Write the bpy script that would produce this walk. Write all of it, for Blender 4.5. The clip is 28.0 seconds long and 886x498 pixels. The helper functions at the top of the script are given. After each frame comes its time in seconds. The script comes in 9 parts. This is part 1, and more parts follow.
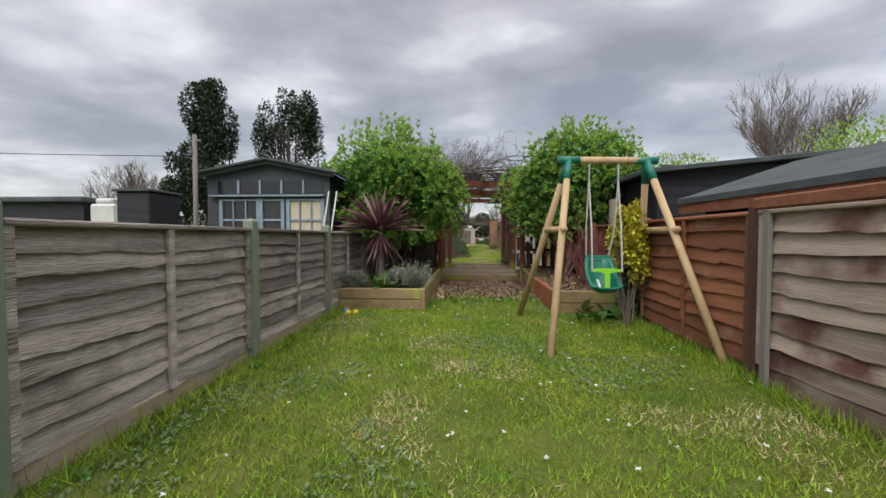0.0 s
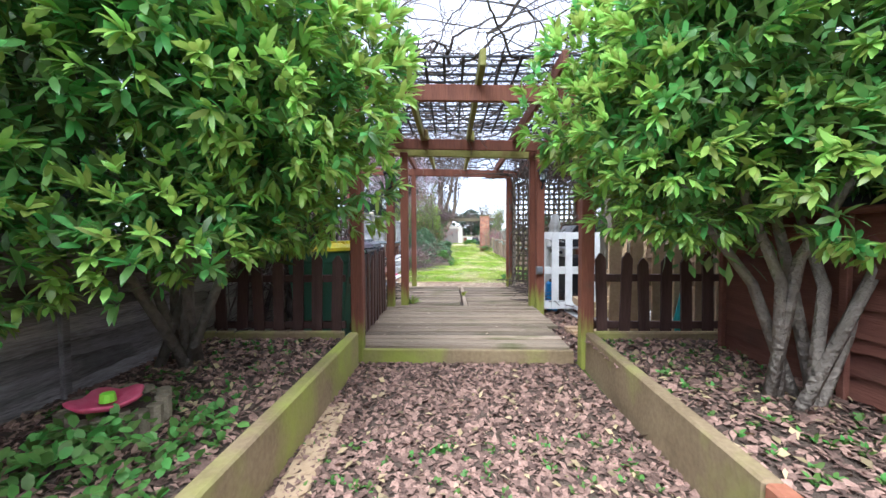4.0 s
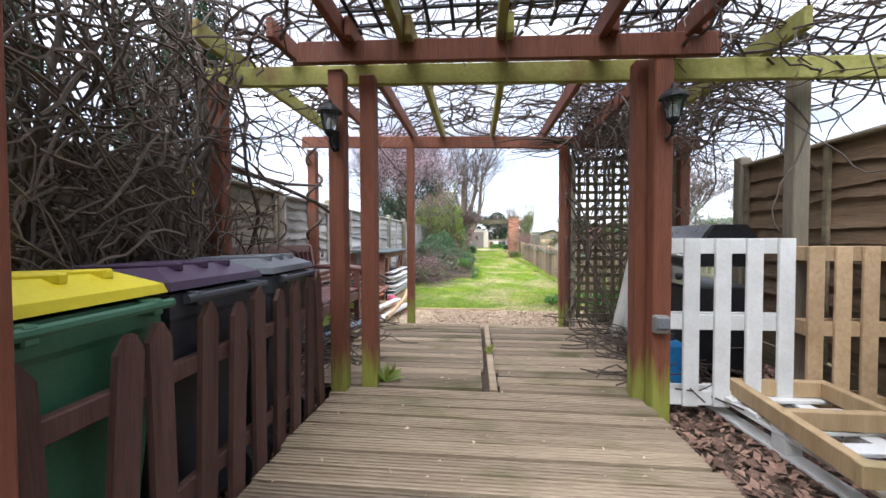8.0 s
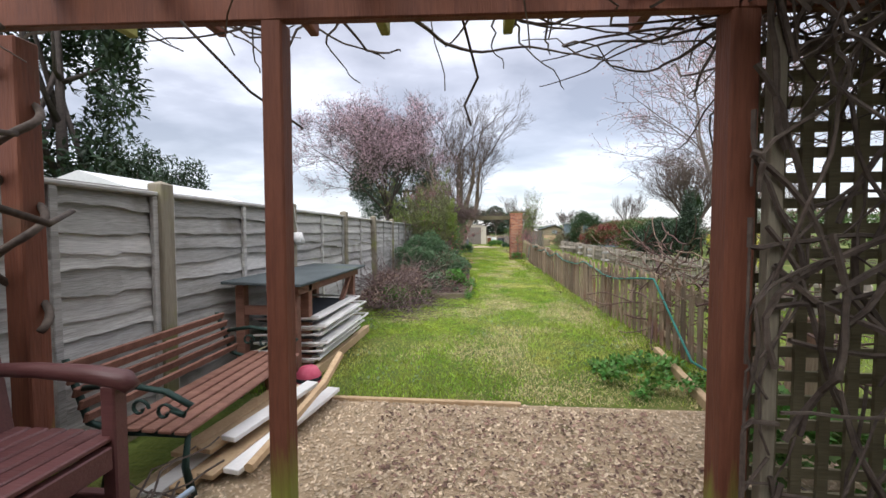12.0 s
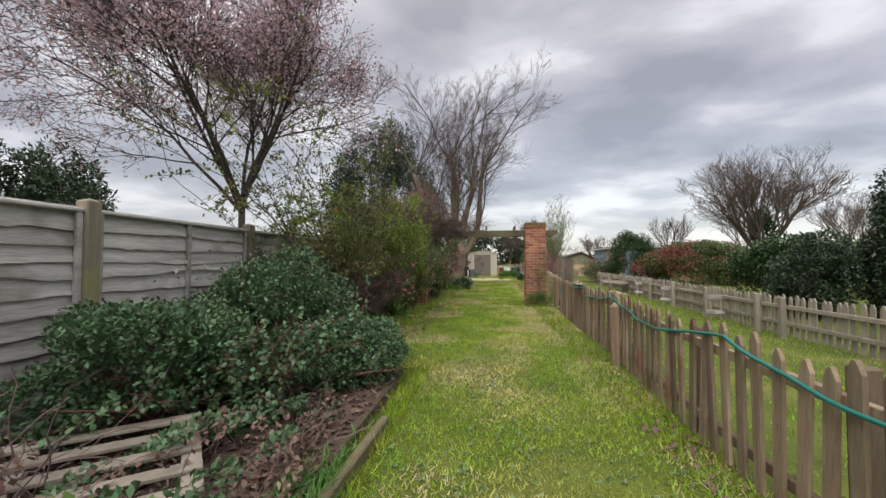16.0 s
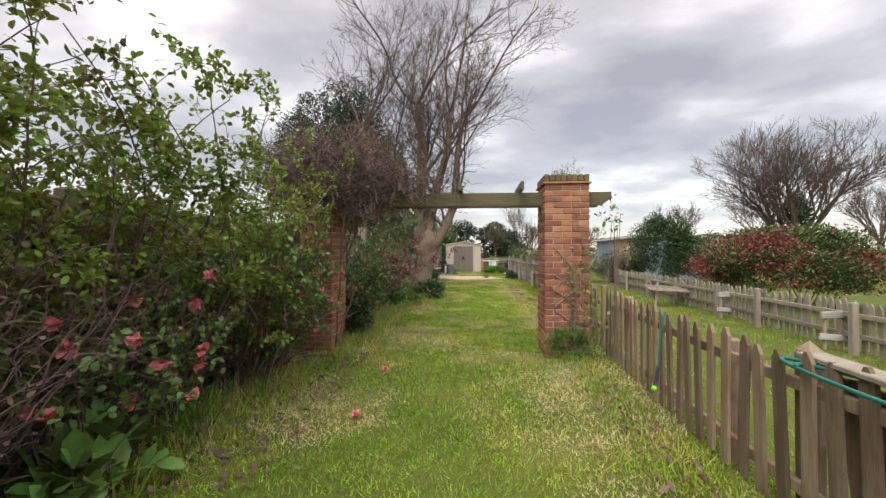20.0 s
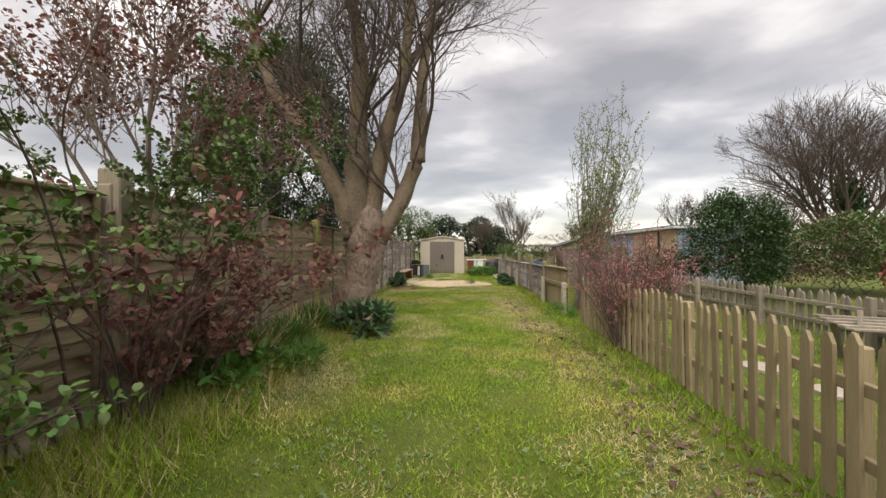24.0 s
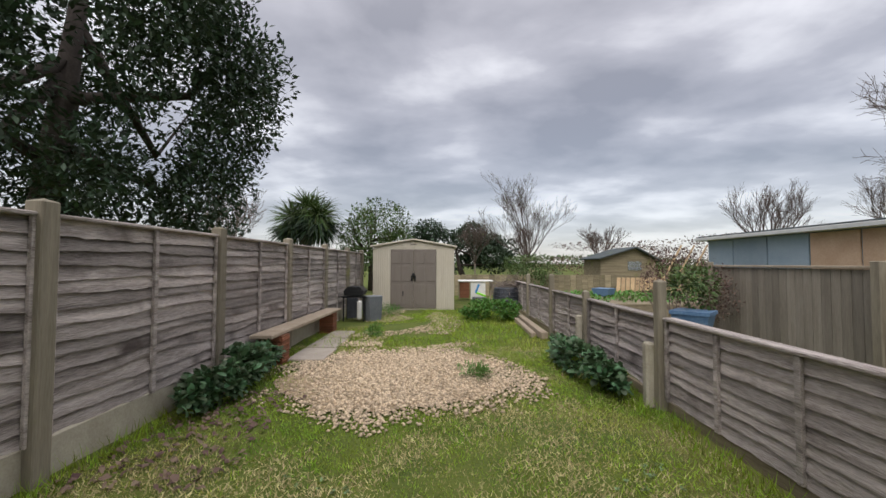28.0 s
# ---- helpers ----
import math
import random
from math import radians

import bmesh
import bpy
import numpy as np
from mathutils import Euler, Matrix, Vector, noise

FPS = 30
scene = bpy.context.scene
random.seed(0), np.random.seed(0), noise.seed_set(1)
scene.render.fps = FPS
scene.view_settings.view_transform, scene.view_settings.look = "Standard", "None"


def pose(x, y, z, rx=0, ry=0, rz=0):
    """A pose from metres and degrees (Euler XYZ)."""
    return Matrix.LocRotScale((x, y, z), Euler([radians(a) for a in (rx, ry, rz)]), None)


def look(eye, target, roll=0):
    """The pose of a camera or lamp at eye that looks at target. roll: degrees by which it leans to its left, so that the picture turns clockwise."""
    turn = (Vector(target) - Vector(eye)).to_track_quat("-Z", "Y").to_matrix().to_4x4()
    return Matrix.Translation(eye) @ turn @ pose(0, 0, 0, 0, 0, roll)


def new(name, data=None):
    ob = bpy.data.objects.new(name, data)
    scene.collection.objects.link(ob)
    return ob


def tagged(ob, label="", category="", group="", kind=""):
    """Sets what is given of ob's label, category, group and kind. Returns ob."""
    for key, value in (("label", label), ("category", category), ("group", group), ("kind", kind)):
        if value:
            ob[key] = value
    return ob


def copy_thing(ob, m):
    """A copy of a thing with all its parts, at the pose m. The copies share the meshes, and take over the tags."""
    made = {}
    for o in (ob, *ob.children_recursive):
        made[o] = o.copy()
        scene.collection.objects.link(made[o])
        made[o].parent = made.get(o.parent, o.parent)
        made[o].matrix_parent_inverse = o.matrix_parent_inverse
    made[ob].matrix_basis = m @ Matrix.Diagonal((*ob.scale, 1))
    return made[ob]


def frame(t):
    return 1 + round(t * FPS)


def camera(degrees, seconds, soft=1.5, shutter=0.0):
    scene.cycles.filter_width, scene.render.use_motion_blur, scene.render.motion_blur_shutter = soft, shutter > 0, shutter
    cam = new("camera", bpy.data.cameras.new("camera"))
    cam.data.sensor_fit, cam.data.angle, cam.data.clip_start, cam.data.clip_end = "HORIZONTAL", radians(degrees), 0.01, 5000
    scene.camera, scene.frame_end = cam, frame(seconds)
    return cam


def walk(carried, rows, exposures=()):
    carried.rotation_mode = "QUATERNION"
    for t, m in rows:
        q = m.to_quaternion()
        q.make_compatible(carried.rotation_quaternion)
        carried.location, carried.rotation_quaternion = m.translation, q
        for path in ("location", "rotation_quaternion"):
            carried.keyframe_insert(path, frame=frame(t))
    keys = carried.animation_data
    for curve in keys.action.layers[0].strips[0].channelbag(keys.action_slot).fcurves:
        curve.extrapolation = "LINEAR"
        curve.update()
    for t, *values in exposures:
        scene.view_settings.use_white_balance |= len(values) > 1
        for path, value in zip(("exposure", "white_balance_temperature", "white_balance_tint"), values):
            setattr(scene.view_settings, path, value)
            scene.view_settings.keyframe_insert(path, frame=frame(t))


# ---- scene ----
cam = camera(97.0, 28.0)

PATH = [
    (0, (-0.254, 2.45, 1.019), (-0.35, 4.446, 0.955), -0.0),
    (0.5, (-0.273, 3.612, 1.01), (-0.415, 5.606, 0.989), 0.2),
    (1, (-0.23, 4.724, 1.014), (-0.394, 6.717, 1.013), 0.3),
    (1.5, (-0.156, 5.786, 1.028), (-0.333, 7.778, 1.03), 0.0),
    (2, (-0.056, 6.736, 1.058), (-0.202, 8.73, 0.999), 0.1),
    (2.5, (0.016, 7.498, 1.087), (-0.074, 9.496, 1.069), -0.0),
    (3, (0.054, 7.678, 1.079), (-0.004, 9.676, 1.023), -0.1),
    (3.5, (0.038, 7.899, 1.072), (0.01, 9.898, 0.997), -0.3),
    (5.5, (-0.015, 9.118, 1.109), (-0.102, 11.115, 1.06), 0.0),
    (6, (0.048, 9.453, 1.11), (-0.026, 11.451, 1.072), 0.0),
    (6.5, (0.085, 9.784, 1.141), (0.004, 11.782, 1.088), -0.3),
    (7, (0.079, 10.136, 1.136), (-0.001, 12.134, 1.078), -0.3),
    (7.5, (0.104, 10.498, 1.104), (-0.02, 12.493, 1.041), -0.3),
    (8, (0.108, 10.86, 1.107), (-0.06, 12.852, 1.052), -0.2),
    (8.5, (0.099, 11.229, 1.132), (-0.046, 13.224, 1.106), -0.2),
    (9, (0.138, 11.576, 1.182), (0.008, 13.572, 1.152), -0.0),
    (9.5, (0.153, 11.923, 1.288), (-0.017, 13.915, 1.208), 0.2),
    (10, (0.121, 12.304, 1.275), (-0.064, 14.294, 1.192), 0.3),
    (10.5, (0.145, 12.666, 1.291), (-0.052, 14.654, 1.192), 0.3),
    (11, (0.147, 13.052, 1.335), (-0.053, 15.039, 1.226), 0.1),
    (11.5, (0.131, 13.446, 1.345), (-0.04, 15.435, 1.225), 0.1),
    (12, (0.141, 13.848, 1.325), (-0.013, 15.84, 1.238), -0.1),
    (12.5, (0.189, 14.224, 1.349), (0.035, 16.217, 1.274), 0.0),
    (14.5, (0.194, 18.295, 1.232), (0.179, 20.295, 1.245), 0.2),
    (15, (0.418, 19.334, 1.225), (0.375, 21.331, 1.122), 0.0),
    (15.5, (0.692, 20.42, 1.197), (0.628, 22.419, 1.162), -0.0),
    (16, (0.927, 21.575, 1.212), (0.687, 23.56, 1.276), -0.0),
    (16.5, (1.023, 22.743, 1.259), (0.778, 24.725, 1.372), -0.1),
    (17, (1.036, 23.945, 1.298), (0.819, 25.933, 1.286), -0.2),
    (17.5, (1.082, 25.103, 1.276), (0.875, 27.092, 1.259), -0.1),
    (18, (1.08, 25.654, 1.278), (0.904, 27.646, 1.273), -0.0),
    (18.5, (1.108, 26.09, 1.301), (0.922, 28.081, 1.3), 0.0),
    (19, (1.04, 26.533, 1.298), (0.872, 28.526, 1.31), -0.0),
    (19.5, (1.048, 26.989, 1.279), (0.886, 28.982, 1.297), 0.0),
    (20, (0.987, 27.424, 1.275), (0.83, 29.418, 1.299), 0.1),
    (20.5, (0.95, 27.88, 1.278), (0.785, 29.873, 1.296), 0.1),
    (21, (0.894, 28.36, 1.258), (0.74, 30.354, 1.278), 0.2),
    (21.5, (0.827, 28.843, 1.263), (0.704, 30.839, 1.265), 0.1),
    (23.5, (1.151, 31.898, 1.212), (1.072, 33.896, 1.232), 0.0),
    (24, (1.119, 32.957, 1.226), (1.044, 34.956, 1.241), 0.0),
    (24.5, (1.2, 34.23, 1.19), (1.165, 36.229, 1.251), 0.0),
    (25, (1.30, 35.58, 1.205), (1.16, 37.575, 1.224), 0.1),
    (25.5, (1.244, 36.88, 1.232), (1.223, 38.879, 1.184), 0.0),
    (26, (1.244, 38.194, 1.24), (1.151, 40.192, 1.207), 0.1),
    (26.5, (1.305, 39.494, 1.297), (1.197, 41.491, 1.292), -0.1),
    (27, (1.261, 40.751, 1.327), (1.194, 42.749, 1.367), -0.0),
    (27.5, (1.241, 41.886, 1.371), (1.163, 43.884, 1.384), -0.1),
    (28, (1.218, 43.019, 1.385), (1.204, 45.017, 1.458), 0.2),
]
EXPOSURES = [(0, -0.32, 6400, 10), (1.5, 0.0, 6500, 10), (2, 0.68, 5850, 10), (3, 1.1, 5400, 10), (5.5, 1.55, 5350, 10), (7, 1.3, 5600, 10), (8, 1.05, 5800, 10), (9, 0.95, 6100, 10), (10, 0.7, 5950, 10), (11, 0.6, 6000, 10), (12, 0.3, 6100, 10), (14.5, -0.2, 6400, 10), (18, -0.02, 6700, 10), (20, 0.1, 6800, 10), (21.5, 0.15, 6700, 10), (24, 0.0, 7100, 10), (25, -0.2, 6500, 10), (26, -0.15, 7300, 11), (27, -0.25, 6500, 10), (28, -0.3, 6350, 10)]
walk(cam, [(t, look(e, g, r)) for t, e, g, r in PATH], EXPOSURES)

# ---- world and light ----
world = bpy.data.worlds.new("overcast_sky")
scene.world = world
world.use_nodes = True
wn, wl = world.node_tree.nodes, world.node_tree.links
wn.clear()
w_out = wn.new("ShaderNodeOutputWorld")
w_bg = wn.new("ShaderNodeBackground")
w_bg.inputs["Strength"].default_value = 1.0
wl.new(w_bg.outputs[0], w_out.inputs[0])
SUN_EL, SUN_ROT = radians(48), radians(200)
sky = wn.new("ShaderNodeTexSky")
sky.sky_type, sky.sun_disc, sky.sun_elevation, sky.sun_rotation = "NISHITA", False, SUN_EL, SUN_ROT
skyd = wn.new("ShaderNodeVectorMath"); skyd.operation = "SCALE"
skyd.inputs["Scale"].default_value = 0.05
wl.new(sky.outputs[0], skyd.inputs[0])
tc = wn.new("ShaderNodeTexCoord")
sep = wn.new("ShaderNodeSeparateXYZ")
wl.new(tc.outputs["Generated"], sep.inputs[0])


def wmath(op, a, b=None, clamp=False):
    n = wn.new("ShaderNodeMath"); n.operation = op; n.use_clamp = clamp
    for i, v in enumerate((a, b)):
        if v is None:
            continue
        if isinstance(v, (int, float)):
            n.inputs[i].default_value = v
        else:
            wl.new(v, n.inputs[i])
    return n.outputs[0]


elev = wmath("MAXIMUM", sep.outputs["Z"], 0.0)
den = wmath("ADD", elev, 0.16)
comb = wn.new("ShaderNodeCombineXYZ")
wl.new(wmath("DIVIDE", sep.outputs["X"], den), comb.inputs[0])
wl.new(wmath("DIVIDE", sep.outputs["Y"], den), comb.inputs[1])
wmap = wn.new("ShaderNodeMapping"); wmap.inputs["Scale"].default_value = (0.8, 0.95, 1); wmap.inputs["Location"].default_value = (3.1, 0.4, 0)
wl.new(comb.outputs[0], wmap.inputs[0])
n1 = wn.new("ShaderNodeTexNoise"); n1.inputs["Scale"].default_value = 1.5; n1.inputs["Detail"].default_value = 7; n1.inputs["Roughness"].default_value = 0.5; n1.inputs["Distortion"].default_value = 0.12
n2 = wn.new("ShaderNodeTexNoise"); n2.inputs["Scale"].default_value = 0.45; n2.inputs["Detail"].default_value = 3
wl.new(wmap.outputs[0], n1.inputs["Vector"]); wl.new(wmap.outputs[0], n2.inputs["Vector"])
cl = wmath("ADD", wmath("MULTIPLY", n1.outputs["Fac"], 0.62), wmath("MULTIPLY", n2.outputs["Fac"], 0.38))
ramp = wn.new("ShaderNodeValToRGB")
ramp.color_ramp.elements[0].position, ramp.color_ramp.elements[0].color = 0.40, (0.285, 0.268, 0.275, 1)
ramp.color_ramp.elements[1].position, ramp.color_ramp.elements[1].color = 0.60, (0.88, 0.85, 0.845, 1)
mid_e = ramp.color_ramp.elements.new(0.5); mid_e.color = (0.47, 0.445, 0.455, 1)
wl.new(cl, ramp.inputs[0])
# brighter veil along the horizon, and the brighter zenith of an overcast sky
hor = wmath("POWER", wmath("SUBTRACT", 1.0, elev), 9.0)
hmix = wn.new("ShaderNodeMix"); hmix.data_type = "RGBA"
wl.new(wmath("MULTIPLY", hor, 0.7), hmix.inputs["Factor"]); wl.new(ramp.outputs[0], hmix.inputs["A"]); hmix.inputs["B"].default_value = (0.78, 0.745, 0.755, 1)
zen = wmath("ADD", wmath("MULTIPLY", wmath("POWER", elev, 3.0), 3.0), 1.0)
skyv = wn.new("ShaderNodeVectorMath"); skyv.operation = "SCALE"
wl.new(hmix.outputs["Result"], skyv.inputs[0]); wl.new(zen, skyv.inputs["Scale"])
sadd = wn.new("ShaderNodeVectorMath"); sadd.operation = "ADD"
wl.new(skyv.outputs[0], sadd.inputs[0]); wl.new(skyd.outputs[0], sadd.inputs[1])
wl.new(sadd.outputs[0], w_bg.inputs["Color"])

sun_data = bpy.data.lights.new("sun", "SUN")
sun_data.energy, sun_data.angle, sun_data.color = 2.4, radians(40), (1.0, 0.97, 0.92)
sun = new("sun", sun_data)
sun.matrix_world = look((0, 0, 0), (math.sin(SUN_ROT) * -math.cos(SUN_EL), -math.cos(SUN_ROT) * math.cos(SUN_EL), -math.sin(SUN_EL)))

# ---- materials ----


def mat(name, c1, c2, rough=0.8, scale=3.0, fine=40.0, bump=0.35, stretch=(1, 1, 1), metal=0.0, spec=0.3, rnd=0.25, island=0.0, trans=0.0, c3=None, hue=0.0, patch=0.5, dist=0.006, moss=None):
    """A worn surface: two scales of noise between two tones, an optional third tone in blotches, relief, and a tone of its own per piece."""
    m = bpy.data.materials.new(name)
    m.use_nodes = True
    nt = m.node_tree
    N, L = nt.nodes, nt.links
    bs = N["Principled BSDF"]
    t = N.new("ShaderNodeTexCoord")
    oi = N.new("ShaderNodeObjectInfo")
    off = N.new("ShaderNodeVectorMath"); off.operation = "MULTIPLY_ADD"
    sc = N.new("ShaderNodeCombineXYZ")
    for i in range(3):
        L.new(oi.outputs["Random"], sc.inputs[i])
    off.inputs[1].default_value = (37, 53, 71)
    L.new(sc.outputs[0], off.inputs[0]); L.new(t.outputs["Object"], off.inputs[2])
    mp = N.new("ShaderNodeMapping"); mp.inputs["Scale"].default_value = stretch
    L.new(off.outputs[0], mp.inputs[0])
    a = N.new("ShaderNodeTexNoise"); a.inputs["Scale"].default_value = scale; a.inputs["Detail"].default_value = 5; a.inputs["Roughness"].default_value = 0.6
    b = N.new("ShaderNodeTexNoise"); b.inputs["Scale"].default_value = fine; b.inputs["Detail"].default_value = 3
    L.new(mp.outputs[0], a.inputs["Vector"]); L.new(mp.outputs[0], b.inputs["Vector"])

    def num(op, x, y, cl=False):
        n = N.new("ShaderNodeMath"); n.operation = op; n.use_clamp = cl
        for i, v in enumerate((x, y)):
            if isinstance(v, (int, float)):
                n.inputs[i].default_value = v
            else:
                L.new(v, n.inputs[i])
        return n.outputs[0]

    def mixc(f, A, B):
        n = N.new("ShaderNodeMix"); n.data_type = "RGBA"
        L.new(f, n.inputs["Factor"])
        for k, v in (("A", A), ("B", B)):
            if isinstance(v, tuple):
                n.inputs[k].default_value = (*v, 1)
            else:
                L.new(v, n.inputs[k])
        return n.outputs["Result"]

    f = num("MULTIPLY_ADD", num("SUBTRACT", num("ADD", num("MULTIPLY", a.outputs["Fac"], 0.65), num("MULTIPLY", b.outputs["Fac"], 0.35)), 0.5), 3.0)
    f_node = f.node; f_node.inputs[2].default_value = 0.5; f_node.use_clamp = True
    col = mixc(f, c1, c2)
    if c3:
        c = N.new("ShaderNodeTexNoise"); c.inputs["Scale"].default_value = scale * 0.45; c.inputs["Detail"].default_value = 6
        L.new(off.outputs[0], c.inputs["Vector"])
        g = num("MULTIPLY", num("SUBTRACT", c.outputs["Fac"], 1.0 - patch), 6.0, True)
        col = mixc(g, col, c3)
    if moss:
        # algae creeping up from the foot, with a ragged edge
        sz = N.new("ShaderNodeSeparateXYZ")
        L.new(t.outputs["Object"], sz.inputs[0])
        edge = num("SUBTRACT", num("ADD", num("MULTIPLY", a.outputs["Fac"], 0.7), moss[1] - 0.35), sz.outputs["Z"])
        col = mixc(num("MULTIPLY", edge, 5.0, True), col, moss[0])
    hs = N.new("ShaderNodeHueSaturation")
    src = oi.outputs["Random"]
    amount = rnd
    if island:
        ge = N.new("ShaderNodeNewGeometry")
        src, amount = ge.outputs["Random Per Island"], island
    v = num("MULTIPLY", num("SUBTRACT", src, 0.5), 2 * amount)
    L.new(num("ADD", v, 1.0), hs.inputs["Value"])
    if hue:
        L.new(num("ADD", num("MULTIPLY", v, hue), 0.5), hs.inputs["Hue"])
    L.new(col, hs.inputs["Color"])
    L.new(hs.outputs[0], bs.inputs["Base Color"])
    bs.inputs["Roughness"].default_value = rough
    L.new(num("ADD", num("MULTIPLY", a.outputs["Fac"], 0.25), rough - 0.125), bs.inputs["Roughness"])
    bs.inputs["Metallic"].default_value = metal
    bs.inputs["Specular IOR Level"].default_value = spec
    if bump:
        bp = N.new("ShaderNodeBump"); bp.inputs["Strength"].default_value = bump; bp.inputs["Distance"].default_value = dist
        L.new(num("ADD", b.outputs["Fac"], a.outputs["Fac"]), bp.inputs["Height"])
        L.new(bp.outputs[0], bs.inputs["Normal"])
    if trans:
        tr = N.new("ShaderNodeBsdfTranslucent"); mx = N.new("ShaderNodeMixShader"); mx.inputs[0].default_value = trans
        L.new(hs.outputs[0], tr.inputs[0]); L.new(bs.outputs[0], mx.inputs[1]); L.new(tr.outputs[0], mx.inputs[2])
        L.new(mx.outputs[0], N["Material Output"].inputs[0])
    return m


def leafmat(name, c1, c2, var=0.35, rough=0.45, trans=0.25, spec=0.4, hue=0.08):
    return mat(name, c1, c2, rough=rough, scale=2.5, fine=30, bump=0, island=var, trans=trans, spec=spec, hue=hue)


X6, Z6 = (0.25, 3, 3), (3, 3, 0.25)
M = {}
M["grass_ground"] = mat("lawn_soil", (0.055, 0.085, 0.012), (0.13, 0.15, 0.026), 0.95, 1.6, 34, 0.8, c3=(0.22, 0.19, 0.07), patch=0.42, rnd=0, dist=0.02)
M["blade"] = mat("grass_blade", (0.13, 0.26, 0.014), (0.38, 0.46, 0.045), 0.55, 2.0, 11, 0, island=0.6, trans=0.4, spec=0.4, hue=0.04, c3=(0.54, 0.47, 0.12), patch=0.42)
M["blade_strip"] = mat("strip_grass_blade", (0.14, 0.28, 0.018), (0.42, 0.50, 0.06), 0.55, 1.7, 9, 0, island=0.65, trans=0.4, spec=0.4, hue=0.04, c3=(0.60, 0.52, 0.16), patch=0.47)
M["clover"] = leafmat("clover_leaf", (0.16, 0.24, 0.10), (0.26, 0.33, 0.17), 0.35, 0.7, 0.3)
M["twig_dark"] = mat("dark_twig", (0.065, 0.048, 0.04), (0.13, 0.10, 0.085), 0.85, 8, 40, 0, rnd=0.15)
M["twig_plum"] = mat("purple_brown_twig", (0.08, 0.053, 0.048), (0.18, 0.128, 0.115), 0.85, 8, 40, 0, rnd=0.1)
M["dryblade"] = leafmat("straw", (0.46, 0.38, 0.18), (0.64, 0.54, 0.30), 0.3, 0.8, 0.2)
M["soil"] = mat("soil", (0.06, 0.042, 0.03), (0.12, 0.085, 0.06), 0.95, 4, 60, 0.9, rnd=0, dist=0.02)
M["mulch"] = mat("bark_chip", (0.14, 0.08, 0.058), (0.30, 0.19, 0.14), 0.9, 30, 120, 0.2, island=0.6)
M["leaflitter"] = mat("fallen_leaf", (0.30, 0.24, 0.10), (0.36, 0.26, 0.16), 0.8, 30, 90, 0.1, island=0.5)
M["gravel"] = mat("pale_gravel", (0.39, 0.29, 0.185), (0.60, 0.485, 0.345), 0.85, 30, 150, 0.2, island=0.4)
M["gravel_bed"] = mat("gravel_bed", (0.30, 0.215, 0.125), (0.47, 0.36, 0.235), 0.95, 12, 90, 0.8, rnd=0, c3=(0.15, 0.13, 0.06), patch=0.4, dist=0.02)
M["fence"] = mat("weathered_larch", (0.12, 0.098, 0.086), (0.54, 0.475, 0.435), 0.85, 4, 60, 1.0, X6, rnd=0.36, c3=(0.08, 0.062, 0.055), patch=0.42, dist=0.01)
M["fence_grey"] = mat("grey_larch", (0.23, 0.22, 0.20), (0.50, 0.48, 0.45), 0.85, 4, 45, 0.8, X6, rnd=0.25, c3=(0.13, 0.11, 0.09), patch=0.4)
M["fence_brown"] = mat("brown_larch", (0.15, 0.12, 0.075), (0.35, 0.29, 0.19), 0.85, 4, 45, 0.7, X6, rnd=0.28, c3=(0.20, 0.20, 0.07), patch=0.38)
M["fence_mossy"] = mat("mossy_grey_larch", (0.17, 0.145, 0.105), (0.37, 0.33, 0.26), 0.85, 4, 50, 0.8, X6, rnd=0.28, c3=(0.21, 0.21, 0.09), patch=0.38)
M["fence_red_dark"] = mat("dark_red_brown_larch", (0.11, 0.038, 0.026), (0.19, 0.08, 0.052), 0.75, 5, 45, 0.6, X6, rnd=0.2, c3=(0.09, 0.05, 0.035), patch=0.4)
M["fence_pale"] = mat("bleached_larch", (0.24, 0.18, 0.14), (0.42, 0.34, 0.28), 0.85, 5, 45, 0.7, X6, rnd=0.22, c3=(0.12, 0.055, 0.045), patch=0.5)
M["fence_red"] = mat("red_stained_larch", (0.17, 0.06, 0.03), (0.30, 0.13, 0.07), 0.8, 5, 45, 0.7, X6, rnd=0.28, c3=(0.33, 0.27, 0.18), patch=0.36)
M["post_green"] = mat("sage_painted_post", (0.16, 0.20, 0.14), (0.22, 0.26, 0.18), 0.7, 6, 50, 0.3, Z6, rnd=0.1)
M["post"] = mat("weathered_post", (0.17, 0.145, 0.105), (0.29, 0.255, 0.19), 0.85, 4, 40, 0.5, Z6, rnd=0.15, c3=(0.22, 0.23, 0.06), patch=0.42)
M["concrete"] = mat("gravel_board_concrete", (0.33, 0.29, 0.22), (0.46, 0.42, 0.33), 0.9, 5, 60, 0.5, rnd=0.1, c3=(0.22, 0.20, 0.12), patch=0.36)
M["sleeper"] = mat("mossy_timber", (0.17, 0.115, 0.06), (0.31, 0.23, 0.125), 0.85, 3, 40, 0.6, (1, 1, 1), rnd=0.15, c3=(0.31, 0.33, 0.06), patch=0.5)
M["sleeper_red"] = mat("red_timber", (0.22, 0.07, 0.035), (0.32, 0.13, 0.07), 0.8, 3, 40, 0.4, rnd=0.1, c3=(0.32, 0.30, 0.07), patch=0.4)
M["capping"] = mat("capping_timber", (0.28, 0.22, 0.16), (0.40, 0.33, 0.25), 0.85, 4, 50, 0.5, rnd=0.1)
M["perg"] = mat("red_brown_pergola", (0.135, 0.046, 0.027), (0.225, 0.083, 0.046), 0.7, 5, 40, 0.5, Z6, rnd=0.16, c3=(0.12, 0.07, 0.042), patch=0.36)
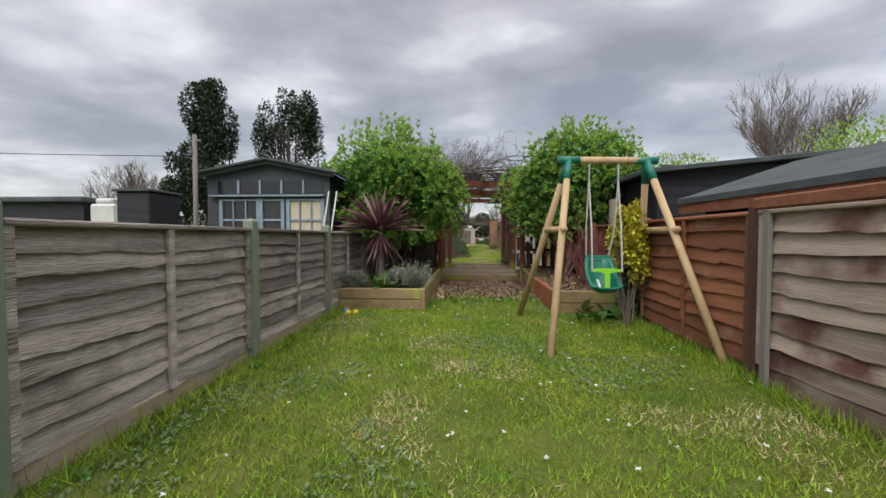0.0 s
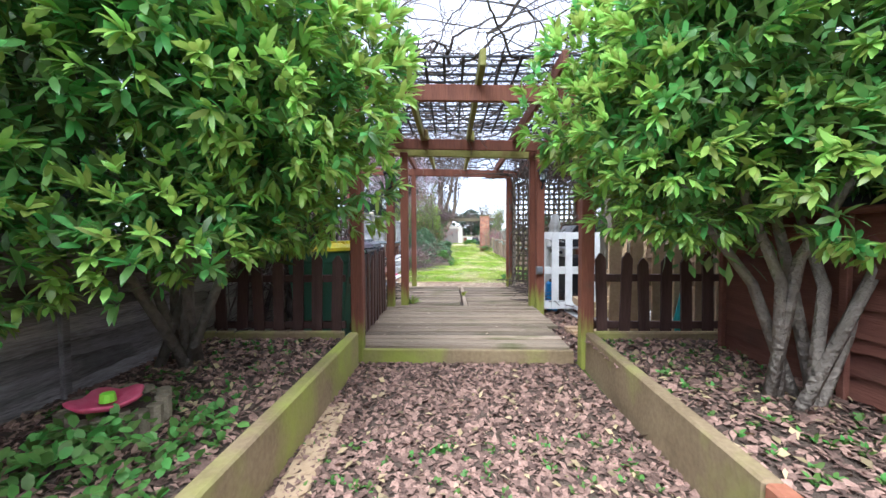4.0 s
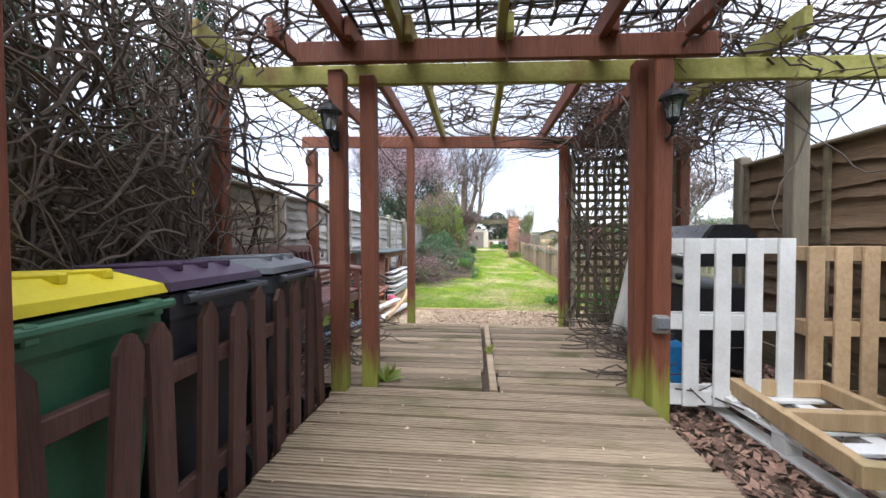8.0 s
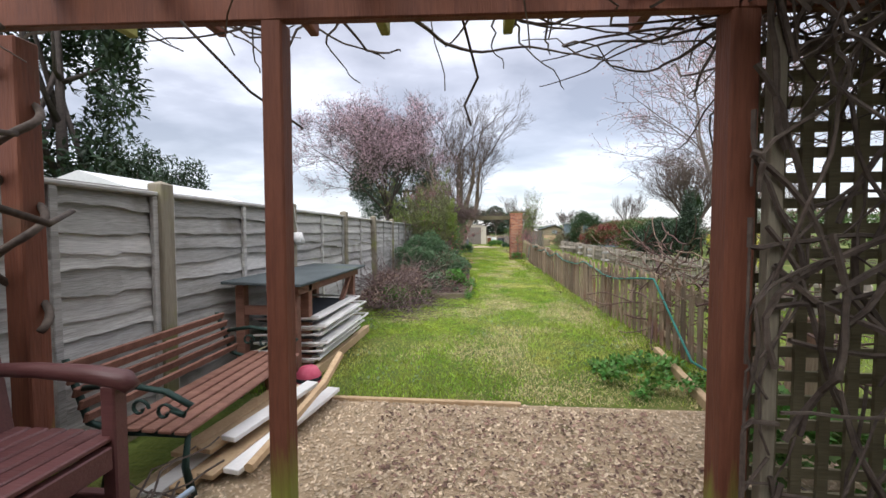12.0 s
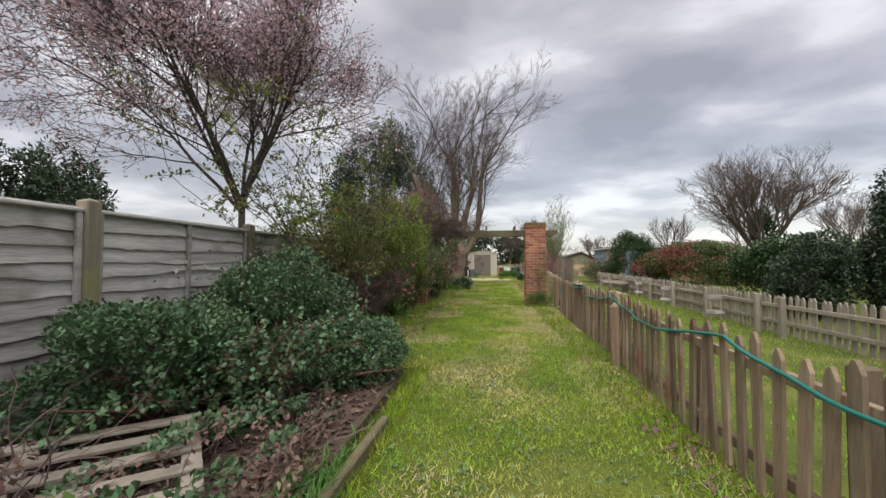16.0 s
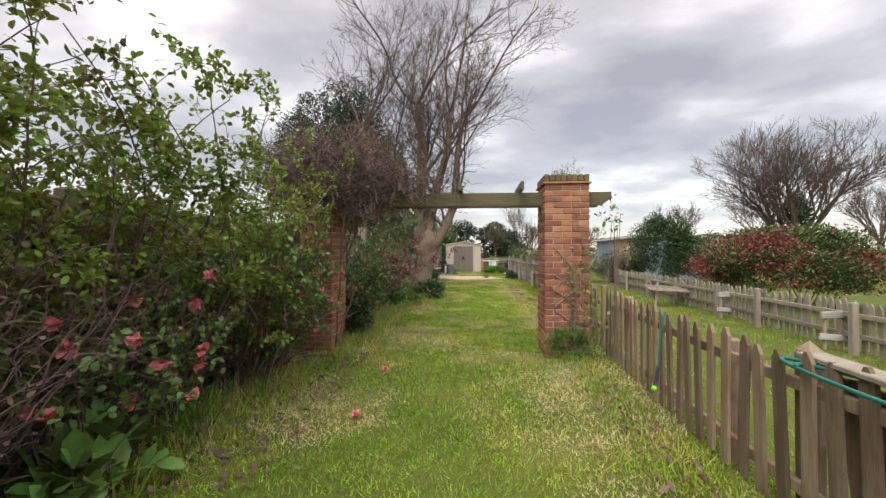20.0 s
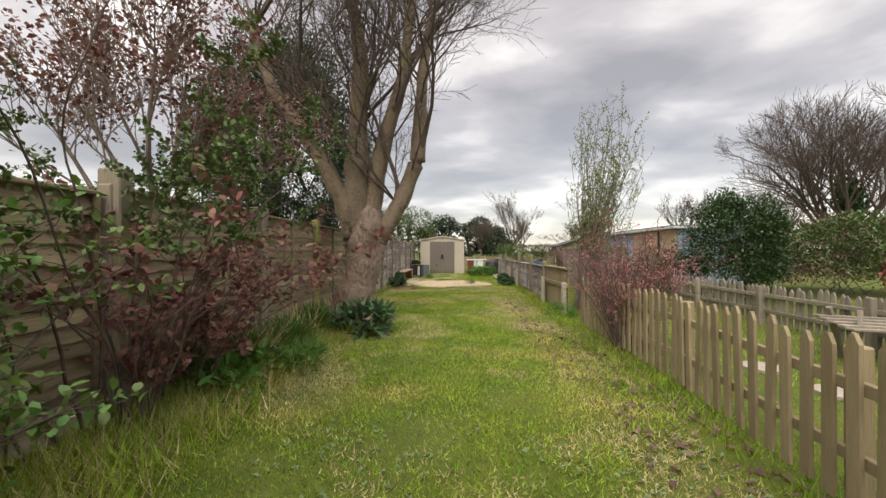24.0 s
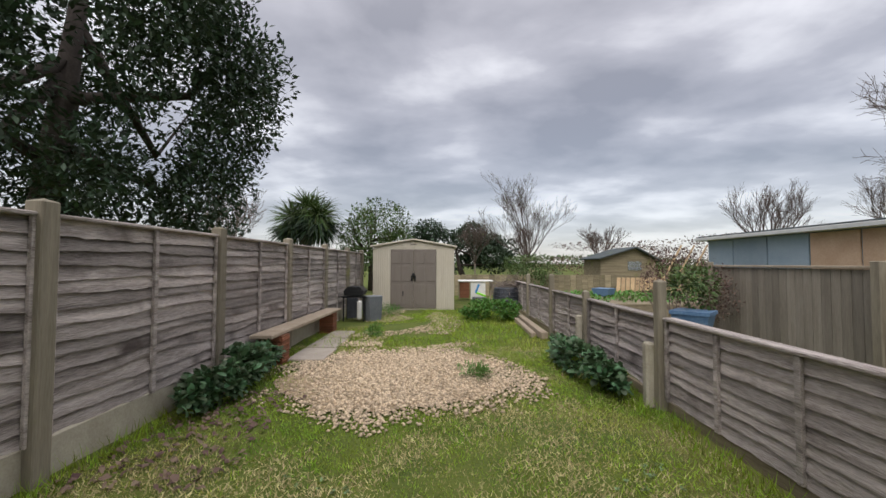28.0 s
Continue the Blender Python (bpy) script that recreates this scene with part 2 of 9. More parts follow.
M["perg_post"] = mat("stained_post", (0.135, 0.046, 0.027), (0.225, 0.083, 0.046), 0.7, 5, 40, 0.5, Z6, rnd=0.16, c3=(0.12, 0.07, 0.042), patch=0.36, moss=((0.26, 0.27, 0.05), 0.42))
M["perg_green"] = mat("mossy_rafter", (0.20, 0.19, 0.045), (0.30, 0.28, 0.09), 0.85, 5, 40, 0.4, rnd=0.15, c3=(0.18, 0.09, 0.05), patch=0.42)
M["deck"] = mat("weathered_decking", (0.18, 0.13, 0.085), (0.39, 0.305, 0.21), 0.8, 4, 60, 0.9, X6, rnd=0.36, c3=(0.14, 0.13, 0.055), patch=0.46)
M["dark_picket"] = mat("dark_brown_paint", (0.062, 0.03, 0.024), (0.125, 0.068, 0.053), 0.65, 6, 50, 0.3, Z6, rnd=0.2)
M["picket"] = mat("weathered_picket", (0.14, 0.095, 0.06), (0.31, 0.24, 0.165), 0.85, 5, 45, 0.7, Z6, rnd=0.42, c3=(0.17, 0.085, 0.058), patch=0.47)
M["picket_grey"] = mat("grey_picket", (0.21, 0.18, 0.14), (0.34, 0.30, 0.245), 0.85, 5, 45, 0.5, Z6, rnd=0.2)
M["pale_wood"] = mat("new_softwood", (0.41, 0.28, 0.145), (0.56, 0.41, 0.235), 0.65, 4, 40, 0.3, Z6, rnd=0.14, c3=(0.36, 0.29, 0.15), patch=0.42)
M["post_algae"] = mat("algae_on_post", (0.17, 0.17, 0.05), (0.30, 0.29, 0.10), 0.9, 5, 45, 0.5, Z6, rnd=0.1, c3=(0.22, 0.18, 0.10), patch=0.38)
M["pallet"] = mat("pallet_wood", (0.40, 0.27, 0.15), (0.55, 0.40, 0.24), 0.8, 5, 40, 0.4, rnd=0.18)
M["white_paint"] = mat("flaking_white_paint", (0.66, 0.66, 0.63), (0.80, 0.80, 0.78), 0.6, 6, 50, 0.3, rnd=0.05, c3=(0.5, 0.47, 0.4), patch=0.3)
M["bark"] = mat("grey_bark", (0.15, 0.125, 0.10), (0.27, 0.23, 0.18), 0.9, 6, 30, 0.8, rnd=0.1, c3=(0.17, 0.17, 0.07), patch=0.42, dist=0.03)
M["bark_limb"] = mat("mossy_limb_bark", (0.115, 0.088, 0.06), (0.235, 0.18, 0.125), 0.85, 3, 20, 0.9, rnd=0.1, c3=(0.17, 0.16, 0.06), patch=0.42, dist=0.03)
M["bark_big"] = mat("smooth_tan_bark", (0.175, 0.125, 0.095), (0.34, 0.26, 0.205), 0.85, 2.6, 20, 1.0, (1, 1, 0.5), rnd=0, c3=(0.15, 0.08, 0.052), patch=0.42, dist=0.05)
M["bark_dark"] = mat("dark_bark", (0.05, 0.04, 0.035), (0.10, 0.08, 0.07), 0.9, 6, 30, 0.7, rnd=0.1)
M["twig"] = mat("bare_twig", (0.13, 0.10, 0.085), (0.22, 0.18, 0.15), 0.85, 8, 40, 0, rnd=0.1)
M["vine"] = mat("woody_vine", (0.055, 0.04, 0.033), (0.14, 0.11, 0.088), 0.85, 8, 50, 0.4, rnd=0.15)
M["red_twig"] = mat("red_dogwood_twig", (0.16, 0.05, 0.05), (0.26, 0.10, 0.09), 0.7, 8, 40, 0, rnd=0.1)
M["laurel"] = leafmat("glossy_green_leaf", (0.105, 0.25, 0.055), (0.21, 0.385, 0.10), 0.5, 0.35, 0.45, 0.5)
M["laurel_tip"] = leafmat("young_green_leaf", (0.24, 0.41, 0.065), (0.40, 0.53, 0.115), 0.4, 0.35, 0.45, 0.5)
M["cord"] = leafmat("purple_strap_leaf", (0.095, 0.038, 0.045), (0.20, 0.095, 0.10), 0.4, 0.4, 0.12, 0.5, 0.03)
M["lav"] = leafmat("silver_lavender", (0.20, 0.22, 0.17), (0.32, 0.34, 0.28), 0.3, 0.8, 0.15)
M["weed"] = leafmat("weed_leaf", (0.07, 0.16, 0.025), (0.13, 0.25, 0.05), 0.4, 0.6, 0.25)
M["bramble"] = leafmat("bramble_leaf", (0.05, 0.10, 0.042), (0.10, 0.165, 0.075), 0.45, 0.5, 0.15)
M["bramble_dead"] = leafmat("dead_bramble", (0.10, 0.06, 0.05), (0.20, 0.13, 0.10), 0.4, 0.9, 0.1)
M["copperleaf"] = leafmat("coppery_leaf", (0.14, 0.055, 0.05), (0.26, 0.12, 0.10), 0.4, 0.6, 0.25)
M["conifer"] = leafmat("dark_evergreen", (0.024, 0.042, 0.024), (0.058, 0.09, 0.048), 0.4, 0.6, 0.1)
M["hedge"] = leafmat("hedge_leaf", (0.06, 0.105, 0.03), (0.13, 0.18, 0.055), 0.4, 0.6, 0.15)
M["redhedge"] = leafmat("red_tipped_leaf", (0.16, 0.03, 0.03), (0.27, 0.075, 0.055), 0.35, 0.5, 0.2, 0.4, 0.03)
M["yellowleaf"] = leafmat("golden_leaf", (0.45, 0.42, 0.03), (0.62, 0.55, 0.07), 0.3, 0.5, 0.25)
M["springleaf"] = leafmat("spring_leaf", (0.14, 0.19, 0.03), (0.28, 0.34, 0.065), 0.5, 0.5, 0.35)
# also the evergreen shrubs' inner leaves, where its darker green paints shade
M["camellia"] = leafmat("camellia_and_shaded_leaf", (0.08, 0.15, 0.03), (0.18, 0.28, 0.07), 0.5, 0.4, 0.2, 0.5)
M["plumleaf"] = leafmat("plum_blossom", (0.42, 0.25, 0.30), (0.70, 0.55, 0.60), 0.35, 0.7, 0.25, 0.2, 0.03)
M["pinkbud"] = leafmat("dusky_pink_bud", (0.36, 0.10, 0.12), (0.52, 0.24, 0.23), 0.35, 0.7, 0.25, 0.2, 0.03)
M["pink"] = leafmat("pink_petal", (0.60, 0.06, 0.14), (0.75, 0.20, 0.27), 0.25, 0.6, 0.25, 0.3, 0.02)
M["rose_bloom"] = leafmat("coral_pink_petal", (0.66, 0.13, 0.17), (0.80, 0.34, 0.35), 0.25, 0.6, 0.25, 0.3, 0.02)
M["oliveleaf"] = leafmat("olive_leaf", (0.09, 0.115, 0.03), (0.20, 0.215, 0.06), 0.5, 0.5, 0.25)
M["white_petal"] = leafmat("daisy_petal", (0.75, 0.75, 0.70), (0.82, 0.82, 0.8), 0.1, 0.7, 0.2)
M["yellow_petal"] = leafmat("yellow_petal", (0.75, 0.55, 0.02), (0.85, 0.68, 0.05), 0.1, 0.6, 0.2)
M["ivy"] = leafmat("ivy_leaf", (0.025, 0.06, 0.018), (0.06, 0.10, 0.035), 0.4, 0.4, 0.12)
M["brick"] = mat("red_brick", (0.235, 0.082, 0.055), (0.36, 0.16, 0.10), 0.9, 9, 70, 0.7, rnd=0.35, c3=(0.37, 0.24, 0.15), patch=0.42, hue=0.03)
M["mortar"] = mat("mortar", (0.36, 0.30, 0.21), (0.45, 0.39, 0.29), 0.95, 8, 90, 0.6, rnd=0)
M["mossbrick"] = mat("mossy_brick", (0.10, 0.085, 0.05), (0.20, 0.16, 0.09), 0.95, 9, 70, 0.7, rnd=0.2, c3=(0.13, 0.14, 0.04))
M["oldbeam"] = mat("mossy_oak_beam", (0.10, 0.085, 0.05), (0.17, 0.145, 0.085), 0.9, 4, 40, 0.5, X6, rnd=0.1)
M["closeboard"] = mat("tan_closeboard", (0.24, 0.19, 0.11), (0.36, 0.29, 0.18), 0.85, 4, 45, 0.6, Z6, rnd=0.15, c3=(0.20, 0.16, 0.09), patch=0.42)
M["fence_tall"] = mat("orange_brown_larch", (0.13, 0.085, 0.05), (0.27, 0.185, 0.115), 0.85, 4, 45, 0.7, X6, rnd=0.25, c3=(0.10, 0.07, 0.045), patch=0.42)
M["shed_beige"] = mat("beige_plastic", (0.48, 0.43, 0.34), (0.55, 0.50, 0.41), 0.55, 2, 80, 0.1, rnd=0)
M["shed_brown"] = mat("taupe_plastic", (0.16, 0.135, 0.115), (0.20, 0.17, 0.145), 0.55, 2, 80, 0.15, Z6, rnd=0)
M["black_metal"] = mat("black_metal", (0.012, 0.012, 0.013), (0.03, 0.03, 0.032), 0.45, 6, 60, 0.1, metal=0.3, rnd=0)
M["chrome"] = mat("brushed_steel", (0.55, 0.55, 0.55), (0.68, 0.68, 0.68), 0.3, 6, 90, 0.05, metal=1.0, rnd=0)
M["shed_blue"] = mat("blue_grey_boards", (0.05, 0.057, 0.068), (0.085, 0.094, 0.108), 0.75, 3, 40, 0.3, rnd=0, c3=(0.15, 0.15, 0.15), patch=0.33)
M["frame_blue"] = mat("pale_blue_paint", (0.19, 0.245, 0.315), (0.31, 0.37, 0.44), 0.65, 6, 50, 0.3, rnd=0.05, c3=(0.42, 0.42, 0.42), patch=0.36)
M["blind"] = mat("cream_board", (0.50, 0.44, 0.30), (0.60, 0.54, 0.40), 0.8, 4, 50, 0.1, rnd=0)
M["felt"] = mat("roofing_felt", (0.045, 0.055, 0.058), (0.10, 0.115, 0.115), 0.9, 3, 90, 0.6, rnd=0.1, c3=(0.09, 0.11, 0.06), patch=0.4)
M["blackboard"] = mat("black_weatherboard", (0.016, 0.017, 0.02), (0.04, 0.042, 0.048), 0.6, 4, 40, 0.3, X6, rnd=0.2)
M["tarp"] = mat("blue_tarpaulin", (0.08, 0.16, 0.28), (0.16, 0.26, 0.40), 0.5, 5, 40, 0.3, rnd=0)
M["green_plastic"] = mat("green_plastic", (0.006, 0.13, 0.085), (0.012, 0.18, 0.12), 0.4, 4, 50, 0.05, rnd=0, spec=0.5)
M["lime_plastic"] = mat("lime_plastic", (0.22, 0.62, 0.03), (0.30, 0.72, 0.05), 0.4, 4, 50, 0.05, rnd=0, spec=0.5)
M["rope"] = mat("grey_rope", (0.42, 0.41, 0.38), (0.58, 0.57, 0.54), 0.9, 20, 160, 0.6, rnd=0)
M["bin_green"] = mat("bin_green_plastic", (0.035, 0.125, 0.072), (0.06, 0.165, 0.095), 0.5, 3, 60, 0.1, rnd=0, spec=0.5)
M["bin_yellow"] = mat("bin_yellow_lid", (0.72, 0.60, 0.01), (0.80, 0.68, 0.03), 0.45, 3, 60, 0.1, rnd=0, spec=0.5)
M["bin_black"] = mat("bin_black_plastic", (0.028, 0.031, 0.04), (0.06, 0.064, 0.076), 0.45, 3, 60, 0.1, rnd=0, spec=0.5)
M["bin_purple"] = mat("bin_purple_lid", (0.045, 0.022, 0.055), (0.075, 0.045, 0.085), 0.4, 3, 60, 0.1, rnd=0, spec=0.5)
M["bin_grey"] = mat("bin_grey_lid", (0.10, 0.11, 0.125), (0.19, 0.20, 0.215), 0.45, 3, 60, 0.1, rnd=0, spec=0.5)
M["bench"] = mat("plum_brown_paint", (0.10, 0.035, 0.034), (0.15, 0.06, 0.055), 0.45, 5, 40, 0.2, X6, rnd=0.12, spec=0.5)
M["bench_old"] = mat("peeling_bench_slat", (0.15, 0.065, 0.045), (0.27, 0.14, 0.10), 0.75, 6, 50, 0.5, X6, rnd=0.2, c3=(0.42, 0.33, 0.25), patch=0.34)
M["iron"] = mat("green_cast_iron", (0.012, 0.03, 0.024), (0.03, 0.055, 0.045), 0.5, 8, 60, 0.3, metal=0.4, rnd=0)
M["canvas"] = mat("grey_canvas", (0.46, 0.44, 0.40), (0.58, 0.56, 0.51), 0.9, 5, 120, 0.3, rnd=0)
M["terracotta"] = mat("terracotta", (0.36, 0.14, 0.07), (0.45, 0.20, 0.11), 0.85, 8, 60, 0.3, rnd=0.1)
M["hose"] = mat("teal_hose", (0.008, 0.13, 0.11), (0.016, 0.19, 0.155), 0.4, 8, 60, 0.05, rnd=0, spec=0.5)
M["water_blue"] = mat("blue_plastic", (0.02, 0.20, 0.50), (0.04, 0.28, 0.60), 0.45, 6, 50, 0.05, rnd=0)
M["cloth_white"] = mat("faded_plastic_white", (0.62, 0.60, 0.57), (0.74, 0.72, 0.69), 0.6, 6, 60, 0.1, rnd=0.1)
M["dark_fabric"] = mat("dark_fabric", (0.02, 0.022, 0.026), (0.05, 0.052, 0.06), 0.9, 8, 90, 0.3, rnd=0)
M["slate"] = mat("slate_paving", (0.28, 0.24, 0.20), (0.40, 0.35, 0.29), 0.9, 5, 60, 0.5, rnd=0.15)
M["teal_box"] = mat("teal_plastic", (0.03, 0.30, 0.30), (0.06, 0.40, 0.38), 0.5, 6, 60, 0.1, rnd=0)
M["caravan_blue"] = mat("blue_grey_cladding", (0.20, 0.26, 0.32), (0.27, 0.33, 0.39), 0.7, 2, 40, 0.2, rnd=0.1)
M["plywood"] = mat("plywood_sheet", (0.42, 0.28, 0.19), (0.54, 0.39, 0.28), 0.8, 2, 30, 0.2, rnd=0.1)
M["roof_white"] = mat("pale_roof_edge", (0.5, 0.5, 0.5), (0.62, 0.62, 0.62), 0.6, 3, 40, 0.1, rnd=0)
M["render_white"] = mat("white_render", (0.55, 0.55, 0.52), (0.68, 0.68, 0.66), 0.9, 3, 40, 0.3, rnd=0)
M["pole"] = mat("grey_pole", (0.17, 0.16, 0.145), (0.25, 0.235, 0.21), 0.85, 4, 40, 0.3, Z6, rnd=0)


def glassmat(name, tint, rough=0.03):
    m = bpy.data.materials.new(name); m.use_nodes = True
    bs = m.node_tree.nodes["Principled BSDF"]
    bs.inputs["Base Color"].default_value = (*tint, 1); bs.inputs["Roughness"].default_value = rough
    bs.inputs["Transmission Weight"].default_value = 0.85; bs.inputs["IOR"].default_value = 1.45
    return m


M["glass"] = glassmat("window_glass", (0.75, 0.80, 0.82))
M["dark_glass"] = mat("dark_window_glass", (0.018, 0.02, 0.024), (0.035, 0.038, 0.042), 0.14, 2, 30, 0, rnd=0.2, spec=0.5)

# ---- builders ----


class Geo:
    """Gathers vertices and faces of one mesh."""

    def __init__(self):
        self.v, self.f = [], []

    def add(self, vs, fs):
        o = len(self.v)
        self.v.extend([tuple(p) for p in vs])
        self.f.extend([tuple(i + o for i in q) for q in fs])
        return self

    def box(self, x0, x1, y0, y1, z0, z1, m=None, bev=0.0):
        if bev <= 0:
            vs = [(x, y, z) for x in (x0, x1) for y in (y0, y1) for z in (z0, z1)]
            fs = [(0, 1, 3, 2), (4, 6, 7, 5), (0, 4, 5, 1), (2, 3, 7, 6), (0, 2, 6, 4), (1, 5, 7, 3)]
        else:
            # chamfered long edges round the outline seen from above
            b = min(bev, abs(x1 - x0) / 3, abs(y1 - y0) / 3, abs(z1 - z0) / 3)
            ring = [(x0 + b, y0), (x1 - b, y0), (x1, y0 + b), (x1, y1 - b), (x1 - b, y1), (x0 + b, y1), (x0, y1 - b), (x0, y0 + b)]
            inner = [(x0 + b, y0 + b), (x1 - b, y0 + b), (x1 - b, y0 + b), (x1 - b, y1 - b), (x1 - b, y1 - b), (x0 + b, y1 - b), (x0 + b, y1 - b), (x0 + b, y0 + b)]
            vs = [(*p, z0) for p in inner] + [(*p, z0 + b) for p in ring] + [(*p, z1 - b) for p in ring] + [(*p, z1) for p in inner]
            fs = [tuple(reversed(range(8))), tuple(range(24, 32))]
            for k in range(3):
                for i in range(8):
                    j = (i + 1) % 8
                    fs.append((k * 8 + i, k * 8 + j, k * 8 + 8 + j, k * 8 + 8 + i))
        if m is not None:
            vs = [m @ Vector(p) for p in vs]
        return self.add(vs, fs)

    def beam(self, p, q, w, h, bev=0.004, up=(0, 0, 1)):
        """A squared timber from p to q, w wide and h high."""
        p, q = Vector(p), Vector(q)
        d = q - p
        L = d.length
        x = d.normalized()
        u = Vector(up)
        if abs(x.dot(u)) > 0.99:
            u = Vector((0, 1, 0))
        y = u.cross(x).normalized()
        z = x.cross(y)
        m = Matrix((( x.x, y.x, z.x, p.x), (x.y, y.y, z.y, p.y), (x.z, y.z, z.z, p.z), (0, 0, 0, 1)))
        return self.box(0, L, -w / 2, w / 2, -h / 2, h / 2, m, bev)

    def tube(self, pts, rad, n=6, cap=True):
        pts = [Vector(p) for p in pts]
        if isinstance(rad, (int, float)):
            rad = [rad] * len(pts)
        vs, fs = [], []
        ref = Vector((0.31, 0.17, 0.93))
        for i, p in enumerate(pts):
            d = (pts[min(i + 1, len(pts) - 1)] - pts[max(i - 1, 0)])
            d = d.normalized() if d.length > 1e-9 else Vector((0, 0, 1))
            a = d.cross(ref)
            if a.length < 0.05:
                a = d.cross(Vector((1, 0, 0)))
            a.normalize()
            b = d.cross(a)
            for k in range(n):
                t = 2 * math.pi * k / n
                vs.append(p + (a * math.cos(t) + b * math.sin(t)) * rad[i])
        for i in range(len(pts) - 1):
            for k in range(n):
                fs.append((i * n + k, i * n + (k + 1) % n, (i + 1) * n + (k + 1) % n, (i + 1) * n + k))
        if cap:
            fs.append(tuple(reversed(range(n))))
            fs.append(tuple((len(pts) - 1) * n + k for k in range(n)))
        return self.add(vs, fs)

    def lathe(self, prof, n=16, at=(0, 0, 0), m=None):
        vs, fs = [], []
        for r, z in prof:
            for k in range(n):
                t = 2 * math.pi * k / n
                p = Vector((at[0] + r * math.cos(t), at[1] + r * math.sin(t), at[2] + z))
                vs.append(m @ p if m is not None else p)
        for i in range(len(prof) - 1):
            for k in range(n):
                fs.append((i * n + k, i * n + (k + 1) % n, (i + 1) * n + (k + 1) % n, (i + 1) * n + k))
        fs.append(tuple(reversed(range(n))))
        fs.append(tuple((len(prof) - 1) * n + k for k in range(n)))
        return self.add(vs, fs)

    def prism(self, outline, y0, y1, m=None):
        """An outline in x and z, from y0 to y1."""
        n = len(outline)
        vs = [(x, y0, z) for x, z in outline] + [(x, y1, z) for x, z in outline]
        fs = [tuple(range(n)), tuple(reversed(range(n, 2 * n)))] + [((i + 1) % n, i, n + i, n + (i + 1) % n) for i in range(n)]
        if m is not None:
            vs = [m @ Vector(p) for p in vs]
        return self.add(vs, fs)

    def mesh(self, name, material, smooth=False):
        me = bpy.data.meshes.new(name)
        me.from_pydata(self.v, [], self.f)
        me.materials.append(M[material] if isinstance(material, str) else material)
        if smooth:
            me.polygons.foreach_set("use_smooth", np.ones(len(me.polygons), dtype=bool))
        me.update()
        return me


def npmesh(name, verts, faces, material, smooth=False):
    """A mesh from numpy arrays: verts (n, 3), faces (m, 3 or 4)."""
    me = bpy.data.meshes.new(name)
    k = faces.shape[1]
    me.vertices.add(len(verts)); me.vertices.foreach_set("co", np.ascontiguousarray(verts, dtype=np.float32).ravel())
    me.loops.add(faces.size); me.loops.foreach_set("vertex_index", np.ascontiguousarray(faces, dtype=np.int32).ravel())
    me.polygons.add(len(faces)); me.polygons.foreach_set("loop_start", np.arange(0, faces.size, k, dtype=np.int32))
    me.materials.append(M[material] if isinstance(material, str) else material)
    me.update(calc_edges=True)
    me.validate()
    if smooth:
        me.polygons.foreach_set("use_smooth", np.ones(len(me.polygons), dtype=bool))
    return me


def thing(name, loc, label, category, group="", kind=""):
    ob = new(name)
    ob.empty_display_size = 0.1
    ob.location = loc
    ob["at"] = tuple(loc)
    return tagged(ob, label, category, group, kind)


def part(name, geo, material, parent, label="", smooth=False):
    """Links geometry, given in world places, as one mesh under a thing or a part."""
    me = geo.mesh(name, material, smooth) if isinstance(geo, Geo) else geo
    ob = new(name, me)
    ob.parent = parent
    if parent.data is None and parent.parent is None:
        ob.matrix_parent_inverse = Matrix.Translation(-Vector(parent.location))
    if label:
        ob["label"] = label
    return ob


def solo(name, geo, material, label, category, group="", kind="", smooth=False):
    me = geo.mesh(name, material, smooth) if isinstance(geo, Geo) else geo
    return tagged(new(name, me), label, category, group, kind)


def piece(name, me, parent, m):
    ob = new(name, me)
    ob.parent = parent
    if parent.data is None:
        ob.matrix_parent_inverse = Matrix.Translation(-Vector(parent.location))
    ob.matrix_basis = m
    return ob


RNG = np.random.default_rng(7)


def unit(a):
    return a / np.maximum(np.linalg.norm(a, axis=1, keepdims=True), 1e-9)


def leaves(name, pos, way, length, width, material, fold=0.25, rng=RNG, simple=False, droop=0.0):
    """Leaves with a bent midrib at pos, pointing along way."""
    n = len(pos)
    way = unit(way)
    ref = unit(rng.normal(size=(n, 3)) * 0.35 + np.array([0, 0, 1.0]))
    side = unit(np.cross(way, ref))
    nor = np.cross(side, way)
    L = np.broadcast_to(np.asarray(length, float), (n,))[:, None] * rng.uniform(0.75, 1.25, (n, 1))
    W = np.broadcast_to(np.asarray(width, float), (n,))[:, None] * rng.uniform(0.8, 1.2, (n, 1)) * 0.5
    tip = pos + way * L - nor * L * droop
    midp = pos + way * L * 0.55 + nor * L * 0.02
    l, r = midp + side * W + nor * W * fold, midp - side * W + nor * W * fold
    if simple:
        v = np.stack([pos, r, tip, l], 1).reshape(-1, 3)
        b = np.arange(n)[:, None] * 4
        f = (b[:, :, None] + np.array([[[0, 1, 2], [0, 2, 3]]])).reshape(-1, 3)
    else:
        m1 = pos + way * L * 0.32 + nor * L * (0.03 - droop * 0.1)
        m2 = pos + way * L * 0.72 + nor * L * (0.02 - droop * 0.5)
        up = nor * W * fold
        v = np.stack([pos, m1 - side * W * 0.9 + up, m2 - side * W * 0.85 + up, tip, m2 + side * W * 0.85 + up, m1 + side * W * 0.9 + up], 1).reshape(-1, 3)
        b = np.arange(n)[:, None] * 6
        f = (b[:, :, None] + np.array([[[0, 1, 5], [1, 2, 5], [2, 4, 5], [2, 3, 4]]])).reshape(-1, 3)
    return npmesh(name, v, f, material)


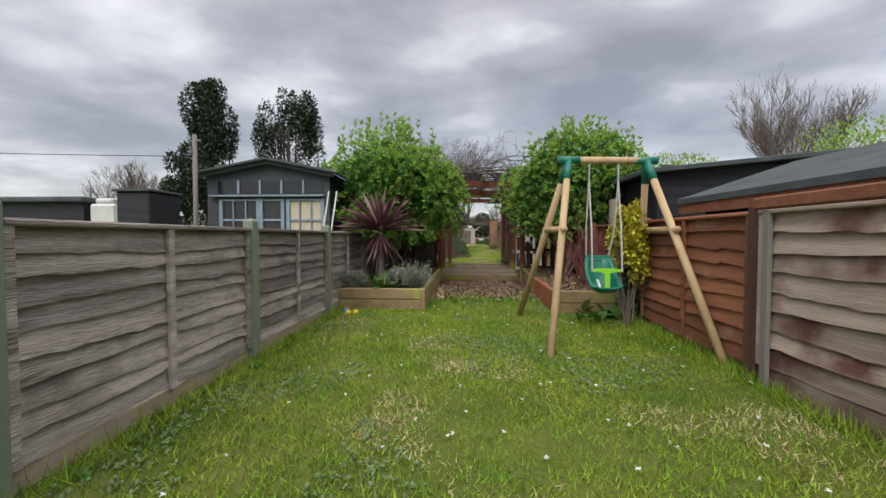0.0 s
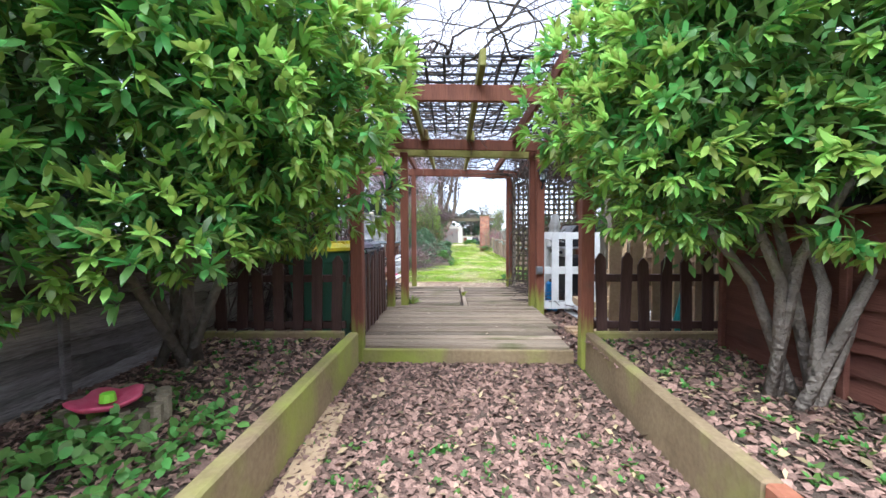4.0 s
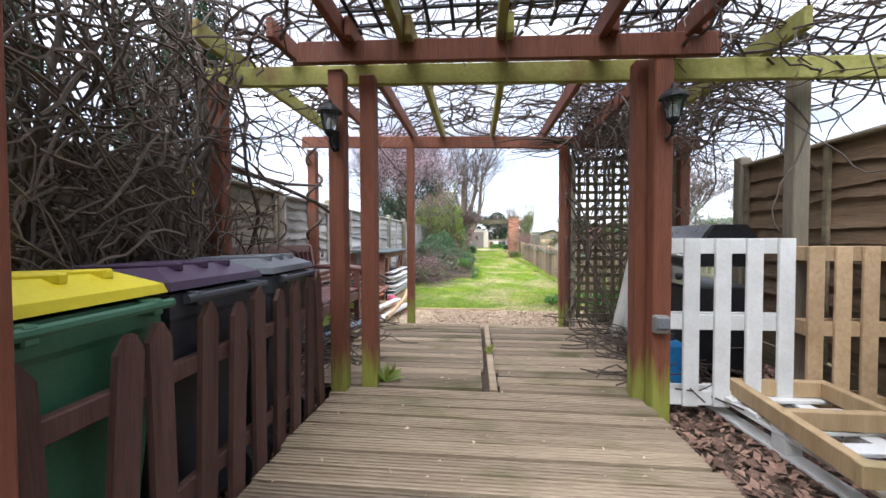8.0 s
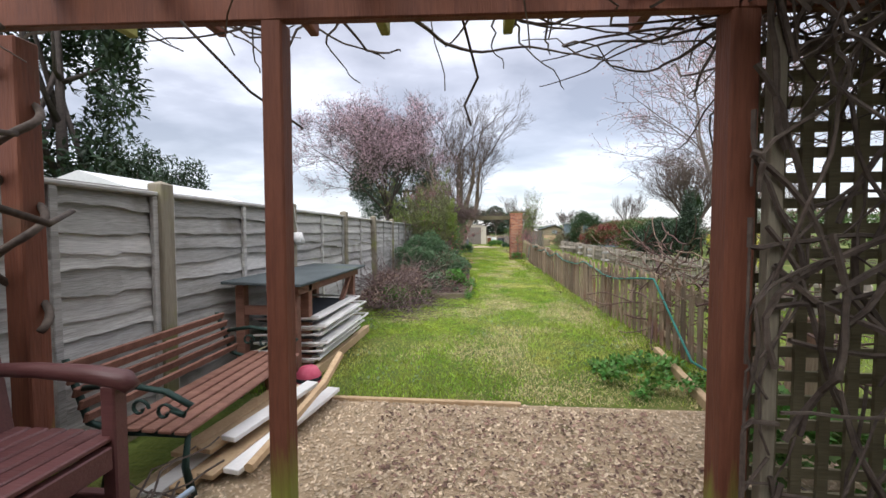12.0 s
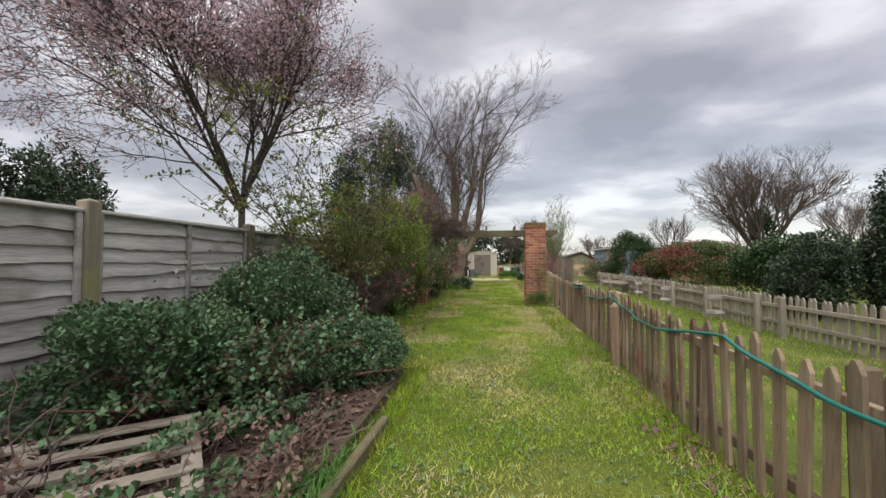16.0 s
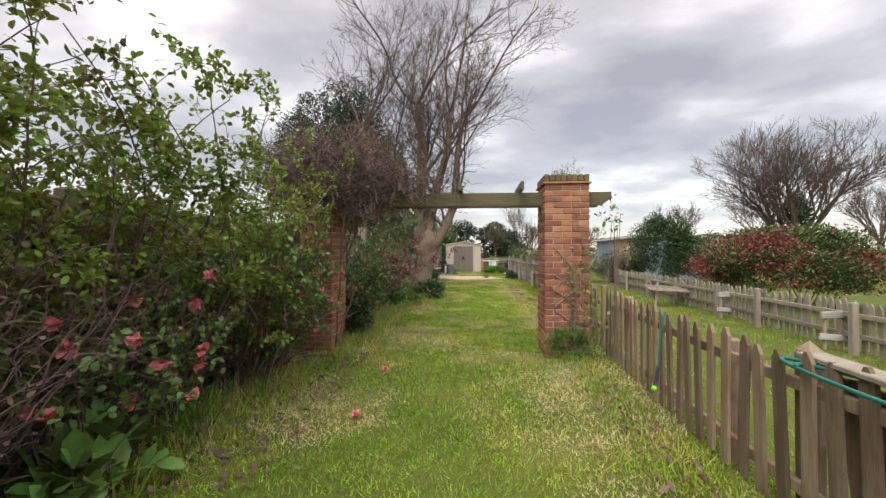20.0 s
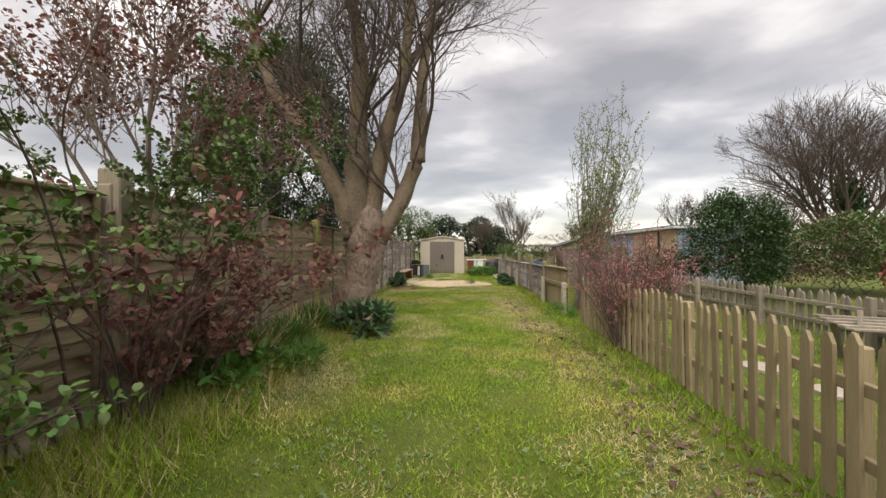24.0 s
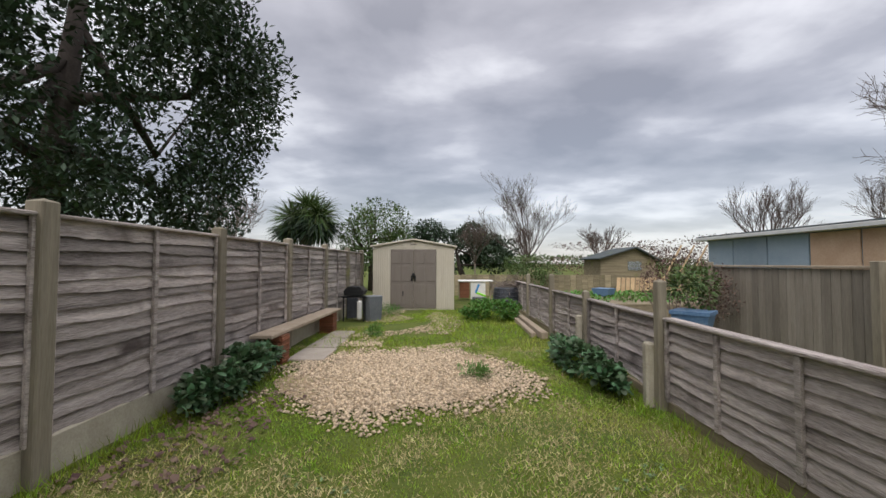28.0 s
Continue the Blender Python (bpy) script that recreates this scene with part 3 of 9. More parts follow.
def blob(rng, n, c, r, inner=0.0, low=-1.0):
    """Points in the shell of an ellipsoid, and the way out."""
    d = unit(rng.normal(size=(n * 3, 3)))
    d = d[d[:, 2] > low][:n]
    k = (inner + (1 - inner) * rng.uniform(0, 1, (len(d), 1))) ** 0.5 if inner < 1 else 1.0
    return np.array(c) + d * np.array(r) * k, d


def lumpy(rng, n, c, r, lumps=14, size=0.45, inner=0.75, low=-0.6):
    """Points on a crown made of many lumps of uneven size, for an uneven outline with gaps."""
    cs, ds = blob(rng, lumps, c, np.array(r) * (1 - size * 0.6), 0.55, low)
    P, D = [], []
    w = rng.uniform(0.6, 1.3, len(cs))
    for ci, wi in zip(cs, w):
        m = int(n * wi / w.sum())
        p, d = blob(rng, m, ci, np.array(r) * size * wi, inner)
        P.append(p); D.append(d)
    return np.concatenate(P), np.concatenate(D)


def rosettes(name, tips, ways, k, length, width, material, rng=RNG, spread=0.9):
    """Whorls of k leaves round each shoot tip."""
    n = len(tips)
    ways = unit(ways)
    a = unit(np.cross(ways, unit(rng.normal(size=(n, 3)))))
    b = np.cross(ways, a)
    ang = (np.arange(k)[None, :] * 2.399 + rng.uniform(0, 6.28, (n, 1)))
    sp = spread * rng.uniform(0.45, 1.25, (n, k))
    w = ways[:, None, :] * np.cos(sp)[..., None] + (a[:, None, :] * np.cos(ang)[..., None] + b[:, None, :] * np.sin(ang)[..., None]) * np.sin(sp)[..., None]
    pos = np.repeat(tips[:, None, :], k, 1) - ways[:, None, :] * (rng.uniform(0, 0.5, (n, k)) * length)[..., None]
    return leaves(name, pos.reshape(-1, 3), w.reshape(-1, 3), length, width, material, 0.2, rng, droop=0.12)


def grow(geo, p, d, L, r, level, rng, tips, kids=(5, 4, 3), ratio=0.6, spread=0.7, up=0.15, wob=0.12, minr=0.004, segs=5, sides=6):
    """A branching limb. Ends and side points of the finest twigs go to tips."""
    pts, rad = [Vector(p)], [r]
    d = Vector(d).normalized()
    for i in range(segs):
        d = (d + Vector(rng.normal(size=3)) * wob + Vector((0, 0, up * 0.25))).normalized()
        pts.append(pts[-1] + d * (L / segs))
        rad.append(max(r * (1 - 0.62 * (i + 1) / segs), minr))
    geo.tube(pts, rad, max(3, sides), cap=False)
    if level == 0:
        for q in pts[1:]:
            tips.append((q.copy(), d.copy()))
        return
    n = kids[len(kids) - level] if level <= len(kids) else 3
    for j in range(n):
        t = 0.3 + 0.7 * (j + rng.uniform(0.2, 1)) / n
        i = min(int(t * segs), segs - 1)
        base = pts[i].lerp(pts[i + 1], t * segs - i if i < segs else 1.0)
        axis = (pts[i + 1] - pts[i]).normalized()
        ax = axis.cross(Vector(rng.normal(size=3))).normalized()
        nd = axis * math.cos(spread) + ax * math.sin(spread) * rng.uniform(0.6, 1.2) + Vector((0, 0, up))
        grow(geo, base, nd, L * ratio * rng.uniform(0.7, 1.2) * (1.15 - 0.45 * t), max(rad[i] * 0.5, minr), level - 1, rng, tips, kids, ratio, spread, up, wob, minr, max(2, segs - 1), max(3, sides - 1))


def wander(rng, p, d, L, step, wob, pull=(0, 0, 0)):
    pts = [Vector(p)]
    d = Vector(d).normalized()
    for _ in range(int(L / step)):
        d = (d + Vector(rng.normal(size=3)) * wob + Vector(pull)).normalized()
        pts.append(pts[-1] + d * step)
    return pts


def arr(tips):
    return np.array([tuple(t[0]) for t in tips]), np.array([tuple(t[1]) for t in tips])

# ---- ground ----
def skew(x, y):
    """Cross timbers of the pergola run slightly aslant to the fences."""
    return y - 0.022 * (x - 0.15)


def lawn_left(y):
    return -2.02 if y < 27 else (-2.02 + (y - 27) * 0.066 if y < 38 else -1.30)


def lawn_right(y):
    return 1.84 if y < 11 else (2.3 if y < 29 else (2.3 + (y - 29) * 0.105 if y < 37.5 else 3.2))


g = Geo()
g.add([(-900, -300, -0.02), (900, -300, -0.02), (900, 1500, -0.02), (-900, 1500, -0.02)], [(0, 1, 2, 3)])
solo("ground", g, "grass_ground", "grass and soil reaching to the horizon", "ground", kind="structure")
ys = np.linspace(-2.5, 60, 251); xs = np.linspace(-2.3, 8.0, 42)
gx, gy = np.meshgrid(xs, ys)
gz = np.array([0.018 * noise.noise((float(a) * 1.7, float(b) * 1.7, 0)) + 0.012 * noise.noise((float(a) * 6, float(b) * 6, 3)) for a, b in zip(gx.ravel(), gy.ravel())])
vv = np.stack([gx.ravel(), gy.ravel(), gz - 0.004], 1)
nx, ny = len(xs), len(ys)
ii = (np.arange(ny - 1)[:, None] * nx + np.arange(nx - 1)[None, :]).ravel()
ff = np.stack([ii, ii + 1, ii + nx + 1, ii + nx], 1)
tagged(new("lawn", npmesh("lawn", vv, ff, "grass_ground", True)), "uneven mown lawn of green grass with straw-coloured patches", "lawn", kind="structure")

# ---- fence panels ----


def waney_board(L, h, seed, out=0.04):
    """A lapped board with a wavy lower edge, tilted so that its foot stands proud."""
    rng = np.random.default_rng(seed)
    n = 22
    x = np.linspace(0, L, n)
    wave = np.cumsum(rng.normal(size=n)) * 0.0055
    wave -= np.linspace(wave[0], wave[-1], n)
    low = wave + 0.008 * np.sin(x * rng.uniform(2, 6) + rng.uniform(0, 6)) + rng.normal(size=n) * 0.003
    g = Geo()
    vs = []
    bow = rng.normal(size=n) * 0.0015
    for i in range(n):
        vs += [(x[i], -out + bow[i], low[i]), (x[i], -out + 0.011 + bow[i], low[i]), (x[i], -0.004 + bow[i], h), (x[i], 0.007, h)]
    fs = []
    for i in range(n - 1):
        a, b = i * 4, i * 4 + 4
        fs += [(a, b, b + 2, a + 2), (a + 1, a + 3, b + 3, b + 1), (a, a + 1, b + 1, b), (a + 2, b + 2, b + 3, a + 3)]
    fs += [(0, 2, 3, 1), (n * 4 - 4, n * 4 - 3, n * 4 - 1, n * 4 - 2)]
    return g.add(vs, fs)


BOARDS = {}


def board_mesh(L, h, k, material):
    key = (round(L, 2), round(h, 3), k, material)
    if key not in BOARDS:
        BOARDS[key] = waney_board(L, h, 100 + k).mesh("board", material)
    return BOARDS[key]


def fence_panel(m, label, L=1.83, z0=0.2, top=1.2, n=10, material="fence", gravel="fence", trim=None, seed=0, battens=(0.5,), group="lap fence bays"):
    """A lap panel along x, facing -y, its foot on a gravel board."""
    rng = random.Random(seed)
    t = thing("lap_fence", (0, 0, 0), label, "fence", group)
    step = (top - z0 - 0.04) / n
    for i in range(n):
        b = piece("board", board_mesh(L, step * 1.42, rng.randrange(6), material), t, Matrix.Translation((0, rng.uniform(-0.003, 0.003), z0 + i * step)) @ Matrix.Rotation(radians(rng.uniform(-0.25, 0.25)), 4, "Y"))
    for f in (0.012, *battens, 0.988):
        part("batten", Geo().box(L * f - 0.022, L * f + 0.022, -0.062, -0.032, z0, top - 0.03, bev=0.004), trim or material, t)
    part("capping", Geo().box(-0.005, L + 0.005, -0.07, 0.04, top - 0.03, top, bev=0.008), trim or material, t)
    if gravel:
        part("gravel_board", Geo().box(0, L, -0.03, 0.02, -0.06, z0 - 0.003, bev=0.005), gravel, t)
    t.matrix_basis = m
    return t


def post_at(x, y, top, w=0.1, material="post", label="square weathered timber fence post", z0=-0.1, group="fence posts", cap=0.02, name="fence_post"):
    g = Geo().box(x - w / 2, x + w / 2, y - w / 2, y + w / 2, z0, top, bev=0.008)
    if cap:
        g.add([(x - w / 2 + .008, y - w / 2 + .008, top), (x + w / 2 - .008, y - w / 2 + .008, top), (x + w / 2 - .008, y + w / 2 - .008, top), (x - w / 2 + .008, y + w / 2 - .008, top), (x, y, top + cap)], [(0, 1, 4), (1, 2, 4), (2, 3, 4), (3, 0, 4)])
    return solo(name, g, material, label, "post", group)


def run_left(ys, xf, **kw):
    """Panels facing +x between posts at ys."""
    first = None
    for a, b in zip(ys, ys[1:]):
        xa, xb = xf(a), xf(b)
        ang = 90 - math.degrees(math.atan2(xb - xa, b - a))
        m = pose(xa, a + 0.055, 0, 0, 0, ang)
        if first is None or kw.get("fresh"):
            k = {q: v for q, v in kw.items() if q != "fresh"}
            first = fence_panel(m, seed=int(a * 10), L=b - a - 0.11, **k)
        else:
            copy_thing(first, m)


GREY = "weathered grey-brown lap fence panel with wavy boards"
# lawn garden, left side
A_POSTS = [0.12, 1.95, 3.78, 5.60, 7.42, 9.24, 11.06]
run_left(A_POSTS, lambda y: -2.03, label=GREY, z0=0.11, top=1.09, n=9, material="fence", gravel="capping", trim="fence")
for y in A_POSTS:
    post_at(-1.99, y, 1.15, 0.09, "post_green", "sage-green painted square fence post", group="green fence posts")
# beside the pergola
B_POSTS = [11.12, 13.03, 14.94]
run_left(B_POSTS, lambda y: -2.06, label="brown mossy lap fence panel behind vine stems", z0=0.15, top=1.62, n=12, material="fence_mossy", gravel="concrete")
for y in (11.12, 13.03, 14.94):
    post_at(-2.03, y, 1.62, 0.1, "post", "mossy green-brown timber fence post")
# strip lawn, left side
M_POSTS = [14.98, 16.42, 18.35, 20.28, 22.2, 24.13, 26.06, 28.0]
run_left(M_POSTS[:2], lambda y: -2.06, label="grey weathered lap fence bay behind a bench", z0=0.12, top=1.6, n=12, material="fence_grey", gravel="fence_brown")
run_left(M_POSTS[1:], lambda y: -2.06, label="grey weathered lap fence panel with wavy boards", z0=0.12, top=1.6, n=12, material="fence_grey", gravel="fence_brown")
for y in M_POSTS[1:]:
    p = post_at(-2.02, y, 1.66, 0.11, "post", "grey-brown square timber fence post")
    if y == 22.2:
        p.matrix_basis = pose(-1.98, y, 0, 5) @ Matrix.Translation((2.02, -y, 0))
N_POSTS = [28.0, 29.93, 31.86, 33.8, 35.75]
run_left(N_POSTS, lambda y: lawn_left(y) - 0.04, label="dark brown lap fence panel behind shrubs", z0=0.12, top=1.66, n=12, material="fence_brown", gravel="concrete")
for y in N_POSTS[1:]:
    post_at(lawn_left(y), y, 1.72, 0.11, "post", "mossy square timber fence post")
L_POSTS = [35.78, 37.72, 39.65, 41.6, 43.55, 45.48, 47.42, 49.36, 51.3, 53.2, 54.9]
run_left(L_POSTS[:4], lambda y: -1.38, label="brown lap fence panel with green algae on a gravel board", z0=0.25, top=1.70, n=14, material="fence_brown", gravel="concrete")
run_left(L_POSTS[3:], lambda y: -1.38, label="grey-brown lap fence panel on a concrete gravel board", z0=0.25, top=1.70, n=14, material="fence", gravel="concrete")
solo("fence_post", Geo().box(-1.51, -1.33, 35.71, 35.83, -0.1, 1.84, bev=0.01), "post", "broad doubled timber fence post", "post")
for y in L_POSTS[1:]:
    if y == 39.65:
        post_at(-1.34, y, 1.77, 0.12, "post_algae", "square fence post coated in bright green algae")
    else:
        post_at(-1.34, y, 1.77, 0.17 if y == 37.72 else 0.12, "post", "stout square timber fence post")


def run_right(ys, xf, **kw):
    first = None
    for a, b in zip(ys, ys[1:]):
        xa, xb = xf(a), xf(b)
        ang = -90 - math.degrees(math.atan2(xb - xa, b - a))
        m = pose(xb, b - 0.055, 0, 0, 0, ang)
        if first is None:
            first = fence_panel(m, seed=int(a * 10) + 3, L=b - a - 0.11, **kw)
        else:
            copy_thing(first, m)


# lawn garden, right side
run_right([-0.45, 1.5, 3.4, 5.3], lambda y: 1.84, label="bleached lap fence panel with flaking brown stain", z0=0.14, top=1.2, n=8, material="fence_pale", gravel="fence_pale", trim="fence_pale")
run_right([5.36, 7.2], lambda y: 1.9, label="bowed red-brown lap fence panel", z0=0.08, top=1.2, n=9, material="fence_red", gravel=None, trim="fence_red")
run_right([7.2, 9.1, 11.1], lambda y: 2.02, label="dark red-brown lap fence panel behind shrubs", z0=0.1, top=1.2, n=9, material="fence_red_dark", gravel="fence_red_dark", trim="fence_red_dark")
solo("fence_post", Geo().box(1.80, 1.90, 5.28, 5.38, -0.1, 1.24, bev=0.008), "dark_picket", "dark brown square fence post", "post")
solo("fence_rail", Geo().box(1.77, 1.9, -0.4, 5.3, 1.205, 1.285, bev=0.01), "fence_red", "dark red-brown top rail along the fence", "fence rail")
solo("metal_post", Geo().box(1.77, 1.80, 5.14, 5.20, -0.05, 1.2, bev=0.004), "pole", "grey metal channel post", "post")
for y in (7.2, 9.1):
    post_at(1.94, y, 1.22, 0.08, "fence_red", "slim red-brown stained fence post")
# beside the pergola, right side
run_right([11.1, 12.9, 14.75], lambda y: 2.62, label="tall orange-brown lap fence panel", z0=0.2, top=1.78, n=11, material="fence_tall", gravel="fence_brown", trim="fence_brown")
for y in (11.1, 12.9, 14.75):
    post_at(2.58, y, 1.84, 0.1, "post", "square timber fence post")
# end garden, right side
E_POSTS = [44.58, 46.82, 48.82, 50.68, 52.84, 54.7]
run_right([42.75, 44.56], lambda y: 3.34, label="low grey-brown lap fence panel", z0=0.1, top=0.88, n=8, material="fence", gravel="fence_brown")
run_right(E_POSTS[:2], lambda y: 3.34, label="low grey-brown lap fence bay with three battens", z0=0.1, top=0.88, n=8, material="fence", gravel="fence_brown", battens=(0.33, 0.66))
run_right(E_POSTS[1:], lambda y: 3.34, label="low grey-brown lap fence bay with horizontal boards", z0=0.1, top=0.88, n=8, material="fence", gravel="fence_brown")
for y, tp in ((42.82, 0.98), (44.58, 1.14), (46.82, 1.22), (48.82, 0.98), (50.68, 1.17), (52.84, 1.12)):
    post_at(3.28, y, tp, 0.09, "post", "square timber fence post")
# closeboard panel
t = thing("closeboard_fence", (3.32, 41.0, 0), "low pale tan close-boarded fence panel with a rail", "fence")
for i in range(18):
    y = 40.88 + i * 0.105
    part("board", Geo().box(3.32, 3.34, y, y + 0.1, 0.04, 0.87, bev=0.003), "closeboard", t)
part("rail", Geo().box(3.27, 3.318, 40.86, 42.76, 0.50, 0.58, bev=0.006), "closeboard", t)
part("capping", Geo().box(3.26, 3.37, 40.86, 42.76, 0.873, 0.905, bev=0.006), "closeboard", t)
for y in (40.8, 42.69, 46.92, 48.93):
    solo("repair_spur", Geo().box(3.17, 3.26, y - 0.05, y + 0.05, -0.05, 0.62, bev=0.02), "concrete", "short concrete repair spur beside a post", "post", "concrete spurs")


# ---- picket fences ----
def picket_mesh(h, w, material, point=0.05):
    return Geo().prism([(-w / 2, 0), (w / 2, 0), (w / 2, h - point), (w * 0.12, h), (-w * 0.12, h), (-w / 2, h - point)], -0.010, 0.010).mesh("picket", material)


def picket_fence(pts, h, w, gap, material, label, rails=(0.3, 0.72), posts=1.9, lean=2.5, seed=1, z=0.0, point=0.05, postmat=None, railside=1, base=0.05):
    rng = random.Random(seed)
    t = thing("picket_fence", (*pts[0], z), label, "fence")
    me = [picket_mesh(h * k, w, material, point) for k in (0.97, 1.0, 1.03)]
    for (x0, y0), (x1, y1) in zip(pts, pts[1:]):
        d = math.hypot(x1 - x0, y1 - y0)
        ang = math.degrees(math.atan2(y1 - y0, x1 - x0))
        nx, ny = -math.sin(radians(ang)), math.cos(radians(ang))
        n = int(d / gap)
        for i in range(n):
            f = (i + 0.5) / n
            piece("picket", me[rng.randrange(3)], t, pose(x0 + (x1 - x0) * f, y0 + (y1 - y0) * f, z + base + rng.uniform(-0.01, 0.01), rng.uniform(-1, 1), rng.uniform(-lean, lean), ang))
        for r in rails:
            k = railside * 0.03
            part("rail", Geo().beam((x0 + nx * k, y0 + ny * k, z + base + h * r), (x1 + nx * k, y1 + ny * k, z + base + h * r), 0.035, 0.06), material, t)
        if posts:
            for i in range(int(d / posts) + 1):
                f = min(1, i * posts / d)
                px, py = x0 + (x1 - x0) * f + nx * railside * 0.085, y0 + (y1 - y0) * f + ny * railside * 0.085
                part("post", Geo().box(px - 0.04, px + 0.04, py - 0.04, py + 0.04, z - 0.1, z + h * rng.uniform(0.9, 1.02) + base, bev=0.008), postmat or material, t)
    return t


STRIP_FENCE = [(2.30, 16.6), (2.22, 21.4), (2.32, 24.6), (2.48, 27.0), (2.50, 30.0), (2.64, 32.5)]


def fence_x(y):
    return float(np.interp(y, [p[1] for p in STRIP_FENCE], [p[0] for p in STRIP_FENCE]))


picket_fence(STRIP_FENCE, 0.79, 0.066, 0.145, "picket", "weathered brown picket fence along the strip lawn", seed=2, railside=-1, base=0.03, rails=(0.18, 0.8), lean=3.5)
picket_fence([(2.70, 33.0), (3.12, 36.6), (3.17, 39.6)], 0.78, 0.070, 0.140, "closeboard", "weathered tan picket fence with pointed tops", seed=3, railside=-1)
picket_fence([(5.3, 17.0), (5.6, 29.0), (6.1, 36.0), (6.5, 43.0)], 0.62, 0.068, 0.122, "picket_grey", "bleached grey picket fence across the neighbouring lawn", seed=4, lean=4, railside=1)

# ---- deck and step ----
t = thing("deck", (0.1, 11.4, 0), "weathered ribbed timber decking, two bays", "deck", kind="structure")
rng = random.Random(5)
DB = {}


def deck_board(x0, x1, y, w):
    L = x1 - x0
    key = round(L, 1)
    if key not in DB:
        g = Geo()
        prof = [(0, -0.026), (w, -0.026)]
        k = 5
        top = []
        for i in range(k):
            a = w * i / k
            top += [(a + 0.002, 0), (a + w / k * 0.62, 0), (a + w / k * 0.66, -0.006), (a + w / k * 0.96, -0.006)]
        out = prof + [(p[0], p[1]) for p in reversed(top)]
        n = len(out)
        vs = [(0, a, b) for a, b in out] + [(key, a, b) for a, b in out]
        g.add(vs, [tuple(reversed(range(n))), tuple(range(n, 2 * n))] + [(i, (i + 1) % n, n + (i + 1) % n, n + i) for i in range(n)])
        DB[key] = g.mesh("deck_board", "deck")
    piece("deck_board", DB[key], t, pose(x0 + rng.uniform(-0.015, 0.015), skew(x0, y), 0.14 + rng.uniform(-0.003, 0.003), rng.uniform(-1.5, 1.5), rng.uniform(-0.2, 0.2), -1.26 + rng.uniform(-0.25, 0.25)))


y = 11.44
while y < 13.3:
    deck_board(-0.80, 1.0 + (y - 11.4) * 0.07, y, 0.116)
    y += 0.126
y = 13.36
while y < 15.2:
    deck_board(-1.05, 0.19, y, 0.116)
    deck_board(0.25, 1.4, y, 0.116)
    y += 0.126
part("joint_board", Geo().box(0.195, 0.245, 13.36, 15.22, 0.09, 0.138, bev=0.004), "deck", t)
part("riser", Geo().beam((-0.80, skew(-0.8, 11.40), 0.04), (1.02, skew(1.02, 11.40), 0.04), 0.045, 0.17, 0.006), "sleeper", t)
part("joist_bed", Geo().add([(-0.78, 11.52, 0.1), (1.0, 11.4, 0.1), (1.12, 13.3, 0.1), (1.36, 13.3, 0.1), (1.38, 15.1, 0.1), (-1.03, 15.26, 0.1), (-1.03, 13.45, 0.1), (-0.78, 13.42, 0.1)], [(0, 1, 2, 3, 4, 5, 6, 7)]), "soil", t)
part("edge_board", Geo().beam((-1.1, skew(-1.1, 15.24), 0.035), (1.42, skew(1.42, 15.24), 0.035), 0.035, 0.17, 0.006), "deck", t)

# ---- pergola ----
t = thing("pergola", (0.1, 13.3, 0), "red-brown stained timber pergola with mossy rafters, posts in pairs", "pergola")


def pp(x, y, top=2.16, w=0.095, z0=0.0, m="perg_post"):
    part("post", Geo().box(x - w / 2, x + w / 2, y - w / 2, y + w / 2, z0, top, bev=0.007), m, t)


for x, y in ((-0.76, 11.44), (1.10, 11.32), (-0.76, 13.30), (-0.59, 13.40), (1.10, 13.34), (1.16, 13.22), (-1.64, 13.42), (-0.65, 15.40), (1.09, 15.37), (-1.84, 15.44), (2.35, 15.34)):
    pp(x, y, w=0.085 if (x, y) == (-0.65, 15.40) else 0.1)
pp(2.15, 13.56, m="post")
for y, x0, x1, dz in ((11.33, -0.95, 1.3, 0.0), (13.20, -0.98, 1.45, 0.02), (13.42, -1.75, 2.5, -0.03), (15.36, -1.95, 2.5, 0.0)):
    part("crossbeam", Geo().beam((x0, skew(x0, y), 2.19 + dz - 0.03 * (x0 - 0.2)), (x1, skew(x1, y), 2.19 + dz - 0.03 * (x1 - 0.2)), 0.045, 0.13, 0.006), "perg" if y != 13.42 else "perg_green", t)
for i, (x, m) in enumerate(((-1.62, "perg_green"), (-1.15, "perg"), (-0.68, "perg"), (-0.33, "perg_green"), (0.25, "perg_green"), (0.82, "perg"), (1.28, "perg"), (1.8, "perg_green"))):
    if -0.9 < x < 1.4:
        part("rafter", Geo().beam((x, 10.95, 2.31 - 0.03 * (x - 0.2)), (x, 13.62, 2.31 - 0.03 * (x - 0.2)), 0.045, 0.12, 0.006), m, t)
    part("rafter", Geo().beam((x + 0.05, 13.1, 2.31 - 0.03 * (x - 0.2)), (x + 0.05, 15.75, 2.31 - 0.03 * (x - 0.2)), 0.045, 0.12, 0.006), m, t)

# lattice laid on the roof
t2 = thing("roof_trellis", (0.2, 13.2, 2.38), "dark square trellis laid over the rafters", "trellis")
for i in range(15):
    x = -0.75 + i * 0.145
    part("slat", Geo().beam((x, 11.1, 2.385), (x, 13.3, 2.385), 0.022, 0.012, 0), "blackboard", t2)
for i in range(14):
    y = 11.15 + i * 0.16
    part("slat", Geo().beam((-0.8, y, 2.398), (1.35, y, 2.398), 0.022, 0.012, 0), "blackboard", t2)

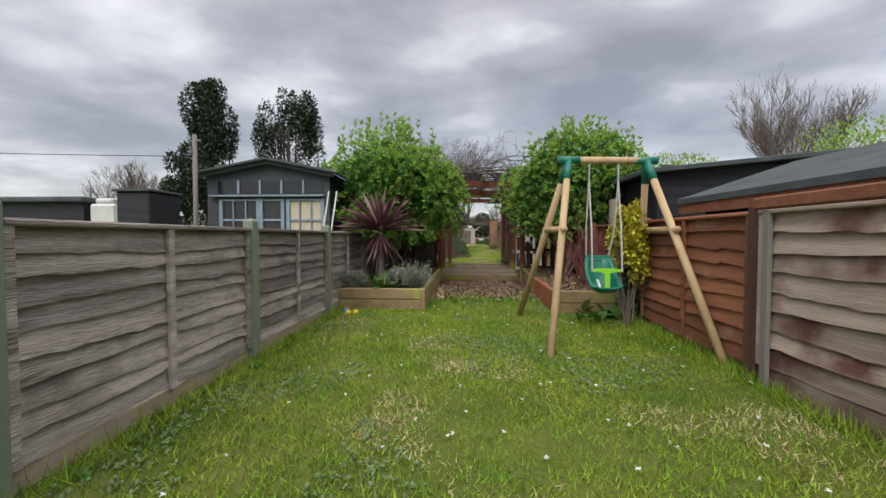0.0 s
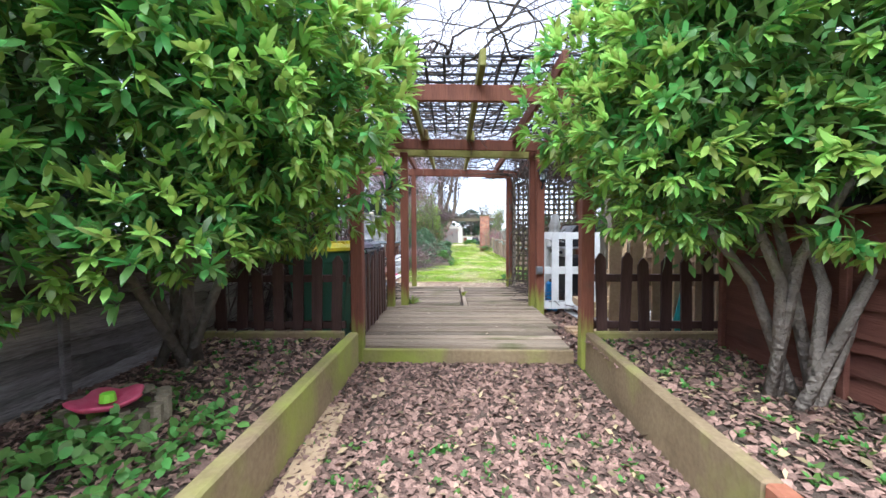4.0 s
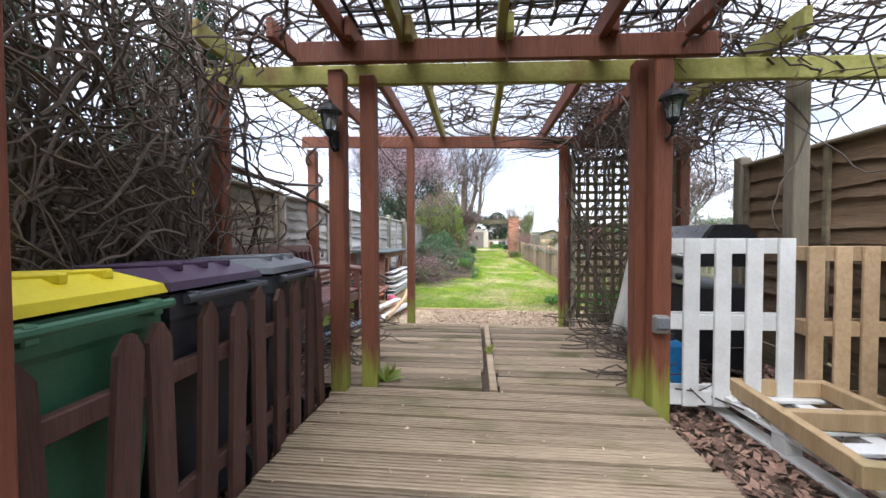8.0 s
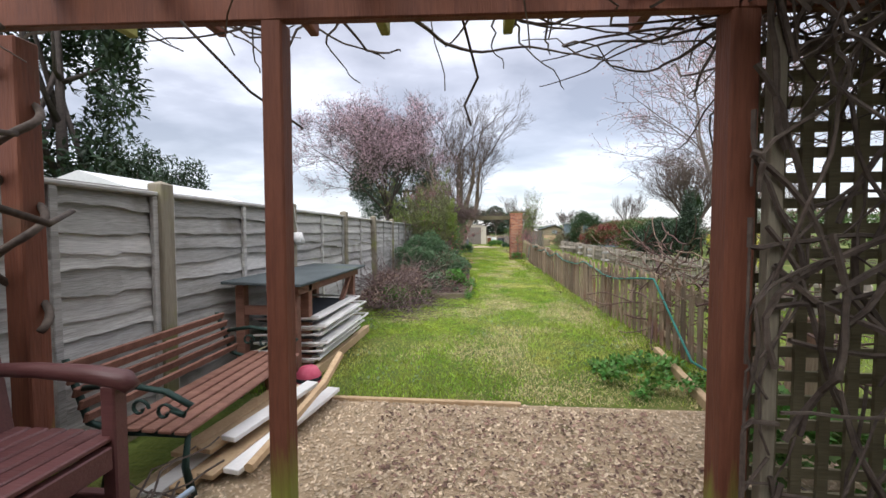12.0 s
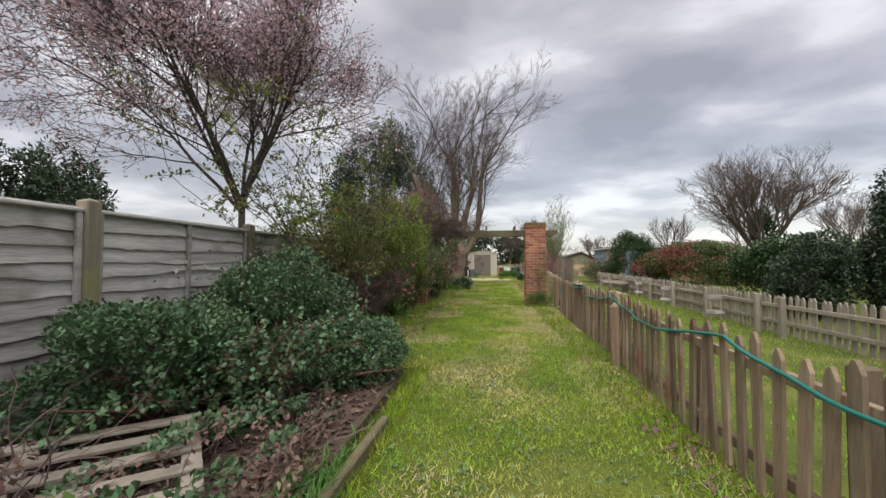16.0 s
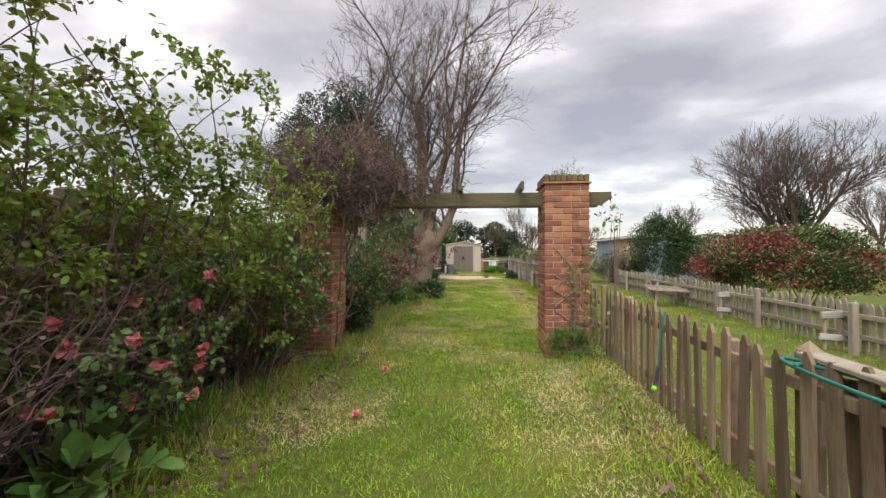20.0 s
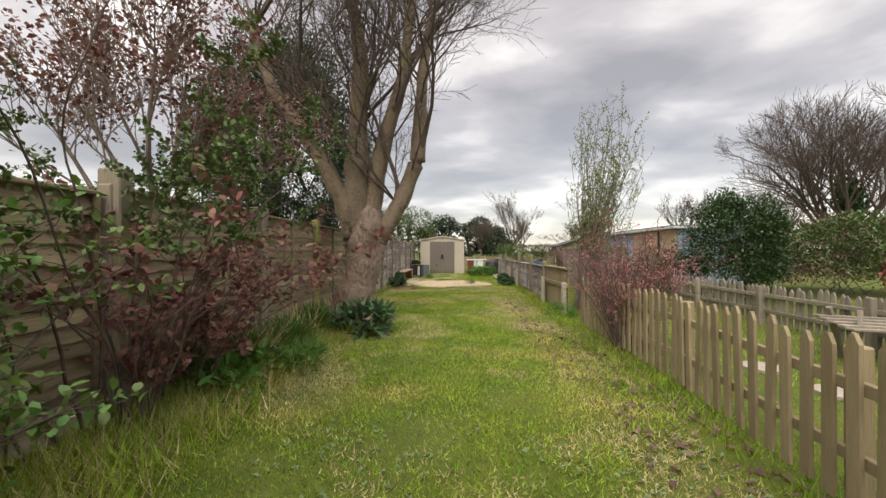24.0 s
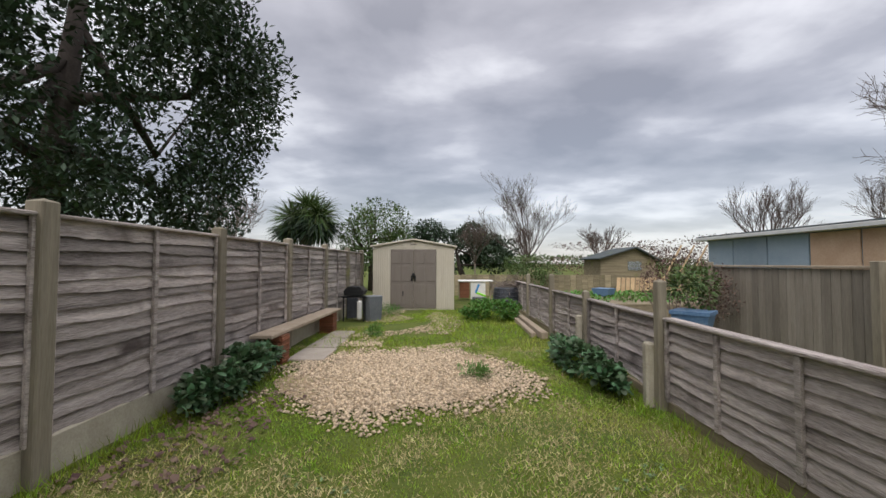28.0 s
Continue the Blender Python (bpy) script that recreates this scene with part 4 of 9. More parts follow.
# upright trellis
t = thing("trellis_panel", (1.75, 15.36, 0.1), "square-grid timber trellis panel beside the end post", "trellis")
for i in range(13):
    x = 1.17 + i * 0.092
    part("slat", Geo().box(x - 0.019, x + 0.019, skew(x, 15.41), skew(x, 15.41) + 0.014, 0.2, 2.0), "oldbeam", t)
for i in range(20):
    z = 0.22 + i * 0.093
    part("slat", Geo().beam((1.14, skew(1.14, 15.432), z), (2.32, skew(2.32, 15.432), z), 0.014, 0.038, 0), "oldbeam", t)
part("edge_post", Geo().box(1.155, 1.20, 15.28, 15.325, 0.0, 2.05, bev=0.004), "post", t)

# ---- brick gateway ----
def brick_mesh(l, w, h, seed):
    rg = np.random.default_rng(seed)
    gm = Geo().box(0, l, 0, w, 0, h, bev=0.006)
    gm.v = [(a + rg.normal() * 0.0012, b + rg.normal() * 0.0012, c + rg.normal() * 0.0008) for a, b, c in gm.v]
    return gm.mesh("brick", "brick")


BR = [brick_mesh(0.215, 0.1025, 0.065, s) for s in range(5)]
BH = [brick_mesh(0.1025, 0.1025, 0.065, s) for s in range(5, 8)]


def pillar(x, y, n, wx, wy, label, cap=True):
    """A square pier with its lower left near corner at x, y, built of courses with raked joints."""
    rng = random.Random(int(x * 100) + 50)
    t = thing("brick_pillar", (x + wx / 2, y + wy / 2, 0), label, "pillar", "gateway pillars")
    part("mortar", Geo().box(x + 0.008, x + wx - 0.008, y + 0.008, y + wy - 0.008, -0.1, n * 0.075 - 0.02), "mortar", t)

    def course_run(L, place, odd):
        a = 0.0
        first = odd
        while a < L - 0.05:
            half = (first and a == 0) or L - a < 0.2
            l = 0.1025 if half else 0.215
            piece("brick", rng.choice(BH if half else BR), t, place(a))
            a += l + 0.01
            first = False

    for k in range(n):
        z = k * 0.075 - 0.02
        odd = k % 2 == 1
        j = lambda: rng.uniform(-0.003, 0.003)
        course_run(wx, lambda a: pose(x + a, y + j(), z), odd)
        course_run(wx, lambda a: pose(x + wx - a, y + wy + j(), z, 0, 0, 180), odd)
        course_run(wy - 0.225, lambda a: pose(x + 0.1025 + j(), y + 0.1125 + a, z, 0, 0, 90), not odd)
        course_run(wy - 0.225, lambda a: pose(x + wx - 0.1025 + j(), y + wy - 0.1125 - a, z, 0, 0, -90), not odd)
    z = n * 0.075 - 0.015
    if cap:
        part("tile_course", Geo().box(x - 0.025, x + wx + 0.025, y - 0.025, y + wy + 0.025, z, z + 0.025, bev=0.006), "terracotta", t, "thin terracotta tile course")
        for i in range(8):
            a = x - 0.005 + i * (wx + 0.01) / 8
            part("coping_brick", Geo().box(a, a + (wx + 0.01) / 8 - 0.006, y - 0.005, y + wy + 0.005, z + 0.027, z + 0.125 + rng.uniform(-0.004, 0.004), bev=0.012), "mossbrick", t, "mossy brick on edge")
    return t


pillar(1.88, 32.46, 29, 0.5525, 0.5525, "red brick gate pillar with a mossy brick coping")
pillar(-1.30, 32.42, 24, 0.44, 0.5525, "red brick gate pillar wrapped in climbing stems", cap=False)
t = thing("gate_beam", (0.8, 32.7, 1.9), "mossy timber cross beams with short rafters over the gateway", "beam")
for y in (32.66, 32.9):
    z0, z1 = 1.91, 2.08
    part("beam", Geo().prism([(-1.4, z0), (2.64, z0), (2.76, z0 + 0.09), (2.76, z1), (-1.4, z1)], y - 0.025, y + 0.025), "oldbeam", t)
for x in (-0.75, 0.03, 0.81, 1.60):
    part("rafter", Geo().beam((x, 32.42, 2.14), (x, 33.2, 2.14), 0.04, 0.11, 0.005), "oldbeam", t)

# ---- resin shed at the end ----
t = thing("garden_shed", (0.26, 55.6, 0), "beige resin garden shed with taupe double doors and a low gable", "shed")
x0, x1, ya, yb, he, hr = -0.95, 1.47, 54.7, 56.6, 1.86, 2.06
xc = (x0 + x1) / 2
part("body", Geo().prism([(x0, 0), (x1, 0), (x1, he), (xc, hr), (x0, he)], ya, yb), "shed_beige", t)
for i in range(7):
    for xs_ in ((x0 + 0.02 + i * 0.066, 1), (x1 - 0.46 + i * 0.066, 1)):
        part("rib", Geo().box(xs_[0], xs_[0] + 0.05, ya - 0.012, ya, 0.06, he - 0.08, bev=0.008), "shed_beige", t)
for s in (-1, 1):
    d = part("door", Geo().box(min(xc, xc + s * 0.68) + (0.004 if s > 0 else 0), max(xc, xc + s * 0.68) - (0.004 if s < 0 else 0), ya - 0.03, ya - 0.002, 0.05, 1.80, bev=0.01), "shed_brown", t, "taupe panelled door")
    for u in range(2):
        for (a, b) in ((0.15, 0.75), (0.85, 1.30), (1.38, 1.70)):
            px = xc + s * (0.08 + u * 0.31)
            part("panel", Geo().box(min(px, px + s * 0.25), max(px, px + s * 0.25), ya - 0.042, ya - 0.031, a, b, bev=0.008), "shed_brown", d)
    part("handle", Geo().box(xc + s * 0.05 - 0.02, xc + s * 0.05 + 0.02, ya - 0.075, ya - 0.043, 0.86, 1.02, bev=0.01), "black_metal", d, "dark handle")
part("padlock", Geo().box(xc - 0.04, xc + 0.04, ya - 0.10, ya - 0.078, 0.98, 1.09, bev=0.01), "black_metal", t)
part("bolt", Geo().box(xc - 0.32, xc - 0.29, ya - 0.07, ya - 0.044, 0.42, 0.56, bev=0.006), "black_metal", t)
for s in (-1, 1):
    part("roof", Geo().beam((xc, (ya + yb) / 2 - 0.03, hr + 0.035), (xc + s * 1.29, (ya + yb) / 2 - 0.03, he + 0.02), yb - ya + 0.12, 0.05, 0.01), "shed_beige", t, "low ribbed roof half")
for i in range(9):
    f = (i + 0.5) / 9
    part("gable_rib", Geo().box(x0 + 2.42 * f - 0.05, x0 + 2.42 * f + 0.05, ya - 0.02, ya - 0.001, he - 0.02 + 0.0, he + 0.16 * (1 - abs(f - 0.5) * 2), bev=0.006), "shed_beige", t)
part("vent", Geo().box(xc - 0.09, xc + 0.09, ya - 0.03, ya - 0.021, 1.93, 1.96, bev=0.004), "shed_brown", t)

# ---- shrubs and trees ----


def laurel_bush(c, r, seed, label, trunk):
    """A dense evergreen with whorled glossy leaves, and a few forked stems."""
    rng = np.random.default_rng(seed)
    t = thing("evergreen_shrub", (trunk[0], trunk[1], 0.2), label, "shrub", "evergreen shrubs")
    g = Geo()
    for i in range(7):
        a = rng.uniform(0, 6.28)
        q = Vector((c[0] + math.cos(a) * r[0] * rng.uniform(.2, .7), c[1] + math.sin(a) * r[1] * rng.uniform(.2, .6), c[2] + rng.uniform(-.3, .4)))
        p = Vector((trunk[0] + rng.uniform(-.12, .12), trunk[1] + rng.uniform(-.1, .1), 0.18))
        m1 = p.lerp(q, 0.35) + Vector((rng.uniform(-.1, .1), rng.uniform(-.1, .1), 0.12))
        g.tube([p, m1, p.lerp(q, 0.7), q], [0.032, 0.027, 0.02, 0.01], 7)
    part("stem_mass", g, "bark", t, smooth=True)
    # heart of the shrub: leaves in a darker green, shade put into their colour
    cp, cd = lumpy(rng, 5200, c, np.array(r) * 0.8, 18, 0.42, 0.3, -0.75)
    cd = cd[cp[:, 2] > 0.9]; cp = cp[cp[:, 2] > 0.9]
    part("inner_leaves", leaves("inner_leaves", cp, cd + rng.normal(size=cp.shape) * 0.8, 0.10, 0.036, "camellia", simple=True, rng=rng), None, t, "inner leaves coloured darker for shade")
    P, D = lumpy(rng, 7000, c, r, 64, 0.29, 0.9, -0.75)
    D = unit(D + np.array([0, 0, 0.35]) + rng.normal(size=D.shape) * 0.28)
    rel = (P - np.array(c)) / np.array(r)
    out = np.linalg.norm(rel, axis=1)
    keep = (out > 0.5) & (P[:, 2] > 0.8 + 0.2 * np.sin(P[:, 0] * 5) * np.sin(P[:, 1] * 4))
    P, D, out = P[keep], D[keep], out[keep]
    young = rng.uniform(size=len(P)) < np.clip((out - 0.6) * 2.2, 0.08, 0.75)
    part("crown", rosettes("crown", P[~young], D[~young], 9, 0.085, 0.028, "laurel", rng, 1.05), None, t, "glossy mid-green whorled leaves")
    part("young_growth", rosettes("young_growth", P[young] + D[young] * 0.03, D[young], 9, 0.078, 0.025, "laurel_tip", rng, 0.75), None, t, "bright yellow-green young leaf tips")
    # long shoots over the outline
    n = 54
    SP, SD = [], []
    for i in range(n):
        d = unit(np.array([[rng.normal() * 0.5, rng.normal() * 0.5, 1.0]]))[0]
        p = np.array(c) + d * np.array(r) * 0.98
        for k in range(4):
            SP.append(p + np.array([0, 0, 0.065 * k * (1 + 0.5 * (i % 3))]) + rng.normal(size=3) * 0.012); SD.append(np.array([rng.normal() * .15, rng.normal() * .15, 1.0]))
    part("top_growth", rosettes("top_growth", np.array(SP), np.array(SD), 8, 0.085, 0.026, "laurel_tip", rng, 0.8), None, t, "upright bright shoots")
    return t


laurel_bush((-1.72, 10.15, 1.78), (1.36, 1.15, 1.24), 11, "large rounded evergreen shrub with bright whorled leaves in a raised bed", (-1.75, 10.7))
laurel_bush((2.0, 10.2, 1.8), (1.42, 1.05, 1.12), 12, "large rounded evergreen shrub with glossy green whorled leaves over dark fence", (1.75, 10.1))


def leafy_shrub(name, c, r, n, length, width, material, label, category="shrub", seed=1, lumps=14, size=0.45, stems=8, stem_mat="twig", simple=True, z0=0.0, low=-0.6, group="", spread=0.7, inner=0.4, extra=None):
    rng = np.random.default_rng(seed)
    t = thing(name, (c[0], c[1], z0), label, category, group)
    g = Geo()
    for i in range(stems):
        q = np.array(c) + unit(rng.normal(size=(1, 3)))[0] * np.array(r) * 0.75
        p = Vector((c[0] + rng.normal() * r[0] * 0.18, c[1] + rng.normal() * r[1] * 0.18, z0 - 0.03))
        q = Vector(q); q.z = max(q.z, z0 + 0.1)
        mid = p.lerp(q, 0.5) + Vector(rng.normal(size=3) * 0.05)
        g.tube([p, mid, q], [0.013, 0.008, 0.003], 5)
    if stems:
        part("stem_mass", g, stem_mat, t)
    P, D = lumpy(rng, n, c, r, lumps, size, inner, low)
    P = P[P[:, 2] > z0 + 0.01] if len(P) else P
    D = unit(rng.normal(size=P.shape) * spread + np.array([0, 0, 0.3]) + unit(P - np.array(c)) * 0.7)
    part("foliage", leaves("foliage", P, D, length, width, material, rng=rng, simple=simple), None, t)
    if extra:
        m2, n2, l2, w2, lab = extra
        P, D = lumpy(rng, n2, c, np.array(r) * 1.02, lumps, size, 0.9, low)
        P = P[P[:, 2] > z0 + 0.05]
        part("bloom" if "flower" in lab else "tip_growth", leaves("blooms", P, unit(rng.normal(size=P.shape) + np.array([0, 0, .6])), l2, w2, m2, rng=rng, simple=True), None, t, lab)
    return t


def bare_tree(name, base, height, r, seed, label, kids=(7, 6, 5), lean=(0, 0), trunk=0.3, limbs=5, spread=0.55, ratio=0.62, up=0.2, bark="bark", twig="twig", wob=0.1, minr=0.006, fan=0.6, group="", leaf=None, category="tree"):
    """Trunk, limbs and a fine bare crown."""
    rng = np.random.default_rng(seed)
    t = thing(name, (base[0], base[1], base[2]), label, category, group)
    b = Vector(base)
    th = height * trunk
    top = b + Vector((lean[0] * th, lean[1] * th, th))
    g = Geo().tube([b - Vector((0, 0, 0.1)), b + Vector((0, 0, 0.15)), b.lerp(top, 0.5) + Vector(rng.normal(size=3) * 0.04), top], [r * 1.5, r * 1.15, r * 0.95, r * 0.85], 10)
    part("trunk", g, bark, t, smooth=True)
    crown, tips = Geo(), []
    for i in range(limbs):
        a = 6.28 * i / limbs + rng.uniform(-.4, .4)
        d = Vector((math.cos(a) * fan * rng.uniform(.4, 1.1) + lean[0], math.sin(a) * fan * rng.uniform(.4, 1.1) + lean[1], 1))
        grow(crown, top - Vector((0, 0, th * 0.15 * rng.uniform(0, 1))), d, (height - th) * rng.uniform(.55, .75), r * 0.55, 3, rng, tips, kids, ratio, spread, up, wob, minr, 6, 6)
    part("crown", crown, twig, t)
    if leaf:
        m, n, l, w, lab = leaf
        P, D = arr(tips)
        k = rng.integers(0, len(P), n)
        part("blossom" if "blossom" in lab else "leaves", leaves("leaves", P[k] + rng.normal(size=(n, 3)) * l * 1.6, rng.normal(size=(n, 3)), l, w, m, rng=rng, simple=True), None, t, lab)
    return t


def dense_tree(name, base, c, r, n, length, width, material, label, seed=1, trunk=0.15, lumps=22, size=0.34, category="tree", inner=0.3, bark="bark_dark", low=-0.8, group=""):
    """Evergreen with a trunk, limbs and a ragged crown of many leaves."""
    rng = np.random.default_rng(seed)
    t = thing(name, base, label, category, group)
    g = Geo()
    b = Vector(base)
    top = Vector((c[0], c[1], c[2] + r[2] * 0.4))
    g.tube([b, b.lerp(top, 0.4), top], [trunk, trunk * 0.75, trunk * 0.3], 8)
    for i in range(9):
        q = Vector(np.array(c) + unit(rng.normal(size=(1, 3)))[0] * np.array(r) * 0.75)
        g.tube([b.lerp(top, rng.uniform(.3, .8)), b.lerp(q, 0.75), q], [trunk * .4, trunk * .25, trunk * .08], 5)
    part("trunk", g, bark, t, smooth=True)
    P, D = lumpy(rng, n, c, r, lumps, size, inner, low)
    part("crown", leaves("crown", P, D * 0.6 + rng.normal(size=P.shape) * 0.7, length, width, material, rng=rng, simple=True), None, t)
    return t


# trees seen over the garden's sheds
dense_tree("pine_tree", (-11.0, 19.1, 0), (-11.1, 19.1, 5.9), (1.15, 1.1, 2.3), 9000, 0.17, 0.075, "conifer", "tall dark clipped pine behind the outbuilding", 21, 0.14, 13, 0.4)
dense_tree("spruce_tree", (-9.0, 22, 0), (-9.0, 22, 4.9), (1.7, 1.6, 4.3), 14000, 0.2, 0.075, "conifer", "tall dark conical evergreen behind the outbuilding", 22, 0.16, 40, 0.26, low=-1.0)
dense_tree("evergreen_tree", (-12.6, 19.5, 0), (-12.6, 19.5, 3.4), (1.1, 1.0, 1.8), 6000, 0.17, 0.08, "conifer", "dark evergreen beside the tall pine", 23, 0.12, 18, 0.36, low=-1.0)
dense_tree("evergreen_tree", (-14.2, 32.2, 0), (-14.2, 32.2, 2.5), (1.5, 1.5, 2.7), 8000, 0.2, 0.08, "conifer", "pointed dark evergreen beyond the fence", 20, 0.3, 26, 0.3, low=-1.0)
bare_tree("bare_tree", (-14.5, 20, 0), 4.3, 0.06, 24, "bare twiggy grey tree beyond the sheds", (8, 7, 6), limbs=8, fan=0.9, minr=0.005)
bare_tree("bare_tree", (-23, 27, 0), 5.0, 0.12, 25, "bare twiggy tree with pale twigs", (5, 5, 4), limbs=6, fan=1.1)
leafy_shrub("hedge", (-22, 21, 1.3), (9, 2, 1.5), 16000, 0.14, 0.06, "hedge", "rough grey-green hedge in the distance", "hedge", 26, 30, 0.3, 0)
bare_tree("bare_tree", (11.5, 17, 0), 6.4, 0.07, 27, "bare upright twiggy tree behind the black shed", (9, 7, 6), limbs=10, fan=0.55, up=0.3, minr=0.004)
leafy_shrub("evergreen_shrub", (6.4, 9.0, 1.45), (3.2, 1.2, 1.3), 12000, 0.075, 0.035, "laurel_tip", "bright green hedge showing over the shed roof", "hedge", 28, 26, 0.3, 4)
leafy_shrub("evergreen_shrub", (4.0, 10.9, 1.75), (1.3, 0.8, 0.95), 6000, 0.075, 0.032, "laurel_tip", "bright green shrub beside the black shed", "shrub", 29, 14, 0.4, 4)
t = thing("telegraph_pole", (-4.72, 8.85, 0), "slim grey aerial pole with a cross arm beside the outbuilding", "pole")
part("pole", Geo().tube([(-4.72, 8.85, -0.1), (-4.72, 8.85, 2.72)], [0.04, 0.035], 8), "pole", t, smooth=True)
part("cross_arm", Geo().beam((-4.84, 8.85, 2.62), (-4.61, 8.85, 2.62), 0.03, 0.03), "pole", t)
part("insulator", Geo().lathe([(0.02, 2.50), (0.03, 2.53), (0.02, 2.58)], 8, (-4.76, 8.80, -0.12)), "bin_grey", t)
part("wire", Geo().tube([(-4.72 - i * 1.2, 8.85 - i * 0.1, 2.36 + 0.004 * i * i) for i in range(14)], 0.006, 4), "black_metal", t)

# plum tree in blossom, spring shrubs and the tall bare trees of the strip lawn
bare_tree("plum_tree", (-2.75, 27.0, 0), 6.6, 0.055, 31, "purple-leaved plum tree in thin pink blossom behind the fence", (10, 9, 8), trunk=0.33, limbs=11, fan=0.7, spread=0.8, up=0.05, ratio=0.55, leaf=("plumleaf", 32000, 0.046, 0.032, "pale pink blossom and purple leaves"), minr=0.003, bark="bark_dark", twig="bark_dark")
bare_tree("plum_tree", (3.6, 19.6, 0), 4.9, 0.05, 32, "thin plum tree with pink blossom beside the picket fence", (7, 6, 4), trunk=0.3, limbs=7, fan=0.8, spread=0.8, up=0.06, leaf=("plumleaf", 8000, 0.03, 0.02, "pink blossom on bare twigs"), minr=0.003, lean=(0.1, 0.05))
def thicket(name, c, r, h, canes, leaf, label, seed, count=5000, size=(0.05, 0.03), twig="twig_dark", category="shrub", bloom=None, low=0.15, arch=0.05, group="", side=7, lean=0.0, stray=0.11, rise=0.0, reach=None):
    """Many thin arching canes with side twigs, leaves strung along the twigs."""
    rng = np.random.default_rng(seed)
    t = thing(name, (c[0], c[1], 0), label, category, group)
    g, fine, P = Geo(), Geo(), []
    for i in range(canes):
        a = rng.uniform(0, 6.28)
        p = (c[0] + math.cos(a) * r[0] * rng.uniform(0, .45), c[1] + math.sin(a) * r[1] * rng.uniform(0, .6), -0.02)
        d = (lean + math.cos(a) * r[0] / h * rng.uniform(.1, .9), math.sin(a) * r[1] / h * rng.uniform(.1, .9), 1)
        pts = wander(rng, p, d, h * rng.uniform(.55, 1.08), 0.14, stray, (math.cos(a) * arch, math.sin(a) * arch, 0.02))
        if reach is not None:
            for v in pts:
                v.x = min(v.x, reach)
        g.tube(pts, np.linspace(rng.uniform(.006, .011), 0.003, len(pts)).tolist(), 5, False)
        for k in range(side):
            q = pts[rng.integers(int(len(pts) * 0.25), len(pts))]
            if q[2] < low:
                continue
            tw = wander(rng, q, (rng.normal(), rng.normal(), rng.uniform(-.1, 1.0) + rise), rng.uniform(.2, .55), 0.07, 0.2, (0, 0, 0.03))
            if reach is not None:
                for v in tw:
                    v.x = min(v.x, reach + 0.1 + 0.08 * math.sin(v.z * 7 + v.y * 5))
            fine.tube(tw, 0.0022, 3, False)
            P += [tuple(v) for v in tw[1:]]
    part("cane_growth", g, twig, t)
    part("twig_growth", fine, twig, t)
    P = np.array(P)
    k = rng.integers(0, len(P), count)
    Q = P[k] + rng.normal(size=(count, 3)) * size[0] * 0.45
    part("foliage", leaves("foliage", Q, rng.normal(size=(count, 3)) + np.array([0, 0, .2]), size[0], size[1], leaf, rng=rng), None, t)
    if bloom:
        m, n, l, lab = bloom
        F = P[(P[:, 0] - P[:, 1] * 0.4) > np.quantile(P[:, 0] - P[:, 1] * 0.4, 0.6)]
        k = rng.integers(0, len(F), n)
        part("bloom", rosettes("bloom", F[k] + rng.normal(size=(n, 3)) * 0.03 + np.array([.04, -.03, 0]), rng.normal(size=(n, 3)) * 0.5 + np.array([.6, -.8, .5]), 12, l, l * 0.8, m, rng, 0.9), None, t, lab)
    return t


thicket("spring_shrub", (-1.65, 27.6), (0.6, 1.0), 4.3, 46, "oliveleaf", "tall open shrub in thin olive spring leaf", 33, 9500, (0.046, 0.028), "twig_plum", group="spring shrubs", low=1.0, side=17, reach=-0.85)
thicket("spring_shrub", (-1.55, 29.0), (0.5, 0.9), 2.9, 50, "springleaf", "twiggy mixed shrub in fresh leaf against the fence", 34, 15000, (0.044, 0.028), "twig_plum", group="spring shrubs", low=1.0, side=13, bloom=("rose_bloom", 8, 0.04, "few pink flowers"), reach=-0.85)
thicket("spring_shrub", (-1.4, 30.1), (0.5, 0.8), 2.95, 44, "springleaf", "bushy shrub with fresh green leaf tips", 35, 13000, (0.048, 0.03), "twig_plum", group="spring shrubs", low=0.7, side=12, reach=-0.75)
thicket("undergrowth", (-1.5, 28.7), (0.65, 1.9), 1.7, 130, "bramble_dead", "tangle of purple-brown bare twigs at the fence's foot", 36, 3000, (0.035, 0.02), "twig_plum", "undergrowth", arch=0.1, side=14, reach=-0.75)
thicket("undergrowth", (-1.25, 31.3), (0.6, 0.9), 1.2, 60, "bramble_dead", "tangle of brown twigs below the camellia", 43, 1600, (0.035, 0.02), "twig_plum", "undergrowth", arch=0.1)
# camellia with pink blooms and its neighbours before the gateway
thicket("camellia", (-1.28, 31.4), (0.45, 0.6), 1.75, 44, "camellia", "camellia with glossy leaves and pink blooms beside the brick pillar", 37, 11500, (0.052, 0.034), "twig_dark", bloom=("rose_bloom", 40, 0.045, "small bright pink flowers"), group="camellias", side=9)
thicket("camellia", (-1.2, 29.5), (0.42, 0.6), 1.45, 20, "camellia", "leggy camellia in mixed green leaf with pink blooms", 38, 2600, (0.055, 0.036), "twig_dark", low=0.35, bloom=("rose_bloom", 18, 0.056, "scattered coral-pink flowers"), group="camellias", side=9, reach=-0.8)
thicket("climbing_rose", (-1.3, 30.9), (0.8, 0.7), 3.3, 16, "springleaf", "arching rose with long canes and small fresh leaves", 39, 3000, (0.055, 0.034), "twig", arch=0.09, reach=-0.7)
thicket("camellia", (-1.05, 34.0), (0.45, 0.75), 1.7, 40, "camellia", "dark camellia with deep pink blooms beyond the gateway", 40, 6200, (0.06, 0.038), "twig_dark", bloom=("rose_bloom", 26, 0.045, "deep pink flowers"), group="camellias", side=9)
